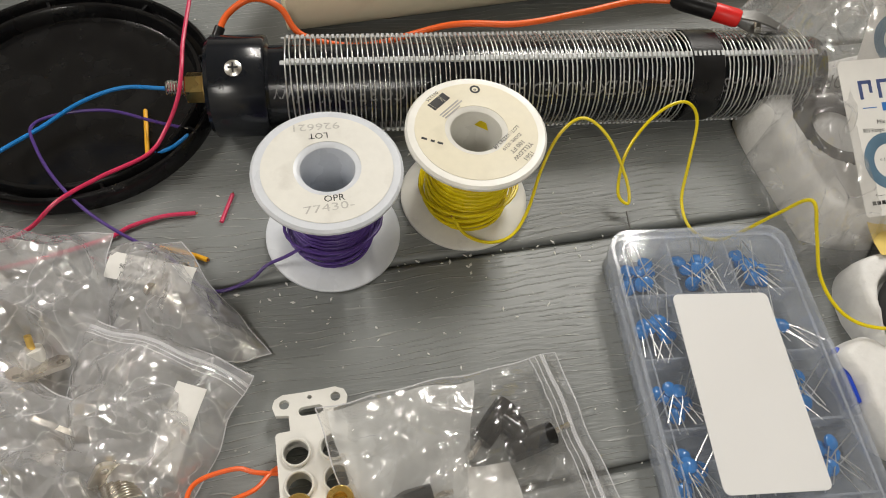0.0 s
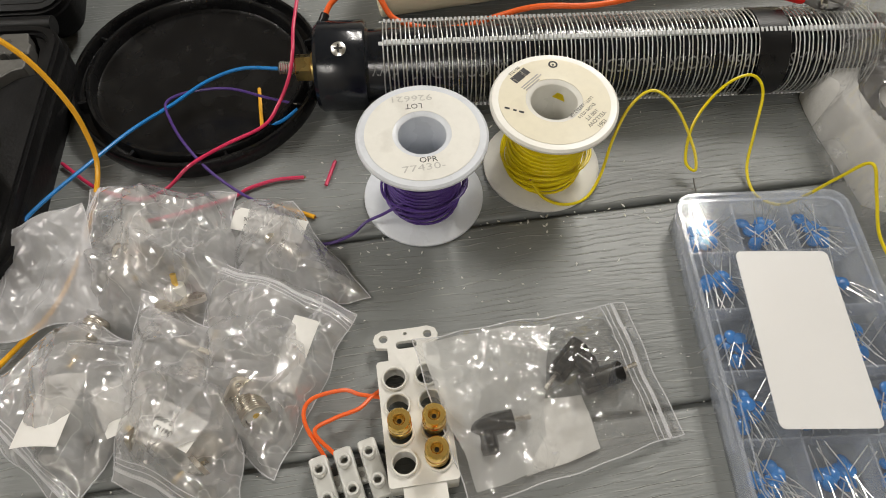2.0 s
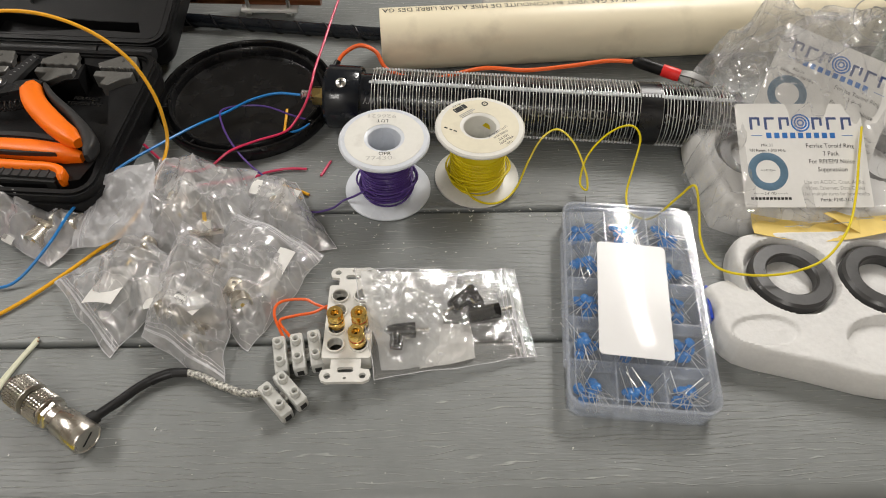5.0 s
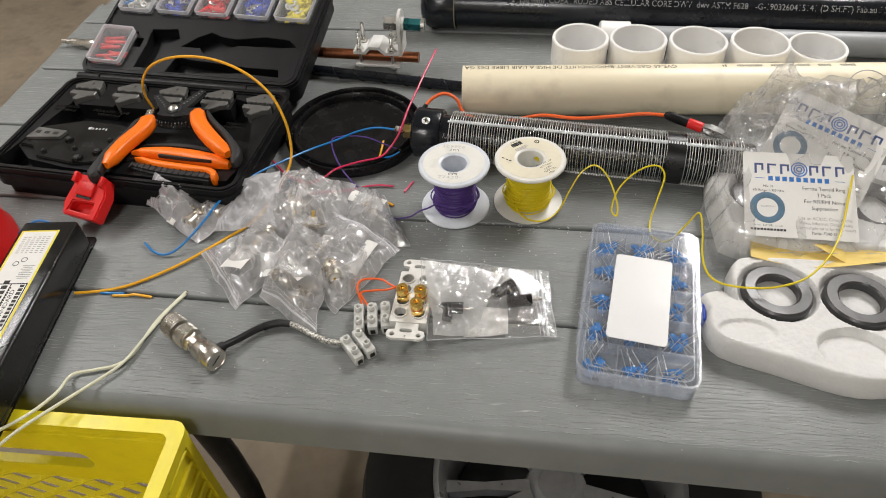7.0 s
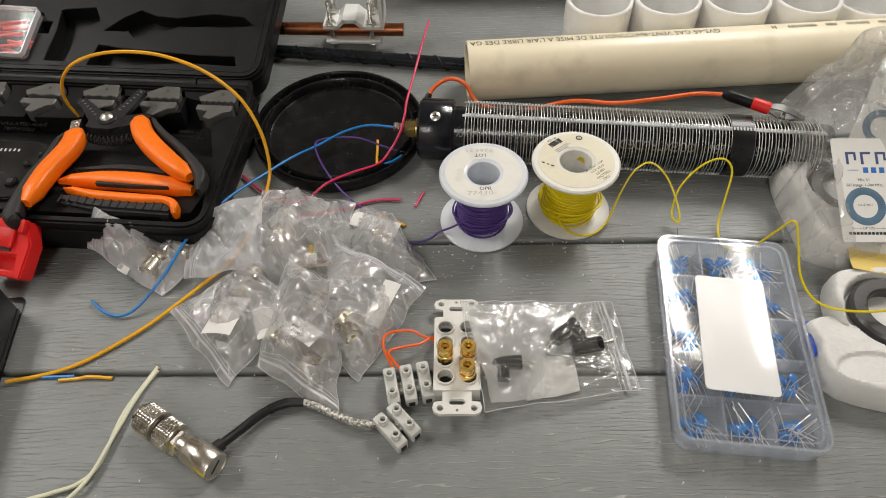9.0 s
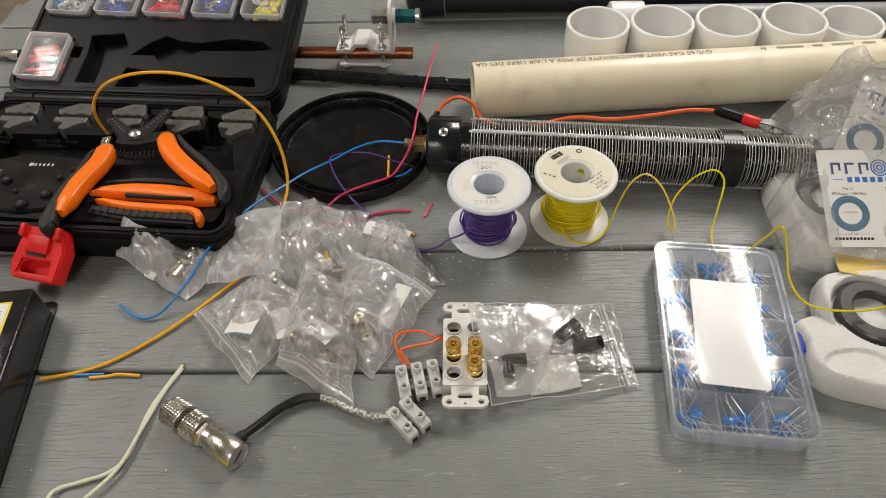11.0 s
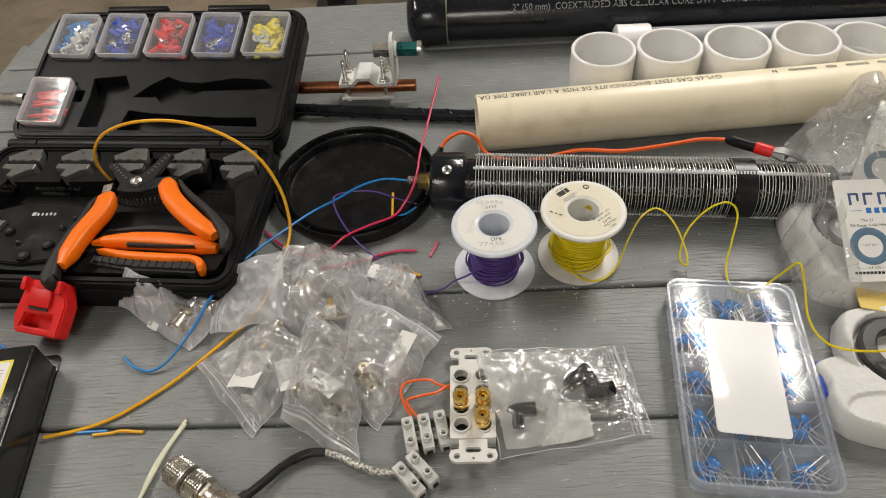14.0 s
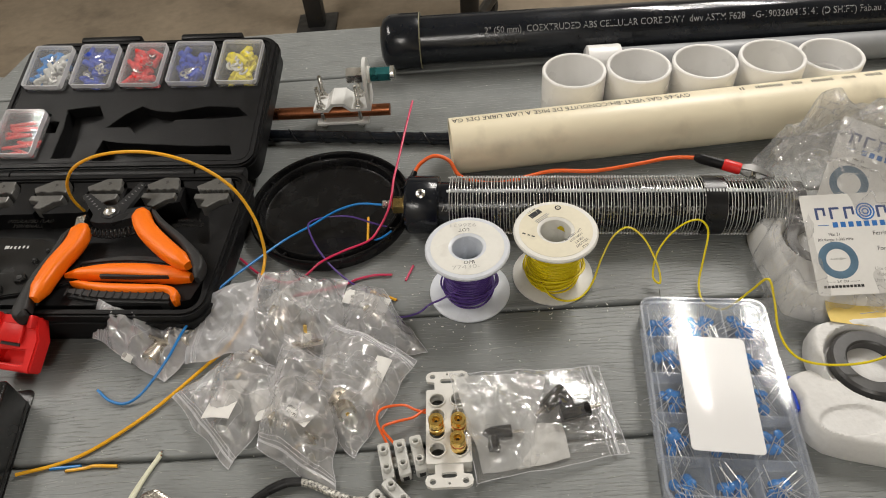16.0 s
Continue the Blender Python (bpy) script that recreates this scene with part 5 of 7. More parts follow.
milk_crate()
t = thing("stool", "plain dark wooden stool under the crate", "stool", pose(-0.3955, -0.2995, FLOOR))
DARKWOOD = material("dark_wood", (0.08, 0.05, 0.03), 0.5, vary=0.3, stretch=(0.2, 1, 1))
part("seat", box((0.36, 0.36, 0.025), (0, 0, -FLOOR - 0.2755 - 0.0125), 0.004), DARKWOOD, t)
for x in (-0.15, 0.15):
    for y in (-0.15, 0.15):
        part("leg", box((0.035, 0.035, 0.4395), (x, y, 0.21975), 0.003), DARKWOOD, t)


# ---- clear box of blue parts ----
POLYBOX_LID = film_material("clear_box_lid", (0.66, 0.71, 0.8), 0.98, 0.06, 0.09, bump=0.14, bump_scale=13, distance=0.0065, shine=0.01, detail=0)


def parts_box():
    t = thing("component_box", "clear plastic fifteen-cell box of blue capacitors", "component box", pose(0.1525, 0.0225, 0, 0, 0, -6))
    W, L, H = 0.1005, 0.179, 0.0225
    part("tray_floor", sheet(rounded(W - 0.003, L - 0.003, 0.009), 0.0008), POLYBOX, t)
    part("tray_wall", slab([rounded(W, L, 0.01), rounded(W - 0.0026, L - 0.0026, 0.009)], 0, H - 0.004), POLYBOX_EDGE, t)
    for k in range(1, 3):
        part("divider", box((0.0011, L - 0.003, H - 0.008), (-W / 2 + W * k / 3, 0, 0.002 + (H - 0.008) / 2)), POLYBOX_EDGE, t)
    for k in range(1, 5):
        part("divider", box((W - 0.003, 0.0011, H - 0.008), (0, -L / 2 + L * k / 5, 0.002 + (H - 0.008) / 2)), POLYBOX_EDGE, t)
    lid = part("lid", sheet(rounded(W + 0.0005, L + 0.0005, 0.0105), H - 0.0003), POLYBOX_LID, t)
    part("lid_rim", slab([rounded(W + 0.003, L + 0.003, 0.0115), rounded(W - 0.001, L - 0.001, 0.0095)], H - 0.0065, H + 0.0004), POLYBOX_EDGE, lid)
    part("lid_step", slab([rounded(W - 0.008, L - 0.008, 0.009), rounded(W - 0.0095, L - 0.0095, 0.0085)], H, H + 0.0008), POLYBOX_EDGE, lid)
    part("latch_guard", box((0.0035, 0.04, 0.012), (W / 2 + 0.0028, 0.002, H - 0.008), 0.001), POLYBOX_EDGE, lid)
    part("latch", box((0.003, 0.03, 0.014), (W / 2 + 0.0052, 0.002, H - 0.009), 0.0012), BLUE, t, "blue plastic latch")
    part("hinge_bar", sweep([(-W / 2 - 0.0016, -0.06, H - 0.006), (-W / 2 - 0.0016, 0.06, H - 0.006)], 0.0016, 8), POLYBOX_EDGE, t)
    tagged(part("card", slab([rounded(0.0525, 0.1015, 0.0035)], 0, 0.0004), CARD, m=t.matrix_basis @ pose(-0.0007, -0.0005, H - 0.0011, 0, 0, -2)), "blank white card under the component box lid", "card")
    # capacitors: disc with two leads
    rnd = random.Random(11)
    cap = None
    for i in range(3):
        for j in range(5):
            cx, cy = -W / 2 + W * (i + 0.5) / 3, -L / 2 + L * (j + 0.5) / 5
            n = rnd.choice((8, 9, 10))
            cl = rnd.uniform(-0.35, 0.35) + (0.6 if j < 2 else 0.0)
            for q in range(n):
                a = rnd.uniform(-60, 60) + (180 if q % 3 == 2 else 0)
                x, y = cx + rnd.uniform(-0.0075, 0.0075), cy + rnd.uniform(-0.002, 0.0085) * (1 if a < 90 else -1)
                m = t.matrix_basis @ pose(x, y, rnd.uniform(0.0048, 0.0085) if j else rnd.uniform(0.0045, 0.006), rnd.uniform(4, 24) if j else rnd.uniform(18, 32), rnd.uniform(-25, 25), a + 180)
                if cap is None:
                    cap = thing("ceramic_capacitor", "small blue disc capacitor with two wire leads", "capacitor", m, "capacitors in the box")
                    part("disc", lathe([(0, -0.0021), (0.0027, -0.0018), (0.0042, -0.0006), (0.0042, 0.0006), (0.0027, 0.0018), (0, 0.0021)], 16), BLUE_CAP, cap)
                    for s in (-1, 1):
                        part("lead", sweep([(s * 0.0022, 0.0034, 0.0008), (s * 0.0026, 0.008, 0.001), (s * (0.0026 + 0.0008 * s), 0.0215, 0.0012)], 0.00036, 5), COIL_WIRE, cap)
                else:
                    copy_thing(cap, m)


parts_box()


# ---- wall plate, terminal blocks, plug ----
def wall_plate():
    m = pose(-0.0585, 0.0092, 0.012, -5.4, 0, 0)
    t = thing("wall_plate_insert", "white plastic wall plate insert with round sockets", "wall plate", m)
    face = [rounded(0.0345, 0.067, 0.002)] + [circle(0.0056, x, y, 24) for x in (-0.0085, 0.0085) for y in (0.0225, 0.0075, -0.0075, -0.0225)]
    part("face", slab(face, 0.0, 0.0035), WHITE, t)
    for s in (-1, 1):
        ear = [(-0.0105, s * 0.0336), (-0.0105, s * 0.0415), (-0.0165, s * 0.0425), (-0.0178, s * 0.047), (-0.0165, s * 0.0505), (-0.0125, s * 0.0525), (-0.006, s * 0.0522), (0.006, s * 0.0522), (0.0125, s * 0.0525), (0.0165, s * 0.0505), (0.0178, s * 0.047), (0.0165, s * 0.0425), (0.0105, s * 0.0415), (0.0105, s * 0.0336)]
        slot = [(x, s * 0.0425 + y) for x, y in rounded(0.0115, 0.0045, 0.0022, 0, 0, 4)]
        part("mounting_ear", slab([ear, slot, circle(0.0024, -0.0121, s * 0.0474, 14), circle(0.0024, 0.0121, s * 0.0474, 14), circle(0.0011, 0, s * 0.0492, 10)], -0.0005, 0.0024), WHITE, t)
    for s, size, at in ((0, (0.0012, 0.065, 0.011), (-0.0163, 0, -0.0055)), (0, (0.0012, 0.065, 0.011), (0.0163, 0, -0.0055)), (0, (0.032, 0.0012, 0.011), (0, 0.0323, -0.0055)), (0, (0.032, 0.0012, 0.011), (0, -0.0323, -0.0055))):
        part("skirt", box(size, at), WHITE, t)
    ring = None
    for x in (-0.0085, 0.0085):
        for y in (0.0225, 0.0075, -0.0075, -0.0225):
            mm = pose(x, y, 0)
            if ring is None:
                ring = part("socket_collar", pipe(0.0068, 0.0012, -0.004, 0.0055, 24, 0.0004), WHITE, t, m=mm)
            else:
                again(ring, mm)
    for x, y in ((-0.0085, -0.0045), (0.0085, -0.0045), (0.0075, -0.021)):
        j = part("binding_post", lathe([(0.0028, 0.0205), (0.0034, 0.0212), (0.0058, 0.0212), (0.0064, 0.0204), (0.0064, 0.0135), (0.0057, 0.0128), (0.0057, 0.0116), (0.0066, 0.0108), (0.0066, 0.0042), (0.0028, 0.0036)], 28, closed=True), GOLD, t, "gold-plated binding post", m=pose(x, y, 0.002, 6, 0, 0) @ Matrix.Diagonal((0.9, 0.9, 0.9, 1)))
        part("red_band", lathe([(0.0058, 0.0117), (0.0062, 0.0119), (0.0062, 0.0126), (0.0058, 0.0128)], 24, closed=True), RED if x > 0 else TAPE, j)
        part("bore", cyl(0.0029, 0.004, 0.0165, 16), GOLD, j)
        part("pin_hole", cyl(0.0013, 0.0163, 0.0168, 12), INK, j)


wall_plate()


def terminal_block(n, m, label):
    """Nylon terminal strip: a barrel for each way, with a screw tower and wire holes."""
    t = thing("terminal_block", label, "terminal block", m, "terminal blocks")
    for k in range(n):
        x = (k - (n - 1) / 2) * 0.0126
        b = part("way", box((0.0094, 0.03, 0.0125), (0, 0, 0.00625), 0.0018, 2), NYLON, t, m=pose(x, 0, 0))
        for s in (-1, 1):
            part("screw_tower", lathe([(0.0019, 0.0175), (0.0021, 0.018), (0.0031, 0.018), (0.0034, 0.0172), (0.0037, 0.01), (0.0019, 0.01)], 18, closed=True), NYLON, b, m=pose(0, s * 0.0072, 0))
            part("screw", cyl(0.0018, 0.009, 0.0125, 12), STEEL, b, m=pose(0, s * 0.0072, 0))
            # black blocks on the end faces give the shade inside the wire holes
            part("wire_hole_shade", box((0.0046, 0.0006, 0.0052), (0, s * 0.0151, 0.0055)), INK, b)
        if k < n - 1:
            w = part("web", box((0.0062, 0.008, 0.006), (0, 0, 0.004), 0.0008, 1), NYLON, t, m=pose(x + 0.0059, 0, 0))
            # grey disc for the shade in the fixing hole
            part("web_hole_shade", cyl(0.0016, 0.0068, 0.0073, 12), INK_GREY, w)


terminal_block(3, pose(-0.0945, -0.0135, 0, 0, 0, 12), "milky white three-way terminal block with orange wires")
terminal_block(2, pose(-0.1015, -0.0465, 0, 0, 0, 42), "milky white two-way terminal block on a cable")


def coax_plug():
    p0, p1 = Vector((-0.2865, -0.0385, 0.0125)), Vector((-0.2235, -0.0785, 0.0125))
    d = (p1 - p0).normalized()
    m = Matrix.Translation(p0) @ d.to_track_quat("Z", "Y").to_matrix().to_4x4()
    t = thing("coax_plug", "nickel-plated coaxial plug with a knurled collar", "plug", m)
    Lp = (p1 - p0).length

    def knurl(z0, z1, r):
        bm = bmesh.new()
        n, rows = 34, 2 * max(2, int((z1 - z0) / 0.0024))
        row_z = [z0 + (z1 - z0) * k / rows for k in range(rows + 1)]
        g = [[bm.verts.new((r * math.cos(2 * math.pi * (i + 0.5 * (k % 2)) / n), r * math.sin(2 * math.pi * (i + 0.5 * (k % 2)) / n), row_z[k])) for i in range(n)] for k in range(rows + 1)]
        for k in range(1, rows):
            for i in range(n):
                h = i if k % 2 else i - 1
                low, high, lft, rgt = g[k - 1][(h + 1) % n], g[k + 1][(h + 1) % n], g[k][i - (0 if k % 2 else 1)], g[k][(i + 1 if k % 2 else i) % n]
                a = 2 * math.pi * ((i + 1.0) if k % 2 else (i - 0.5 + 0.0)) / n
                tip = bm.verts.new(((r + 0.0006) * math.cos(a), (r + 0.0006) * math.sin(a), row_z[k]))
                for p, q in ((low, rgt), (rgt, high), (high, lft), (lft, low)):
                    bm.faces.new((p, q, tip))
        bm.faces.new(g[0][::-1])
        bm.faces.new(g[-1])
        return bm

    part("collar_ring", lathe([(0.006, 0.006), (0.0062, 0.0), (0.0078, 0.0), (0.0086, 0.0012), (0.0086, 0.004), (0.006, 0.0045)], 32, closed=True), NICKEL, t)
    part("knurled_collar", knurl(0.0042, 0.0185, 0.0112), KNURLED, t, sharp=15)
    part("collar_edge", lathe([(0.0085, 0.0184), (0.0112, 0.0184), (0.0116, 0.019), (0.0116, 0.0202), (0.0085, 0.0208)], 40, closed=True), NICKEL, t)
    part("neck", cyl(0.0076, 0.0185, 0.0235, 32), NICKEL, t)
    part("knurled_nut", knurl(0.0232, 0.036, 0.0108), KNURLED, t, sharp=15)
    part("nut_edge", lathe([(0.008, 0.0359), (0.0108, 0.0359), (0.0113, 0.0366), (0.0113, 0.0382), (0.008, 0.0388)], 40, closed=True), NICKEL, t)
    part("hex_nut", cyl(0.0104, 0.0388, 0.0432, 6, 0.0008), NICKEL, t, sharp=20)
    part("shoulder", lathe([(0, 0.0432), (0.0086, 0.0432), (0.0086, 0.0492), (0, 0.0492)], 40), NICKEL, t)
    part("elbow_body", lathe([(0, 0.0492), (0.0096, 0.0492), (0.0101, 0.0498), (0.0101, 0.0608), (0.0109, 0.0616), (0.0109, Lp - 0.0012), (0.0099, Lp), (0.0092, Lp), (0.0088, Lp - 0.0006), (0, Lp - 0.0006)], 48), NICKEL, t)
    part("end_slot", box((0.011, 0.0012, 0.0006), (0, 0, Lp - 0.0006), m=pose(0, 0, 0, 0, 0, 30)), INK, t)
    return p1


coax_plug()
cb = [(-0.2315, -0.069, 0.0125), (-0.2235, -0.0605, 0.0105), (-0.214, -0.0495, 0.0075), (-0.2, -0.0355, 0.0062), (-0.184, -0.0275, 0.0062), (-0.171, -0.0268, 0.006)]
br = [(-0.173, -0.0268, 0.006), (-0.163, -0.029, 0.005), (-0.147, -0.0365, 0.005), (-0.131, -0.043, 0.006), (-0.1145, -0.0445, 0.0075)]
o = Vector(cb[0])
t = thing("coax_cable", "short black coaxial cable with its silver braid bared", "cable", Matrix.Translation(o))
part("jacket", sweep([p - o for p in spline(cb, 8)], 0.0034, 14), CABLE_BLACK, t)
part("strain_sleeve", sweep([p - o for p in spline(cb, 8)][:9], 0.0047, 14), RUBBER, t)
part("heat_shrink", sweep([p - o for p in spline(cb, 8)][26:34], 0.0037, 14), TAPE, t)
part("braid", sweep([p - o for p in spline(br, 8)], 0.0029, 14), BRAID, t, "frayed silver braid")


# ---- ground clamp, copper rod, antenna ----
t = thing("copper_rod", "short length of tarnished copper rod", "rod", along_x(-0.3, 0.4245, 0.0225, -2.2))
part("bar", cyl(0.0071, 0, 0.185, 28, 0.0006), COPPER, t)


def clamp():
    t = thing("mast_clamp", "white bracket clamp with bolts and a threaded stud", "clamp", pose(-0.168, 0.424, 0.0225, 0, 0, -2.2) @ Matrix.Diagonal((1.08, 1.08, 1.08, 1)))
    prof = [(-0.031, 0.0085), (-0.0175, 0.0085), (-0.011, 0.0155), (0.001, 0.0155), (0.0085, 0.0085), (0.0265, 0.0085)]
    bm = bmesh.new()
    for a, b in zip(prof, prof[1:]):
        (x0, z0), (x1, z1) = a, b
        an = math.degrees(math.atan2(z1 - z0, x1 - x0))
        ln = math.hypot(x1 - x0, z1 - z0)
        box((ln + 0.0025, 0.03, 0.0036), ((x0 + x1) / 2, 0, (z0 + z1) / 2), bm=bm) if abs(an) < 1 else box((ln + 0.0025, 0.03, 0.0036), (0, 0, 0), bm=bm, m=pose((x0 + x1) / 2, 0, (z0 + z1) / 2, 0, -an, 0))
    part("saddle", bm, ZINC_WHITE, t)
    up = [(-0.015, 0.0065), (0.015, 0.0065), (0.015, 0.045)] + [(0.015 * math.cos(radians(a)), 0.045 + 0.015 * math.sin(radians(a))) for a in range(15, 180, 15)] + [(-0.015, 0.045)]
    part("upright_plate", slab([up], -0.0018, 0.0018), ZINC_WHITE, t, m=pose(0.028, 0, 0, 90, 0, 90))
    part("lower_plate", box((0.057, 0.03, 0.0036), (-0.003, 0, -0.0088), 0.0008, 1), ZINC_WHITE, t)
    for x in (-0.0245, 0.0165):
        for y in (-0.0105, 0.0105):
            b = part("bolt", cyl(0.0021, -0.0135, 0.036, 12, 0.0004), STEEL, t, "bright threaded bolt", m=pose(x, y, 0))
            th = bmesh.new()
            for k in range(16):
                lathe([(0.0021, 0.014 + k * 0.0013), (0.00245, 0.0146 + k * 0.0013), (0.0021, 0.0152 + k * 0.0013)], 10, bm=th)
            part("thread", th, STEEL, b)
            part("nut", cyl(0.0047, 0.0104, 0.0142, 6, 0.0004), STEEL, b, sharp=20)
            part("washer", cyl(0.0056, 0.0103, 0.0112, 18, 0.0002), STEEL, b)
            part("bolt_head", cyl(0.0045, -0.0145, -0.0108, 6, 0.0004), STEEL, b, sharp=20)
    ax = pose(0, 0, 0, 0, 90, 0)
    part("stud_nut", cyl(0.0088, -0.02, -0.0019, 6, 0.0008, m=pose(0.028, 0, 0.042, 0, 90, 0)), STEEL, t, "chromed long nut", sharp=20)
    part("insulator_washer", cyl(0.0085, 0.0018, 0.005, 28, 0.0006, m=pose(0.028, 0, 0.042, 0, 90, 0)), WHITE, t)
    part("stud_barrel", cyl(0.008, 0.005, 0.028, 6, 0.0008, m=pose(0.028, 0, 0.042, 0, 90, 0)), TEAL, t, "teal-tinted threaded barrel", sharp=20)
    part("barrel_end", pipe(0.0082, 0.002, 0.026, 0.0305, 24, 0.0004, m=pose(0.028, 0, 0.042, 0, 90, 0)), STEEL, t)


clamp()

AM = along_x(-0.665, 0.457, 0.0082, -7.8)
t = thing("whip_antenna", "black fibreglass whip antenna with a threaded metal end", "antenna", AM)
part("rod", cyl(0.0068, 0.05, 0.78, 20, 0.001), BLACK_GLOSS, t)
part("ferrule", lathe([(0, 0.0), (0.0032, 0.0), (0.0036, 0.006), (0.0036, 0.018), (0.0058, 0.0185), (0.0058, 0.045), (0.0072, 0.047), (0.0072, 0.058), (0.0066, 0.06)], 24), NICKEL, t, "dull nickel threaded ferrule")
sp = bmesh.new()
sweep([(0.0071 * math.cos(u * 0.28), 0.0071 * math.sin(u * 0.28), 0.075 + u * 0.0014) for u in range(480)], 0.0009, 5, sp)
part("spiral_winding", sp, TAPE, t, "raised spiral winding")


# ---- foam tray with ferrite rings ----
def foam_tray():
    t = thing("foam_tray", "white packing foam tray with round pockets", "foam tray", pose(0.3, 0.012, 0))
    edge = [(-0.091, 0.0), (-0.095, 0.018), (-0.075, 0.026), (-0.062, 0.016), (-0.066, 0.04), (-0.06, 0.062), (-0.045, 0.07), (0.0, 0.072), (0.08, 0.07), (0.13, 0.05), (0.15, 0.0), (0.14, -0.045), (0.055, -0.064), (0.015, -0.065), (-0.035, -0.05), (-0.082, -0.035), (-0.093, -0.014)]
    smooth = [(p.x, p.y) for p in spline([(x, y, 0) for x, y in edge + edge[:1]], 3)][:-1]
    pockets = [(-0.026, 0.0265, 0.0335, 0.0335, 0.0115), (0.0445, 0.0235, 0.0335, 0.0335, 0.0115), (0.026, -0.034, 0.03, 0.0215, 0.008), (0.1, -0.022, 0.023, 0.021, 0.007), (-0.06, -0.022, 0.024, 0.012, 0.003)]
    part("block", pillow(smooth, pockets, 0.0262, step=0.0014, soft=0.0055, seed=2.0), FOAM, t)
    return t


foam_tray()
ring = None
for x, y, rz in ((0.274, 0.0385, 0), (0.3445, 0.0355, 40)):
    m = pose(x, y, 0.0162, -1, 1, rz)
    if ring is None:
        ring = thing("ferrite_ring", "dark grey ferrite toroid ring in the foam", "ferrite ring", m, "ferrite rings")
        R, r, h = 0.0305, 0.0183, 0.0105
        part("core", lathe([(r, 0.0015), (r + 0.0015, 0), (R - 0.0015, 0), (R, 0.0015), (R, h - 0.002), (R - 0.002, h), (r + 0.0015, h), (r, h - 0.0015)], 64, closed=True), FERRITE, ring)
    else:
        copy_thing(ring, m)


# ---- bags ----
def sharp_folds(x, y, rnd, counts=(12, 34, 60)):
    """Straight ridges and valleys of three sizes, laid at random over a film."""
    x0, x1, y0, y1 = x.min(), x.max(), y.min(), y.max()
    ph = rnd.uniform(0, 6.28, 2)
    fold = np.zeros_like(x)
    wx = x + 0.0012 * np.sin(y * 160 + ph[0])
    wy = y + 0.0012 * np.sin(x * 160 + ph[1])
    for count, length, width, lift in zip(counts, (0.05, 0.026, 0.014), (0.011, 0.006, 0.0034), (0.006, 0.004, 0.0022)):
        for k in range(count):
            cx, cy, an = rnd.uniform(x0, x1), rnd.uniform(y0, y1), rnd.uniform(0, math.pi)
            size = rnd.uniform(0.6, 1.4)
            s = (wx - cx) * math.cos(an) + (wy - cy) * math.sin(an)
            q = ((wy - cy) * math.cos(an) - (wx - cx) * math.sin(an)) / (length * size)
            steep = rnd.uniform(0.45, 1.8)
            tent = np.clip(1 - np.abs(s) / (width * size * np.where(s > 0, steep, 1 / steep)), 0, 1)
            fold += lift * size * rnd.choice((-0.8, 1.0)) * tent * np.clip(1.25 * (1 - np.abs(q)), 0, 1)
    return fold


def film_sheet(corners, puff, seed, rough=1.0, n=44, under=False, ragged=0.004, flat_side=None):
    """A crumpled film over four corners (x, y, z): it lies over what it holds and breaks into straight sharp folds."""
    a, b, c, d = [np.array(p, dtype=float) for p in corners]
    rnd = np.random.default_rng(int(seed * 97 + 13))
    u, v = np.meshgrid(np.linspace(0, 1, n + 1), np.linspace(0, 1, n + 1), indexing="ij")
    U, V = u[..., None], v[..., None]
    p = (a * (1 - U) + b * U) * (1 - V) + (d * (1 - U) + c * U) * V
    x, y, z = p[..., 0].copy(), p[..., 1].copy(), p[..., 2].copy()
    rim = np.clip(7 * np.minimum(np.minimum(u, 1 - u), np.minimum(v, 1 - v)), 0, 1)
    mouth = {None: np.ones_like(u), 0: np.clip(v * 4.5, 0, 1), 2: np.clip((1 - v) * 4.5, 0, 1), 3: np.clip(u * 4.5, 0, 1), 1: np.clip((1 - u) * 4.5, 0, 1)}[flat_side]
    # wavy outline
    ph = rnd.uniform(0, 6.28, 8)
    x = x + ragged * 0.5 * (np.sin(y * 95 + ph[0]) + 0.6 * np.sin(y * 210 + ph[1])) * (1 - rim * 0.5)
    y = y + ragged * 0.5 * (np.sin(x * 95 + ph[2]) + 0.6 * np.sin(x * 210 + ph[3])) * (1 - rim * 0.5)
    if under:
        z = z + 0.0008
    else:
        bulge = (np.sin(math.pi * u) * np.sin(math.pi * v)) ** 0.75
        fold = sharp_folds(x, y, rnd)
        z = z + 0.0015 + 0.95 * puff * bulge + rough * fold * (0.2 + 0.8 * rim) * (0.15 + 0.85 * mouth)
    z = np.maximum(z, 0.0008)
    bm = bmesh.new()
    grid = [[bm.verts.new((x[i, j], y[i, j], z[i, j])) for j in range(n + 1)] for i in range(n + 1)]
    for i in range(n):
        for j in range(n):
            bm.faces.new((grid[i][j], grid[i + 1][j], grid[i + 1][j + 1], grid[i][j + 1]))
    return bm, grid


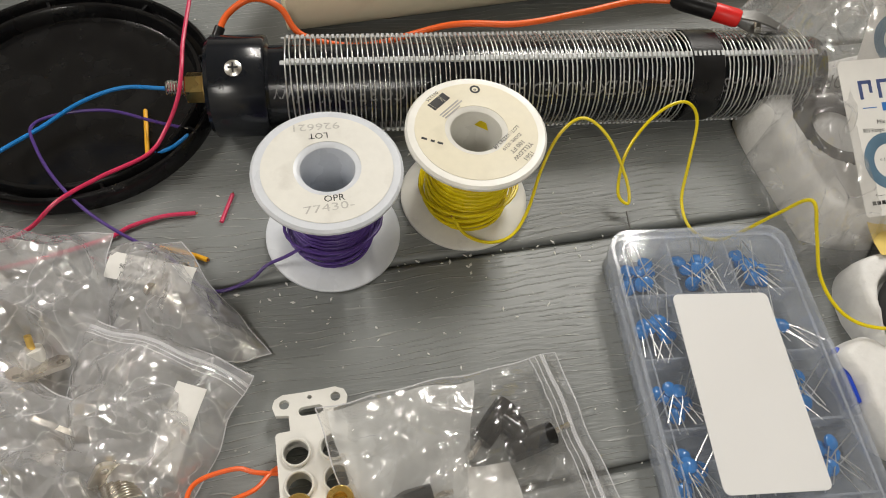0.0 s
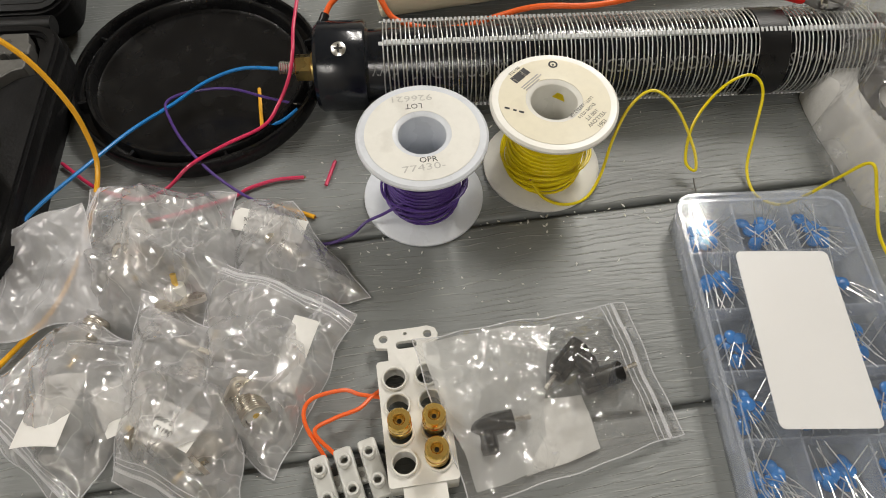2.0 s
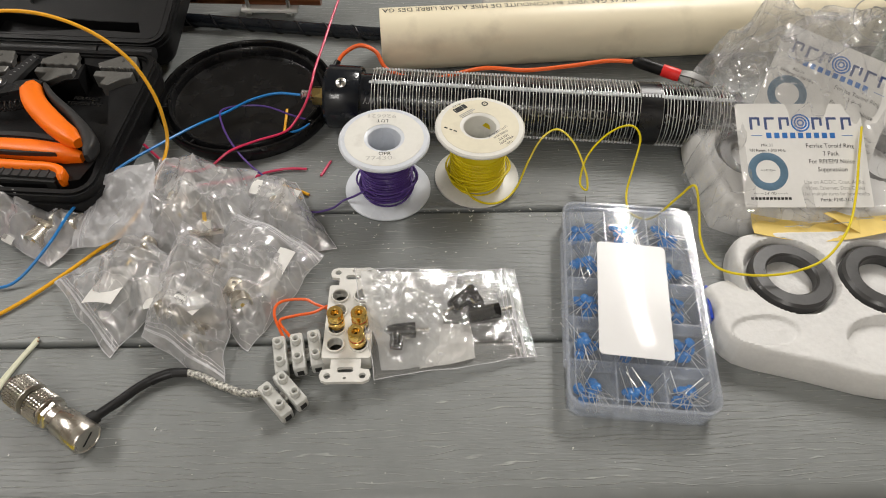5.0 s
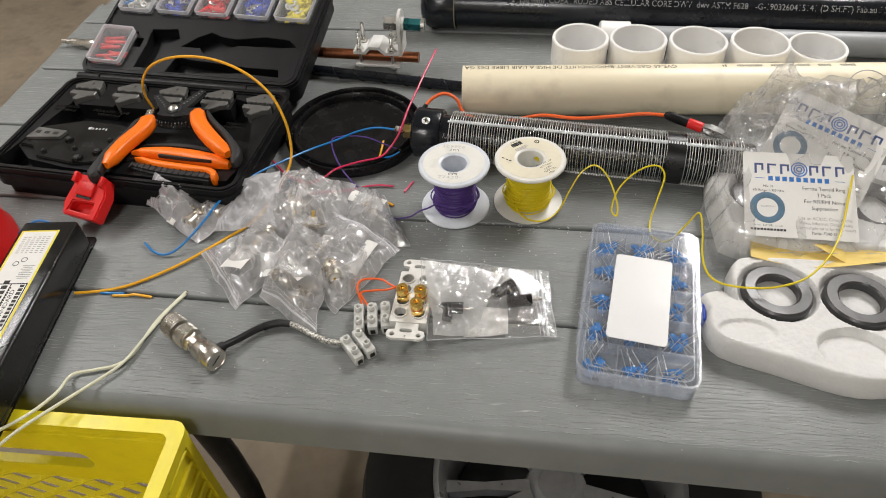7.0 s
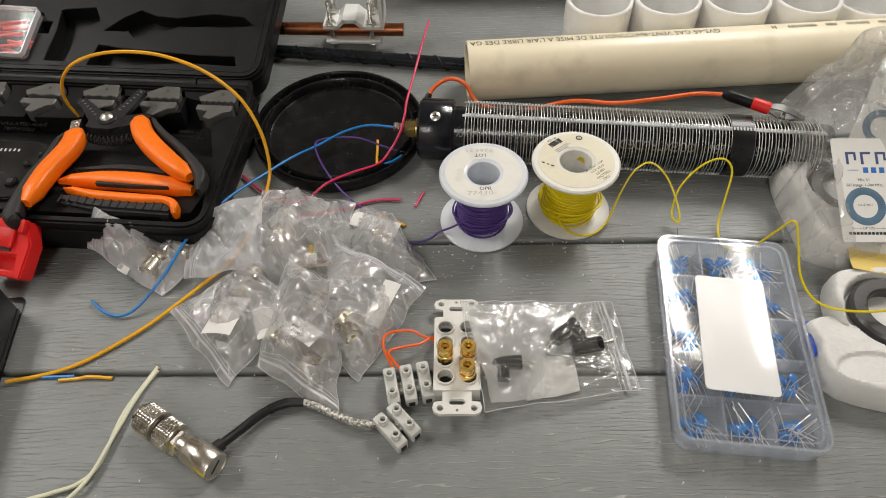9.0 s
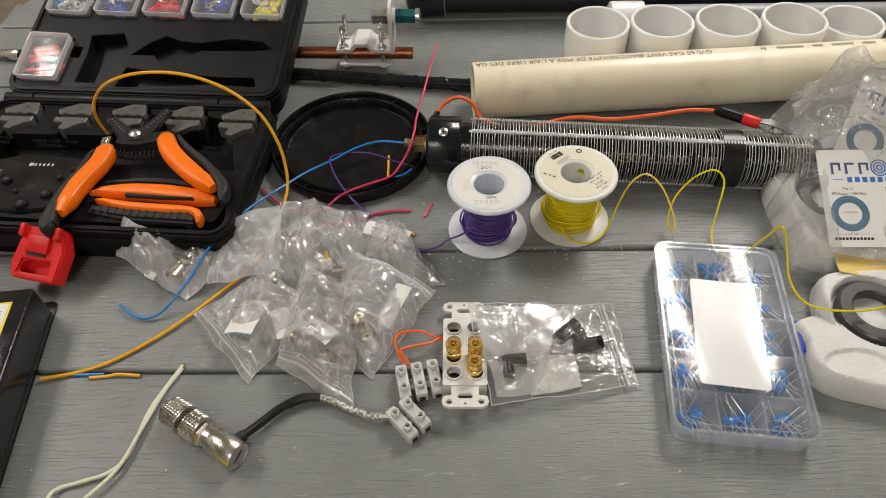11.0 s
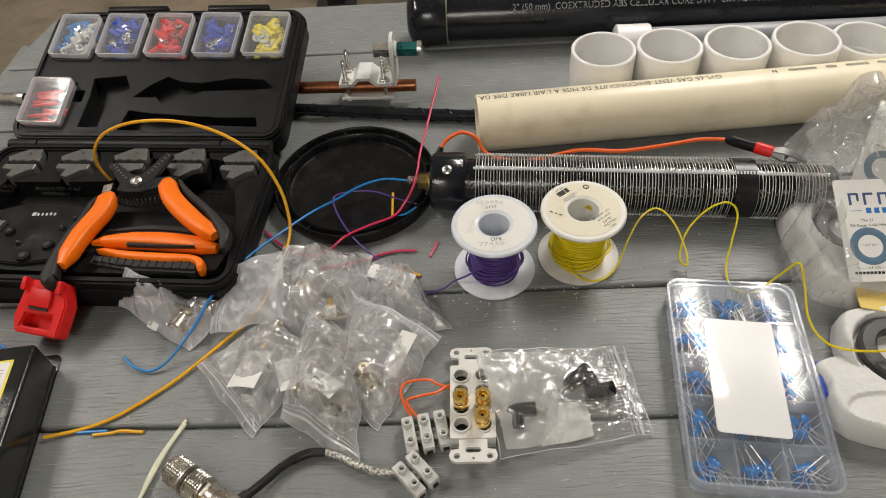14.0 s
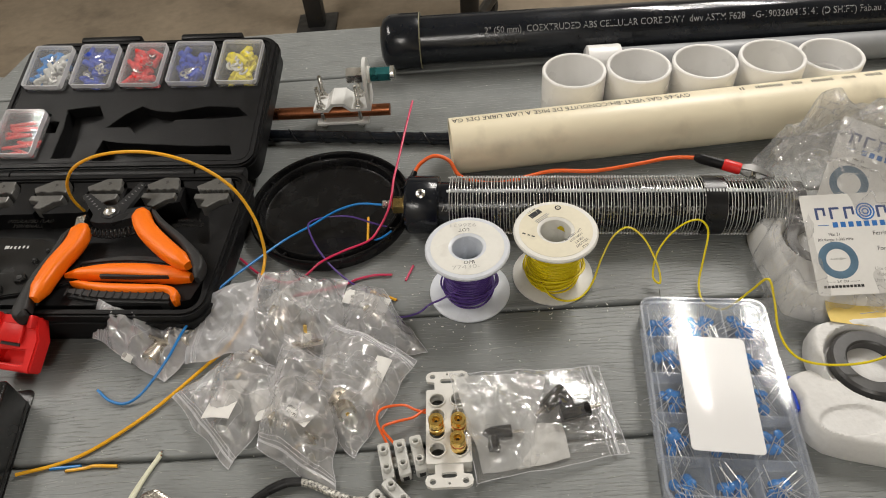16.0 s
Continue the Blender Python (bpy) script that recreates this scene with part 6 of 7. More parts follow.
def poly_bag(label, corners, puff, seed, zip_side=None, rough=1.0, film=None, under=True, n=96, seal=(7, 8, 11, 14), ragged=0.003):
    """A clear bag: two films and, along one side, the ribbed press seal."""
    film = film or FILM
    o = Vector(corners[0])
    t = thing("poly_bag", label, "plastic bag", Matrix.Translation((o.x, o.y, 0)), "clear plastic bags")
    back = Matrix.Translation((-o.x, -o.y, 0))
    bm, grid = film_sheet(corners, puff, seed, rough, n, flat_side=zip_side, ragged=ragged)
    lines = []
    if zip_side is not None:
        for k in seal:
            row = [grid[i][k] for i in range(n + 1)] if zip_side == 0 else [grid[i][n - k] for i in range(n + 1)] if zip_side == 2 else [grid[n - k][j] for j in range(n + 1)] if zip_side == 1 else [grid[k][j] for j in range(n + 1)]
            lines.append([v.co + Vector((-o.x, -o.y, 0.0004)) for v in row])
    shift = Vector((-o.x, -o.y, 0.0002))
    seams = [[grid[i][0].co + shift for i in range(n + 1)], [grid[i][n].co + shift for i in range(n + 1)], [grid[0][j].co + shift for j in range(n + 1)], [grid[n][j].co + shift for j in range(n + 1)]]
    bmesh.ops.transform(bm, matrix=back, verts=bm.verts)
    part("upper_film", bm, film, t, sharp=17)
    for ln in seams:
        part("side_seam", sweep(ln, 0.00035, 5), FILM_HAZY, t)
    if under:
        bm, _ = film_sheet(corners, puff, seed, rough, 20, True, ragged)
        bmesh.ops.transform(bm, matrix=back, verts=bm.verts)
        part("lower_film", bm, film, t, sharp=180)
    for k, ln in enumerate(lines):
        part("press_seal", sweep(ln, 0.0006 if k < 2 else 0.00028, 5), FILM_HAZY, t, "milky ribbed press seal")
    return t


poly_bag("small clear press-seal bag with a metal connector inside", [(-0.361, 0.131, 0.043), (-0.375, 0.114, 0.012), (-0.303, 0.07, 0.0), (-0.274, 0.108, 0.012)], 0.014, 1, zip_side=0, film=FILM_MILK, n=110)
poly_bag("flat clear press-seal bag flap over a blue wire", [(-0.272, 0.14, 0.034), (-0.226, 0.146, 0.042), (-0.218, 0.09, 0.014), (-0.286, 0.084, 0.008)], 0.006, 2, zip_side=3, rough=0.4, under=False, film=FILM_HAZY)
poly_bag("crumpled clear bag with metal connectors inside", [(-0.232, 0.172, 0.022), (-0.148, 0.16, 0.016), (-0.152, 0.076, 0.002), (-0.245, 0.08, 0.0)], 0.033, 3, zip_side=3, rough=1.15, n=120, under=False)
poly_bag("clear bag with a printed stock label", [(-0.154, 0.158, 0.006), (-0.116, 0.156, 0.004), (-0.076, 0.087, 0), (-0.152, 0.088, 0.004)], 0.021, 4, rough=0.95, n=110, under=False)
poly_bag("clear press-seal bag with a connector and paper slip", [(-0.16, 0.116, 0.018), (-0.083, 0.076, 0.008), (-0.131, -0.008, 0), (-0.172, 0.036, 0.006)], 0.026, 5, zip_side=0, rough=1.15, n=120, under=False)
poly_bag("clear press-seal bag with a printed white label", [(-0.291, 0.054, 0.004), (-0.232, 0.094, 0.012), (-0.18, 0.06, 0.012), (-0.232, -0.012, 0.0)], 0.024, 6, zip_side=3, n=120, under=False)
poly_bag("crumpled clear bag with a connector and stock label", [(-0.198, 0.098, 0.022), (-0.152, 0.066, 0.02), (-0.145, -0.036, 0.0), (-0.212, 0.002, 0.006)], 0.03, 7, zip_side=2, rough=1.2, n=120, under=False)


def connector(m, group="connectors in bags"):
    """A panel socket: square flange with four holes, threaded barrel, white core with a gold pin."""
    t = thing("coax_socket", "nickel panel socket with a square flange", "coax socket", m, group)
    part("flange", slab([rounded(0.0255, 0.0255, 0.003), circle(0.0018, 0.009, 0.009, 10), circle(0.0018, -0.009, 0.009, 10), circle(0.0018, 0.009, -0.009, 10), circle(0.0018, -0.009, -0.009, 10)], 0, 0.0022), NICKEL, t)
    prof = [(0.0058, 0.0022), (0.0078, 0.0022)]
    for k in range(9):
        prof += [(0.0078, 0.003 + 0.0014 * k), (0.0073, 0.0037 + 0.0014 * k)]
    part("threaded_barrel", lathe(prof + [(0.0076, 0.016), (0.0058, 0.016)], 28, closed=True), NICKEL, t)
    part("insulator", lathe([(0, -0.006), (0.0045, -0.006), (0.0052, 0), (0.0052, 0.0145), (0, 0.0145)], 20), WHITE, t)
    part("contact", cyl(0.0016, -0.013, 0.015, 12), GOLD, t, "gold solder pin")
    return t


first = connector(pose(-0.1785, 0.0945, 0.0205, 150, 14, 20))
for x, y, z, rx, ry, rz in ((-0.191, 0.02, 0.0165, 80, 20, 60), (-0.164, 0.06, 0.0165, 95, 0, -30), (-0.143, 0.034, 0.0155, 70, 40, 10), (-0.23, 0.074, 0.013, 100, 10, 160), (-0.31, 0.101, 0.0145, 88, 12, -20),
                            (-0.169, 0.004, 0.0135, 90, 5, 130), (-0.205, 0.12, 0.016, 60, 30, 0), (-0.296, 0.11, 0.016, 84, 0, 70), (-0.122, 0.125, 0.0135, 86, 15, 40)):
    copy_thing(first, pose(x, y, z, rx, ry, rz))


def slip(name, label, w, h, m, lines=(), size=0.004, curl=0.0015, extra=()):
    """A small printed paper, slightly curled."""
    t = thing(name, label, "label", m, "paper labels")
    bm = bmesh.new()
    bmesh.ops.create_grid(bm, x_segments=8, y_segments=4, size=0.5)
    for v in bm.verts:
        v.co = (v.co.x * w, v.co.y * h, 0)
    bmesh.ops.solidify(bm, geom=list(bm.faces), thickness=0.0001)
    for v in bm.verts:
        v.co.z -= curl * ((2 * v.co.x / w) ** 2 + 0.6 * (2 * v.co.y / h) ** 2)
    part("paper", bm, PAPER, t)
    for words, x, y in lines:
        lettering("print", words, size, INK, t, pose(x, y, 0.00015))
    if extra:
        part("print_bars", bars(extra, m=pose(0, 0, 0.00015)), INK_GREY, t)
    return t


slip("stock_label", "white stock label with black print in a bag", 0.046, 0.0135, pose(-0.1285, 0.131, 0.0245, -18, 6, 155), (("1036112", 0.008, 0.0038), ("P 09-12-0406", 0.006, -0.0002), ("B", 0.004, -0.0042)), 0.0034, extra=((-0.013, 0.0, 0.009, 0.0008), (-0.013, 0.003, 0.007, 0.0008), (-0.012, -0.003, 0.008, 0.0008)))
slip("stock_label", "white stock label with black print in a bag", 0.027, 0.018, pose(-0.173, 0.018, 0.035, 16, -4, 148), (("1036112", 0.0, 0.005), ("P 09-12-0406", 0.0, 0.0005), ("B", 0.004, -0.004)), 0.0035)
slip("stock_label", "white label with faint print in a bag", 0.024, 0.041, pose(-0.237, 0.038, 0.026, 14, 8, 172), extra=((0.002, -0.008, 0.012, 0.0008), (0.001, -0.0105, 0.014, 0.0008), (0.002, -0.013, 0.01, 0.0008), (0.003, 0.004, 0.008, 0.0007)))
slip("paper_slip", "folded white paper slip in a bag", 0.016, 0.039, pose(-0.118, 0.051, 0.0215, 18, -14, -31))
slip("paper_slip", "white paper slip in a bag", 0.024, 0.018, pose(-0.206, 0.135, 0.026, 15, -12, 30))
slip("paper_slip", "white paper slip in a bag", 0.024, 0.026, pose(-0.204, 0.037, 0.0185, 16, 8, 20))
slip("paper_slip", "small white label on a clear bag", 0.012, 0.008, pose(-0.338, 0.092, 0.0145, 24, 0, -30), extra=((-0.002, 0, 0.004, 0.004),))


def plug_bag():
    """A flat bag with three black right-angle plugs."""
    cs = [(-0.056, 0.045, 0.03), (0.067, 0.061, 0.003), (0.0775, -0.0155, 0.0015), (-0.038, -0.038, 0.012)]
    t = poly_bag("clear press-seal bag of black plugs on the wall plate", cs, 0.011, 9, zip_side=1, rough=0.55, n=110, film=FILM_CARD, ragged=0.0012)
    back = Matrix.Translation((-cs[0][0], -cs[0][1], 0))
    bm, _ = film_sheet([(-0.052, 0.0445, 0.0285), (0.021, 0.0545, 0.0045), (0.002, -0.024, 0.001), (-0.034, -0.03, 0.01)], 0.001, 10, 0.2, 40, ragged=0.002)
    part("milky_sleeve", bm, FILM_SLEEVE, t, "milky inner sleeve", sharp=34, m=back)
    bm, _ = film_sheet([(0.003, 0.015, 0.001), (0.03, 0.012, 0.001), (0.034, -0.017, 0.001), (-0.007, -0.0245, 0.001)], 0.0, 8, 0.22, 40, ragged=0.001)
    part("paper_slip", bm, PAPER, t, "crumpled white slip in the bag", sharp=34, m=back)
    for m in (pose(-0.019, 0.0015, 0.0125, 0, 0, 4) @ pose(0, 0, 0, 180, 0, 0), pose(0.024, 0.0285, 0.0105, 0, 0, 222), pose(0.044, 0.0185, 0.0095, 0, 0, 12)):
        p = thing("angle_plug", "black right-angle phono plug with a gold tip", "plug", m, "black plugs in the bag")
        part("shell", sweep([(-0.014, 0, 0), (0.009, 0, 0)], 0.0058, 16), BLACK_PAINT, p)
        part("elbow", sweep([(-0.006, 0, 0), (-0.006, 0.012, 0.001)], 0.0052, 16), BLACK_PAINT, p)
        part("ring", sweep([(-0.006, 0.012, 0.001), (-0.006, 0.0145, 0.001)], 0.0044, 12), RUBBER, p)
        part("pin", sweep([(0.009, 0, 0), (0.0185, 0.0005, 0)], 0.0014, 8), NICKEL, p)


plug_bag()


def ring_bag():
    """Clear bag with packing foam, ferrite rings and two printed cards."""
    f = thing("foam_block", "white packing foam block inside a clear bag", "foam block", pose(0.333, 0.166, 0))
    edge = [(-0.098, -0.06), (-0.102, 0.02), (-0.085, 0.045), (0.0, 0.06), (0.1, 0.055), (0.112, 0.0), (0.105, -0.045), (0.07, -0.074), (0.0, -0.078), (-0.07, -0.072)]
    sm = [(p.x, p.y) for p in spline([(x, y, 0) for x, y in edge + edge[:1]], 3)][:-1]
    part("block", pillow(sm, [(-0.05, 0.0, 0.033, 0.033, 0.013), (0.055, -0.005, 0.033, 0.033, 0.013)], 0.0335, 0.0019, 0.009, 5.0), FOAM, f)
    copy_thing(ring, pose(0.283, 0.166, 0.0168))
    copy_thing(ring, pose(0.39, 0.161, 0.0175, 16, 0, 30))
    c = Vector((0.3035, 0.1358, 0.0562))
    right = Vector((1, -0.012, 0)).normalized()
    up = Vector((0.004, 0.083, 0.0385)).normalized()
    up = (up - right * up.dot(right)).normalized()
    nrm = right.cross(up)
    m = Matrix((right, up, nrm)).transposed().to_4x4()
    m.translation = c

    def card(m, full=True):
        t = thing("product_card", "white printed card for ferrite rings", "card", m, "printed cards in the bag")
        part("paper", slab([rounded(0.103, 0.089, 0.002)], -0.0003, 0), PAPER, t)
        z = 0.00006
        xs = [-0.0365, -0.0245, -0.0125, None, 0.0145, 0.0265, 0.0385]
        rows = []
        for k, x in enumerate(xs):
            if x is None:
                continue
            rows += [(x - 0.0032, 0.027, 0.0022, 0.0108), (x + 0.001, 0.0314, 0.0062, 0.002)]
            if k % 2 == 0:
                rows.append((x + 0.0032, 0.0285, 0.002, 0.007))
        for bar in rows:
            part("brand_shape", bars([bar], m=pose(0, 0, z)), INK_NAVY, t)
        for r in (0.0078, 0.0054, 0.003):
            part("brand_ring", lathe([(r - 0.0013, 0), (r - 0.0013, 0.0001), (r, 0.0001), (r, 0)], 28), INK_BLUE, t, m=pose(0.001, 0.0275, z))
        part("brand_bar", bars([(-0.026 + 0.0065 * k, 0.0165, 0.0042, 0.0048) for k in range(9)] + [(-0.036, 0.0165, 0.009, 0.0005), (0.038, 0.0165, 0.009, 0.0005)], m=pose(0, 0, z)), INK_BLUE, t)
        part("printed_ring", lathe([(0.0098, 0), (0.0102, 0.0001), (0.0158, 0.0001), (0.0162, 0)], 40), RING_PRINT, t, m=pose(-0.03, -0.0145, z))
        L = lambda s, x, y, size, k=1.0, ink=INK: lettering("print", s, size, ink, t, pose(x, y, z), squeeze=k)
        L("Mix 31", -0.0285, 0.008, 0.0036)
        L("RFI Range: 1-300 MHz", -0.0285, 0.0035, 0.0034, 0.95)
        if full:
            L('<-1.4" ID->', -0.03, -0.0135, 0.0027)
            L('<------- 2.4" OD ------->', -0.03, -0.033, 0.0028)
            part("print_bars", bars([(-0.045 + 0.003 * k, -0.0372, 0.0023, 0.0022) for k in range(11)], m=pose(0, 0, z)), INK, t)
        for s, y, size, ink in (("Ferrite Toroid Ring", 0.0075, 0.0054, INK), ("3 Pack", 0.0008, 0.0054, INK), ("For RFI/EMI Noise", -0.006, 0.0054, INK), ("Suppression", -0.0128, 0.0054, INK),
                                ("Use on AC/DC, Coax, Audio,", -0.0235, 0.0044, INK_GREY), ("Video, Ethernet, Data Cables", -0.0285, 0.0044, INK_GREY), ("Use multiple turns for best results", -0.0333, 0.0042, INK_GREY), ("Part#: F240-31-3", -0.0383, 0.0042, INK)):
            L(s, 0.0225, y, size, 0.92, ink)

    card(m)
    m2 = Matrix.Translation((0.3325, 0.186, 0.0775)) @ m.to_3x3().to_4x4() @ pose(0, 0, 0, 6, 0, -26)
    card(m2, False)
    # the bag itself: a tall crumpled film that stands over its contents
    t = thing("poly_bag", "large clear plastic bag round foam and printed cards", "plastic bag", pose(0.33, 0.17, 0))
    n = 140
    rnd = np.random.default_rng(12)
    u, v = np.meshgrid(np.linspace(0, 1, n + 1), np.linspace(0, 1, n + 1), indexing="ij")
    x, y = -0.116 + 0.232 * u, -0.086 + 0.18 * v
    rim = np.clip(14 * np.minimum(np.minimum(u, 1 - u), np.minimum(v, 1 - v)), 0, 1) ** 0.5
    body = 0.0365 + 0.46 * np.maximum(0, np.minimum(y, 0.012) + 0.072) + 0.052 * np.exp(-(((x - 0.02) / 0.07) ** 2 + ((y - 0.06) / 0.035) ** 2))
    body = body + 0.04 * np.exp(-(((x + 0.06) / 0.03) ** 2 + ((y - 0.06) / 0.03) ** 2))
    loose = np.clip(np.maximum(np.clip(y / 0.03, 0, 1), np.clip((np.abs(x + 0.024) - 0.05) / 0.02, 0, 1)), 0.12, 1)
    z = np.maximum(0.001, rim * body + 1.5 * sharp_folds(x, y, rnd, (22, 70, 130)) * loose * (0.3 + 0.7 * rim) + 0.0005)
    x = x * (1 - 0.3 * v * np.abs(2 * u - 1)) + 0.003 * np.sin(y * 110) + 0.002 * np.sin(y * 260)
    y = y + 0.003 * np.sin(x * 120 + 1) + 0.002 * np.sin(x * 270)
    bm = bmesh.new()
    grid = [[bm.verts.new((x[i, j], y[i, j], z[i, j])) for j in range(n + 1)] for i in range(n + 1)]
    for i in range(n):
        for j in range(n):
            bm.faces.new((grid[i][j], grid[i + 1][j], grid[i + 1][j + 1], grid[i][j + 1]))
    part("upper_film", bm, FILM_CLEAR, t, sharp=34)
    # the loose mouth of the bag, drawn up and out to a tip
    bm, _ = film_sheet([(-0.09, 0.06, 0.085), (0.03, 0.075, 0.115), (0.02, 0.03, 0.115), (-0.075, 0.025, 0.08)], 0.01, 14, 1.3, 40)
    part("mouth_film", bm, FILM_CLEAR, t, sharp=180)
    mark = bmesh.new()
    for k in range(3):
        sweep([(0.011 * math.cos(radians(120 * k + a)), 0.011 * math.sin(radians(120 * k + a)), 0) for a in range(10, 95, 12)], 0.0008, 4, mark)
    lathe([(0.0185, 0), (0.0185, 0.0003), (0.0195, 0.0003), (0.0195, 0)], 40, None, mark)
    part("printed_mark", mark, INK_GREY, t, "faint grey printed ring mark", m=pose(0.035, 0.052, 0.123, 30, 0, 0))


ring_bag()

t = thing("leaflet", "folded yellow printed leaflet under the bag", "leaflet", pose(0.335, 0.105, 0.0275, -3, 0, 4))
bm = bmesh.new()
bmesh.ops.create_grid(bm, x_segments=14, y_segments=6, size=0.5)
for v in bm.verts:
    x, y = v.co.x * 0.15, v.co.y * 0.045
    v.co = (x + 0.25 * y, y - 0.012 * math.cos(x * 21), 0.003 * math.sin(x * 45) + 0.002 * math.sin(y * 120))
bmesh.ops.solidify(bm, geom=list(bm.faces), thickness=0.0002)
part("sheet", bm, YELLOW_PAPER, t)
part("print_bars", bars([(-0.05 + 0.02 * k, -0.022 + 0.003 * (k % 2), 0.015, 0.0008) for k in range(6)], m=pose(0, 0, 0.0045)), INK_GREY, t)
part("folded_flap", slab([[(-0.022, -0.012), (0.004, -0.03), (0.01, -0.004)]], 0, 0.0003, m=pose(0, 0, 0.004, 8, 10, 0)), YELLOW_PAPER, t)


# ---- wires ----
wire("hookup_wire", [(0.03, 0.145, 0.016), (0.037, 0.136, 0.009), (0.05, 0.1315, 0.0055), (0.064, 0.1345, 0.0055), (0.077, 0.149, 0.007), (0.087, 0.166, 0.02), (0.098, 0.178, 0.036), (0.112, 0.182, 0.0435), (0.126, 0.172, 0.036), (0.1365, 0.154, 0.018), (0.137, 0.143, 0.009),
                     (0.1315, 0.149, 0.012), (0.137, 0.165, 0.025), (0.15, 0.177, 0.036), (0.165, 0.184, 0.043), (0.178, 0.185, 0.0435), (0.184, 0.177, 0.036), (0.178, 0.159, 0.02), (0.172, 0.142, 0.006), (0.172, 0.125, 0.002), (0.181, 0.114, 0.0035),
                     (0.19, 0.1105, 0.012), (0.199, 0.105, 0.04), (0.205, 0.099, 0.06), (0.209, 0.086, 0.047), (0.2095, 0.068, 0.034), (0.213, 0.05, 0.03), (0.223, 0.038, 0.031), (0.245, 0.032, 0.034), (0.27, 0.033, 0.037), (0.295, 0.042, 0.042), (0.318, 0.066, 0.047),
                     (0.335, 0.098, 0.05), (0.344, 0.125, 0.0575), (0.3515, 0.153, 0.07)], 0.00095, W_YELLOW, "long looping yellow hook-up wire from the spool")
wire("hookup_wire", [(-0.0405, 0.138, 0.024), (-0.051, 0.137, 0.019), (-0.062, 0.137, 0.011), (-0.073, 0.1365, 0.0052), (-0.083, 0.1305, 0.002), (-0.1, 0.127, 0.0015), (-0.113, 0.136, 0.002), (-0.123, 0.15, 0.004), (-0.145, 0.166, 0.006), (-0.164, 0.182, 0.012), (-0.179, 0.202, 0.0165),
                     (-0.19, 0.225, 0.016), (-0.193, 0.241, 0.0165), (-0.178, 0.249, 0.0155), (-0.153, 0.249, 0.0145), (-0.129, 0.239, 0.013), (-0.112, 0.232, 0.0125)], 0.00095, W_PURPLE, "purple hook-up wire running off its spool", bare=0.003)
wire("hookup_wire", [(-0.36, 0.066, 0.003), (-0.346, 0.055, 0.003), (-0.331, 0.0515, 0.003), (-0.316, 0.059, 0.008), (-0.296, 0.081, 0.022), (-0.285, 0.104, 0.03), (-0.273, 0.129, 0.032), (-0.257, 0.157, 0.03), (-0.235, 0.189, 0.024), (-0.214, 0.22, 0.0165), (-0.189, 0.239, 0.016),
                     (-0.167, 0.253, 0.019), (-0.143, 0.257, 0.0235), (-0.118, 0.2485, 0.0285)], 0.0012, W_BLUE, "long blue hook-up wire from the coil bolt")
wire("hookup_wire", [(-0.0855, 0.384, 0.055), (-0.092, 0.345, 0.052), (-0.099, 0.305, 0.046), (-0.105, 0.272, 0.041), (-0.1065, 0.252, 0.0395), (-0.111, 0.238, 0.0305), (-0.12, 0.2265, 0.0195), (-0.131, 0.2135, 0.0145), (-0.155, 0.1995, 0.0165), (-0.176, 0.1865, 0.0165), (-0.192, 0.177, 0.0085), (-0.208, 0.174, 0.004),
                     (-0.223, 0.179, 0.003), (-0.241, 0.19, 0.003), (-0.262, 0.211, 0.0025)], 0.0012, W_PINK, "crimson hook-up wire wound round the coil bolt")
wire("hookup_wire", [(-0.109, 0.178, 0.0022), (-0.126, 0.1785, 0.0022), (-0.143, 0.1745, 0.0022), (-0.156, 0.168, 0.0025), (-0.19, 0.159, 0.004), (-0.225, 0.154, 0.004)], 0.0012, W_PINK, "crimson hook-up wire end under a bag")
wire("wire_offcut", [(-0.0885, 0.1885, 0.0013), (-0.092, 0.1795, 0.0013), (-0.0955, 0.1705, 0.0013)], 0.0012, W_PINK, "short crimson wire offcut on the table")
wire("wire_offcut", [(-0.1352, 0.255, 0.0055), (-0.1345, 0.233, 0.0048), (-0.1335, 0.209, 0.0052)], 0.0013, W_AMBER, "short amber wire offcut in the lid")
wire("wire_offcut", [(-0.128, 0.215, 0.0125), (-0.119, 0.219, 0.0115), (-0.109, 0.225, 0.014)], 0.0012, W_BLUE, "short blue wire offcut in the lid")
wire("wire_offcut", [(-0.104, 0.147, 0.0016), (-0.112, 0.1515, 0.0016), (-0.128, 0.158, 0.0025)], 0.0014, W_AMBER, "amber wire end sticking out under a bag")
wire("wire_offcut", [(-0.377, -0.0035, 0.0012), (-0.365, -0.003, 0.0012), (-0.352, -0.0025, 0.0012)], 0.0013, W_BLUE, "short blue wire offcut in the table joint")
wire("wire_offcut", [(-0.363, -0.006, 0.0014), (-0.348, -0.0045, 0.0014), (-0.34, -0.0035, 0.0025), (-0.322, -0.0042, 0.0014)], 0.0013, W_AMBER, "short kinked amber wire offcut in the table joint", bare=0.002)
wire("hookup_wire", [(-0.419, 0.256, 0.036), (-0.421, 0.252, 0.06), (-0.411, 0.246, 0.087), (-0.388, 0.24, 0.111), (-0.352, 0.234, 0.126), (-0.308, 0.226, 0.13), (-0.27, 0.217, 0.121), (-0.243, 0.208, 0.102), (-0.23, 0.2, 0.078), (-0.225, 0.192, 0.052), (-0.226, 0.178, 0.028), (-0.238, 0.14, 0.01),
                     (-0.252, 0.105, 0.005), (-0.27, 0.083, 0.004), (-0.303, 0.046, 0.003), (-0.328, 0.024, 0.0025), (-0.351, 0.008, 0.0022), (-0.373, -0.001, 0.0022), (-0.402, -0.008, 0.003)], 0.0015, W_AMBER, "long amber wire arching out of the tool case")
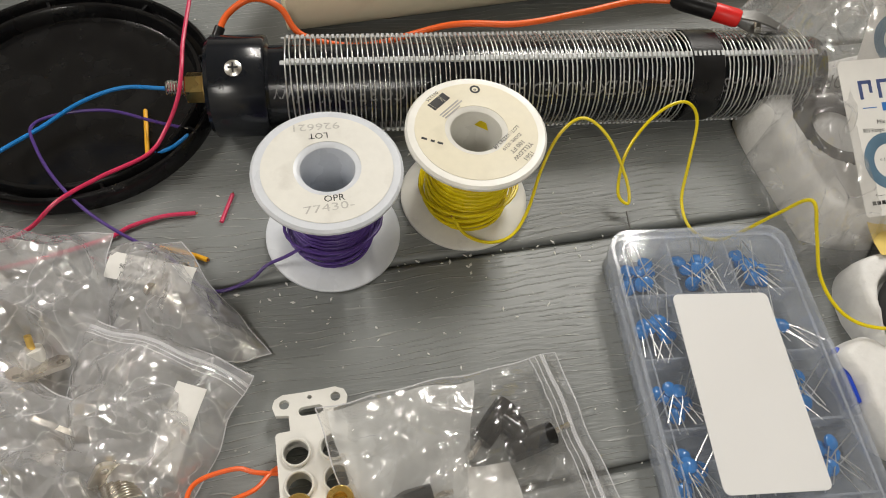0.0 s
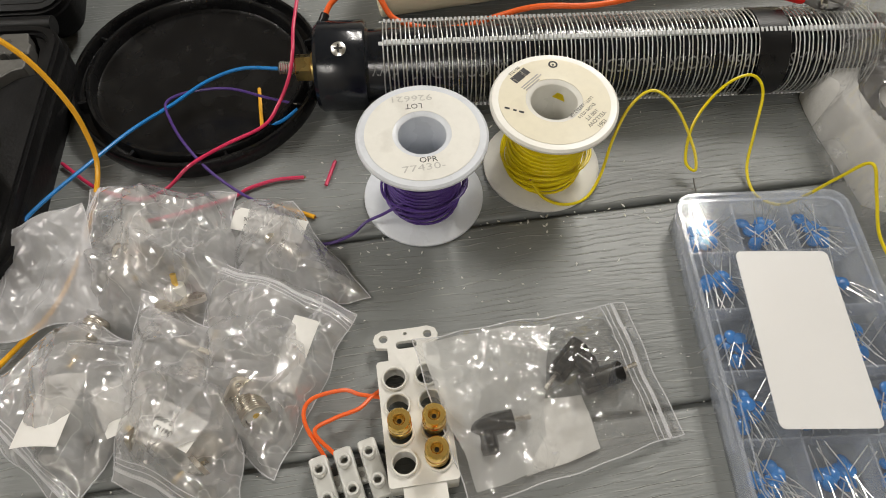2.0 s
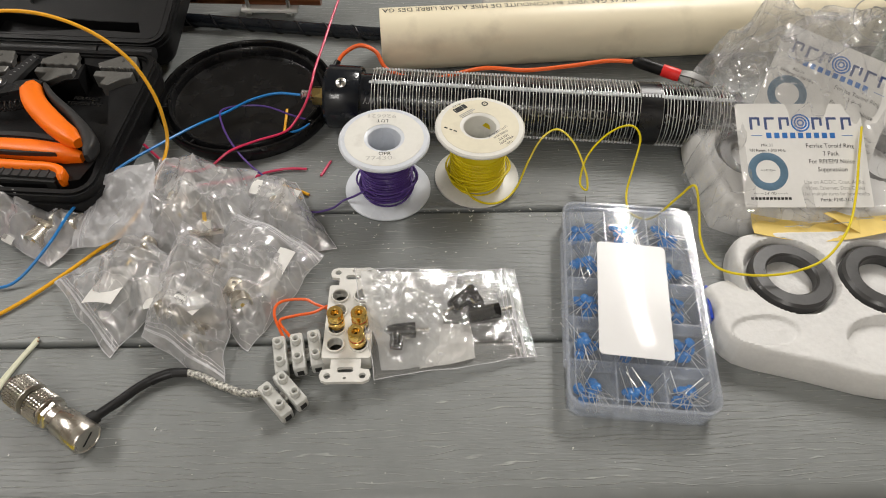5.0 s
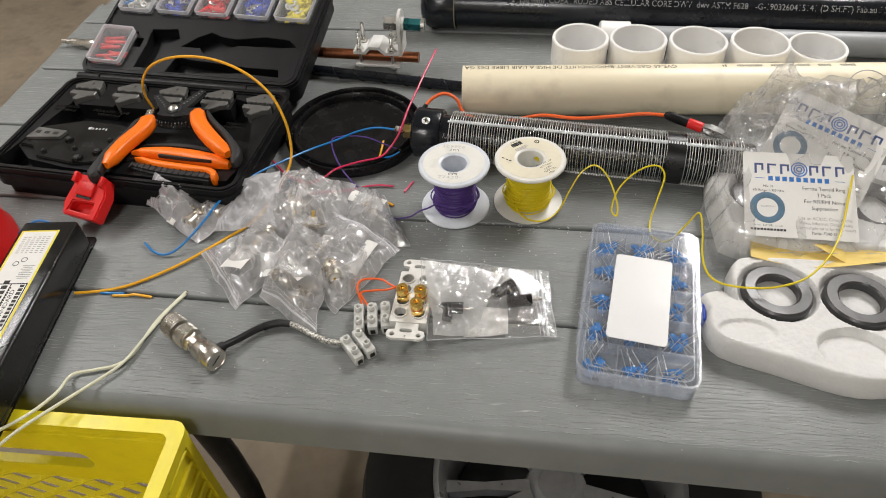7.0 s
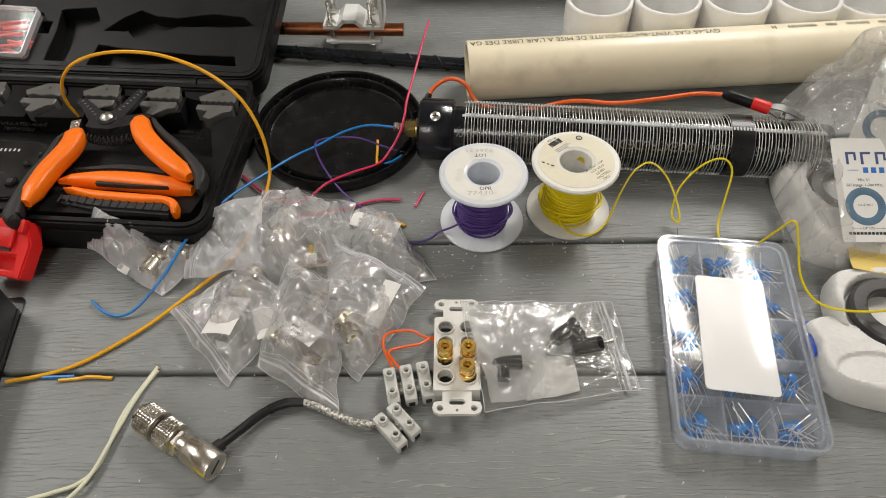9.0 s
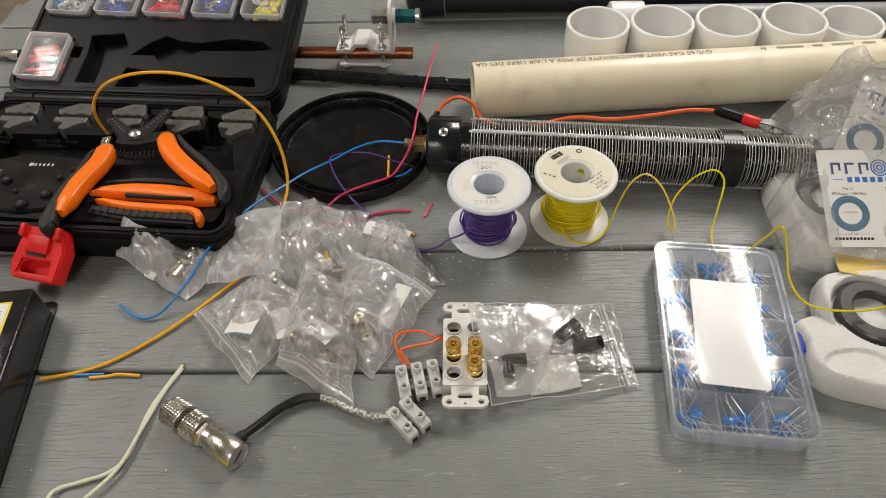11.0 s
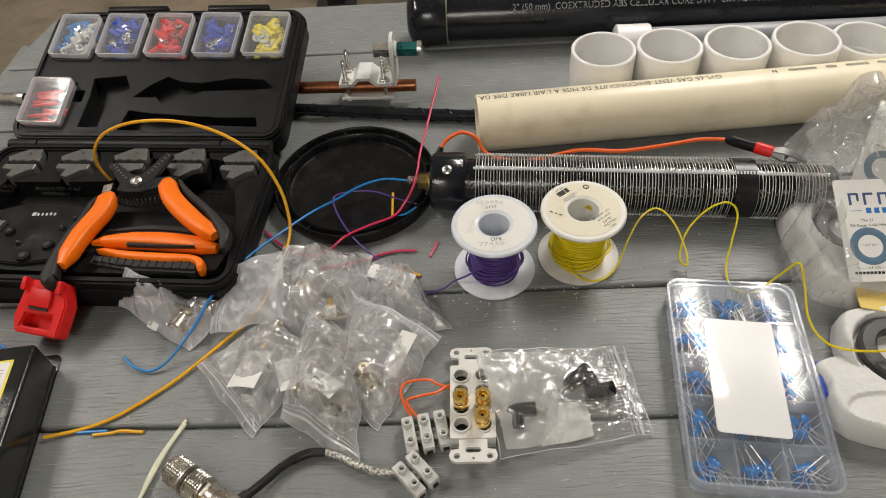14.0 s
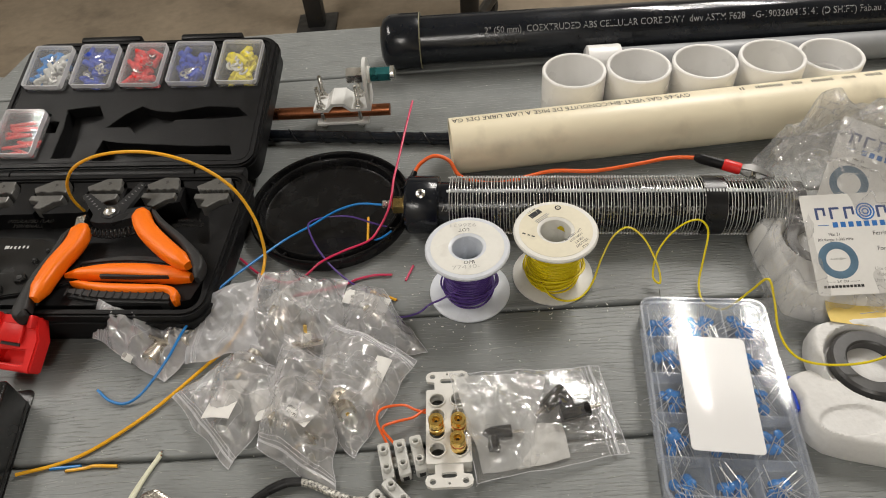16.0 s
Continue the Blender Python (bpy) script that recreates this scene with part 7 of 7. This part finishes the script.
wire("hookup_wire", [(-0.106, -0.002, 0.008), (-0.1145, 0.016, 0.014), (-0.111, 0.027, 0.014), (-0.0945, 0.0305, 0.012), (-0.086, 0.028, 0.009), (-0.075, 0.0265, 0.0035)], 0.0011, W_ORANGE, "orange wire from terminal block to wall plate", bare=0.006)
wire("hookup_wire", [(-0.101, -0.001, 0.008), (-0.11, 0.0105, 0.013), (-0.1, 0.0165, 0.011), (-0.087, 0.0205, 0.009), (-0.08, 0.027, 0.006), (-0.074, 0.031, 0.0035)], 0.0011, W_ORANGE, "orange wire from terminal block to wall plate")
wire("twin_lead", [(-0.289, 0.005, 0.002), (-0.304, -0.033, 0.002), (-0.31, -0.071, 0.002), (-0.32, -0.086, 0.003), (-0.338, -0.093, 0.003), (-0.3555, -0.101, 0.004), (-0.354, -0.125, 0.012), (-0.37, -0.15, 0.012), (-0.405, -0.173, 0.006), (-0.44, -0.19, 0.0)], 0.0015, W_PALE, "pale green-white lamp lead hanging over the crate")
wire("twin_lead", [(-0.2885, 0.002, 0.0022), (-0.298, -0.02, 0.002), (-0.306, -0.055, 0.004), (-0.314, -0.085, 0.005), (-0.332, -0.11, 0.006), (-0.352, -0.142, 0.012), (-0.372, -0.165, 0.01), (-0.395, -0.19, 0.0), (-0.42, -0.21, -0.01)], 0.0015, W_PALE, "pale green-white lamp lead hanging over the crate")


t = thing("wire_offcut", "bare tinned wire stub below a yellow loop", "wire", Matrix.Translation((0.1365, 0.1405, 0.004)))
part("bare_end", sweep([(0, 0, 0), (-0.0003, -0.006, -0.002), (-0.0002, -0.0105, -0.0033)], 0.0005, 6), GREY_STEEL, t)


# ---- things at the right end of the table ----
t = thing("cord_coil", "coil of white plastic cord on the table", "cord", pose(0.535, 0.2, 0))
rnd = random.Random(5)
for k in range(9):
    r = 0.062 + 0.004 * k + rnd.uniform(-0.002, 0.002)
    ln = [(r * math.cos(a) * 1.05, r * 1.1 * math.sin(a), 0.004 + 0.0065 * (k % 3) + 0.002 * math.sin(2 * a + k)) for a in [2 * math.pi * q / 40 for q in range(41)]]
    part("cord_turn", sweep(ln, 0.0032, 8), PVC_WHITE, t)
t = thing("test_probe", "chromed rod with a black grip", "probe", along_x(0.428, 0.215, 0.03, -6))
part("shaft", cyl(0.0042, 0, 0.07, 20, 0.001), STEEL, t)
part("grip", lathe([(0, 0.066), (0.006, 0.067), (0.0072, 0.075), (0.0072, 0.15), (0, 0.152)], 24), BLACK, t)
t = thing("jar", "clear jar with a threaded steel neck", "jar", pose(0.455, 0.285, 0.0, 0, 0, 0))
part("body", lathe([(0, 0.001), (0.02, 0.001), (0.022, 0.003), (0.022, 0.06), (0.018, 0.066)], 40), material("grey_green_plastic", (0.16, 0.2, 0.17), 0.4), t)
pf = [(0.018, 0.064)]
for k in range(5):
    pf += [(0.0212, 0.066 + 0.004 * k), (0.0195, 0.068 + 0.004 * k)]
part("threaded_neck", lathe(pf + [(0.019, 0.087), (0.008, 0.089), (0, 0.088)], 40), STEEL, t)


# ---- below and behind the table ----
def road_wheel():
    t = thing("car_wheel", "silver alloy car wheel with its tyre lying flat", "car wheel", pose(0.12, 0.12, FLOOR))
    part("tyre", lathe([(0.2, 0.02), (0.22, 0.0), (0.28, 0.0), (0.315, 0.02), (0.325, 0.06), (0.325, 0.15), (0.315, 0.19), (0.28, 0.21), (0.23, 0.205), (0.205, 0.185)], 72, closed=True), TYRE, t)
    rim = part("rim", lathe([(0.205, 0.02), (0.205, 0.185), (0.196, 0.19), (0.19, 0.178), (0.182, 0.15), (0.182, 0.02)], 72, closed=True), ALLOY, t)
    part("hub", lathe([(0, 0.15), (0.03, 0.15), (0.034, 0.145), (0.05, 0.14), (0.055, 0.12), (0.055, 0.08), (0, 0.08)], 40), ALLOY, rim)
    # black disc added behind the spokes as the shade in their gaps
    part("spoke_gap_shade", cyl(0.18, 0.022, 0.03, 48), INK, rim)
    sp = None
    for k in range(10):
        m = pose(0, 0, 0, 0, 0, 36 * k + (8 if k % 2 else -8))
        if sp is None:
            o = [(0.045, -0.011), (0.12, -0.0065), (0.188, -0.011), (0.188, 0.011), (0.12, 0.0065), (0.045, 0.011)]
            bm = slab([o], 0.125, 0.15)
            for v in bm.verts:
                v.co.z += 0.05 * max(0, (v.co.x - 0.045)) ** 1.2
            sp = part("spoke", bm, ALLOY, rim, m=m)
        else:
            again(sp, m)


road_wheel()
t = thing("metal_post", "black square metal post on the floor", "post", pose(-0.52, 2.03, FLOOR))
part("post", box((0.06, 0.06, 1.2), (0, 0, 0.606), 0.004), DARKMETAL, t)
part("foot", box((0.14, 0.14, 0.008), (0, 0, 0.004), 0.002), DARKMETAL, t)
t = thing("office_chair", "black fabric office chair beyond the table", "chair", pose(0.02, 1.75, FLOOR))
FABRIC = material("black_fabric", (0.018, 0.018, 0.02), 0.85, bump=0.8, bump_scale=160)
part("seat", box((0.5, 0.5, 0.1), (0, 0, 0.45), 0.04, 4), FABRIC, t)
part("backrest", box((0.46, 0.09, 0.5), (0, 0.27, 0.78), 0.035, 4), FABRIC, t)
part("column", cyl(0.03, 0.08, 0.4, 20), DARKMETAL, t)
for k in range(5):
    part("base_arm", sweep([(0, 0, 0.1), (0.28 * math.cos(1.257 * k), 0.28 * math.sin(1.257 * k), 0.06)], 0.02, 8), DARKMETAL, t)
    part("castor", cyl(0.025, -0.015, 0.015, 16, m=pose(0.28 * math.cos(1.257 * k), 0.28 * math.sin(1.257 * k), 0.025, 90, 0, 72 * k)), RUBBER, t)


# ---- dust and chips on the table ----
rnd = random.Random(21)
bm = bmesh.new()


def chip(x, y, s):
    a = rnd.uniform(0, math.pi)
    lng = rnd.uniform(1, 2.6)
    vs = []
    for k in range(4):
        t = a + k * math.pi / 2
        l = s * (lng if k % 2 == 0 else 1) * rnd.uniform(0.6, 1.2)
        vs.append(bm.verts.new((x + l * math.cos(t), y + l * math.sin(t), 0.0003 + rnd.uniform(0, 0.0002))))
    top = bm.verts.new((x, y, 0.0005 + s * 0.5))
    for k in range(4):
        bm.faces.new((vs[k], vs[(k + 1) % 4], top))


for k in range(420):
    chip(rnd.uniform(-0.6, 0.6), rnd.uniform(-0.1, 0.6), rnd.choice((0.0003, 0.0004, 0.0005, 0.0007)))
for k in range(70):
    chip(rnd.gauss(0.02, 0.09), rnd.choice((0.0, 0.129)) + rnd.gauss(-0.003, 0.002), rnd.choice((0.0004, 0.0006, 0.0009)))
for k in range(140):
    chip(rnd.gauss(-0.02, 0.1), rnd.gauss(0.1, 0.05), rnd.choice((0.0003, 0.0005, 0.0007)))
tagged(part("dust_chips", bm, PAPER, sharp=10), "pale plastic chips and dust on the table", "dust", kind="stuff")
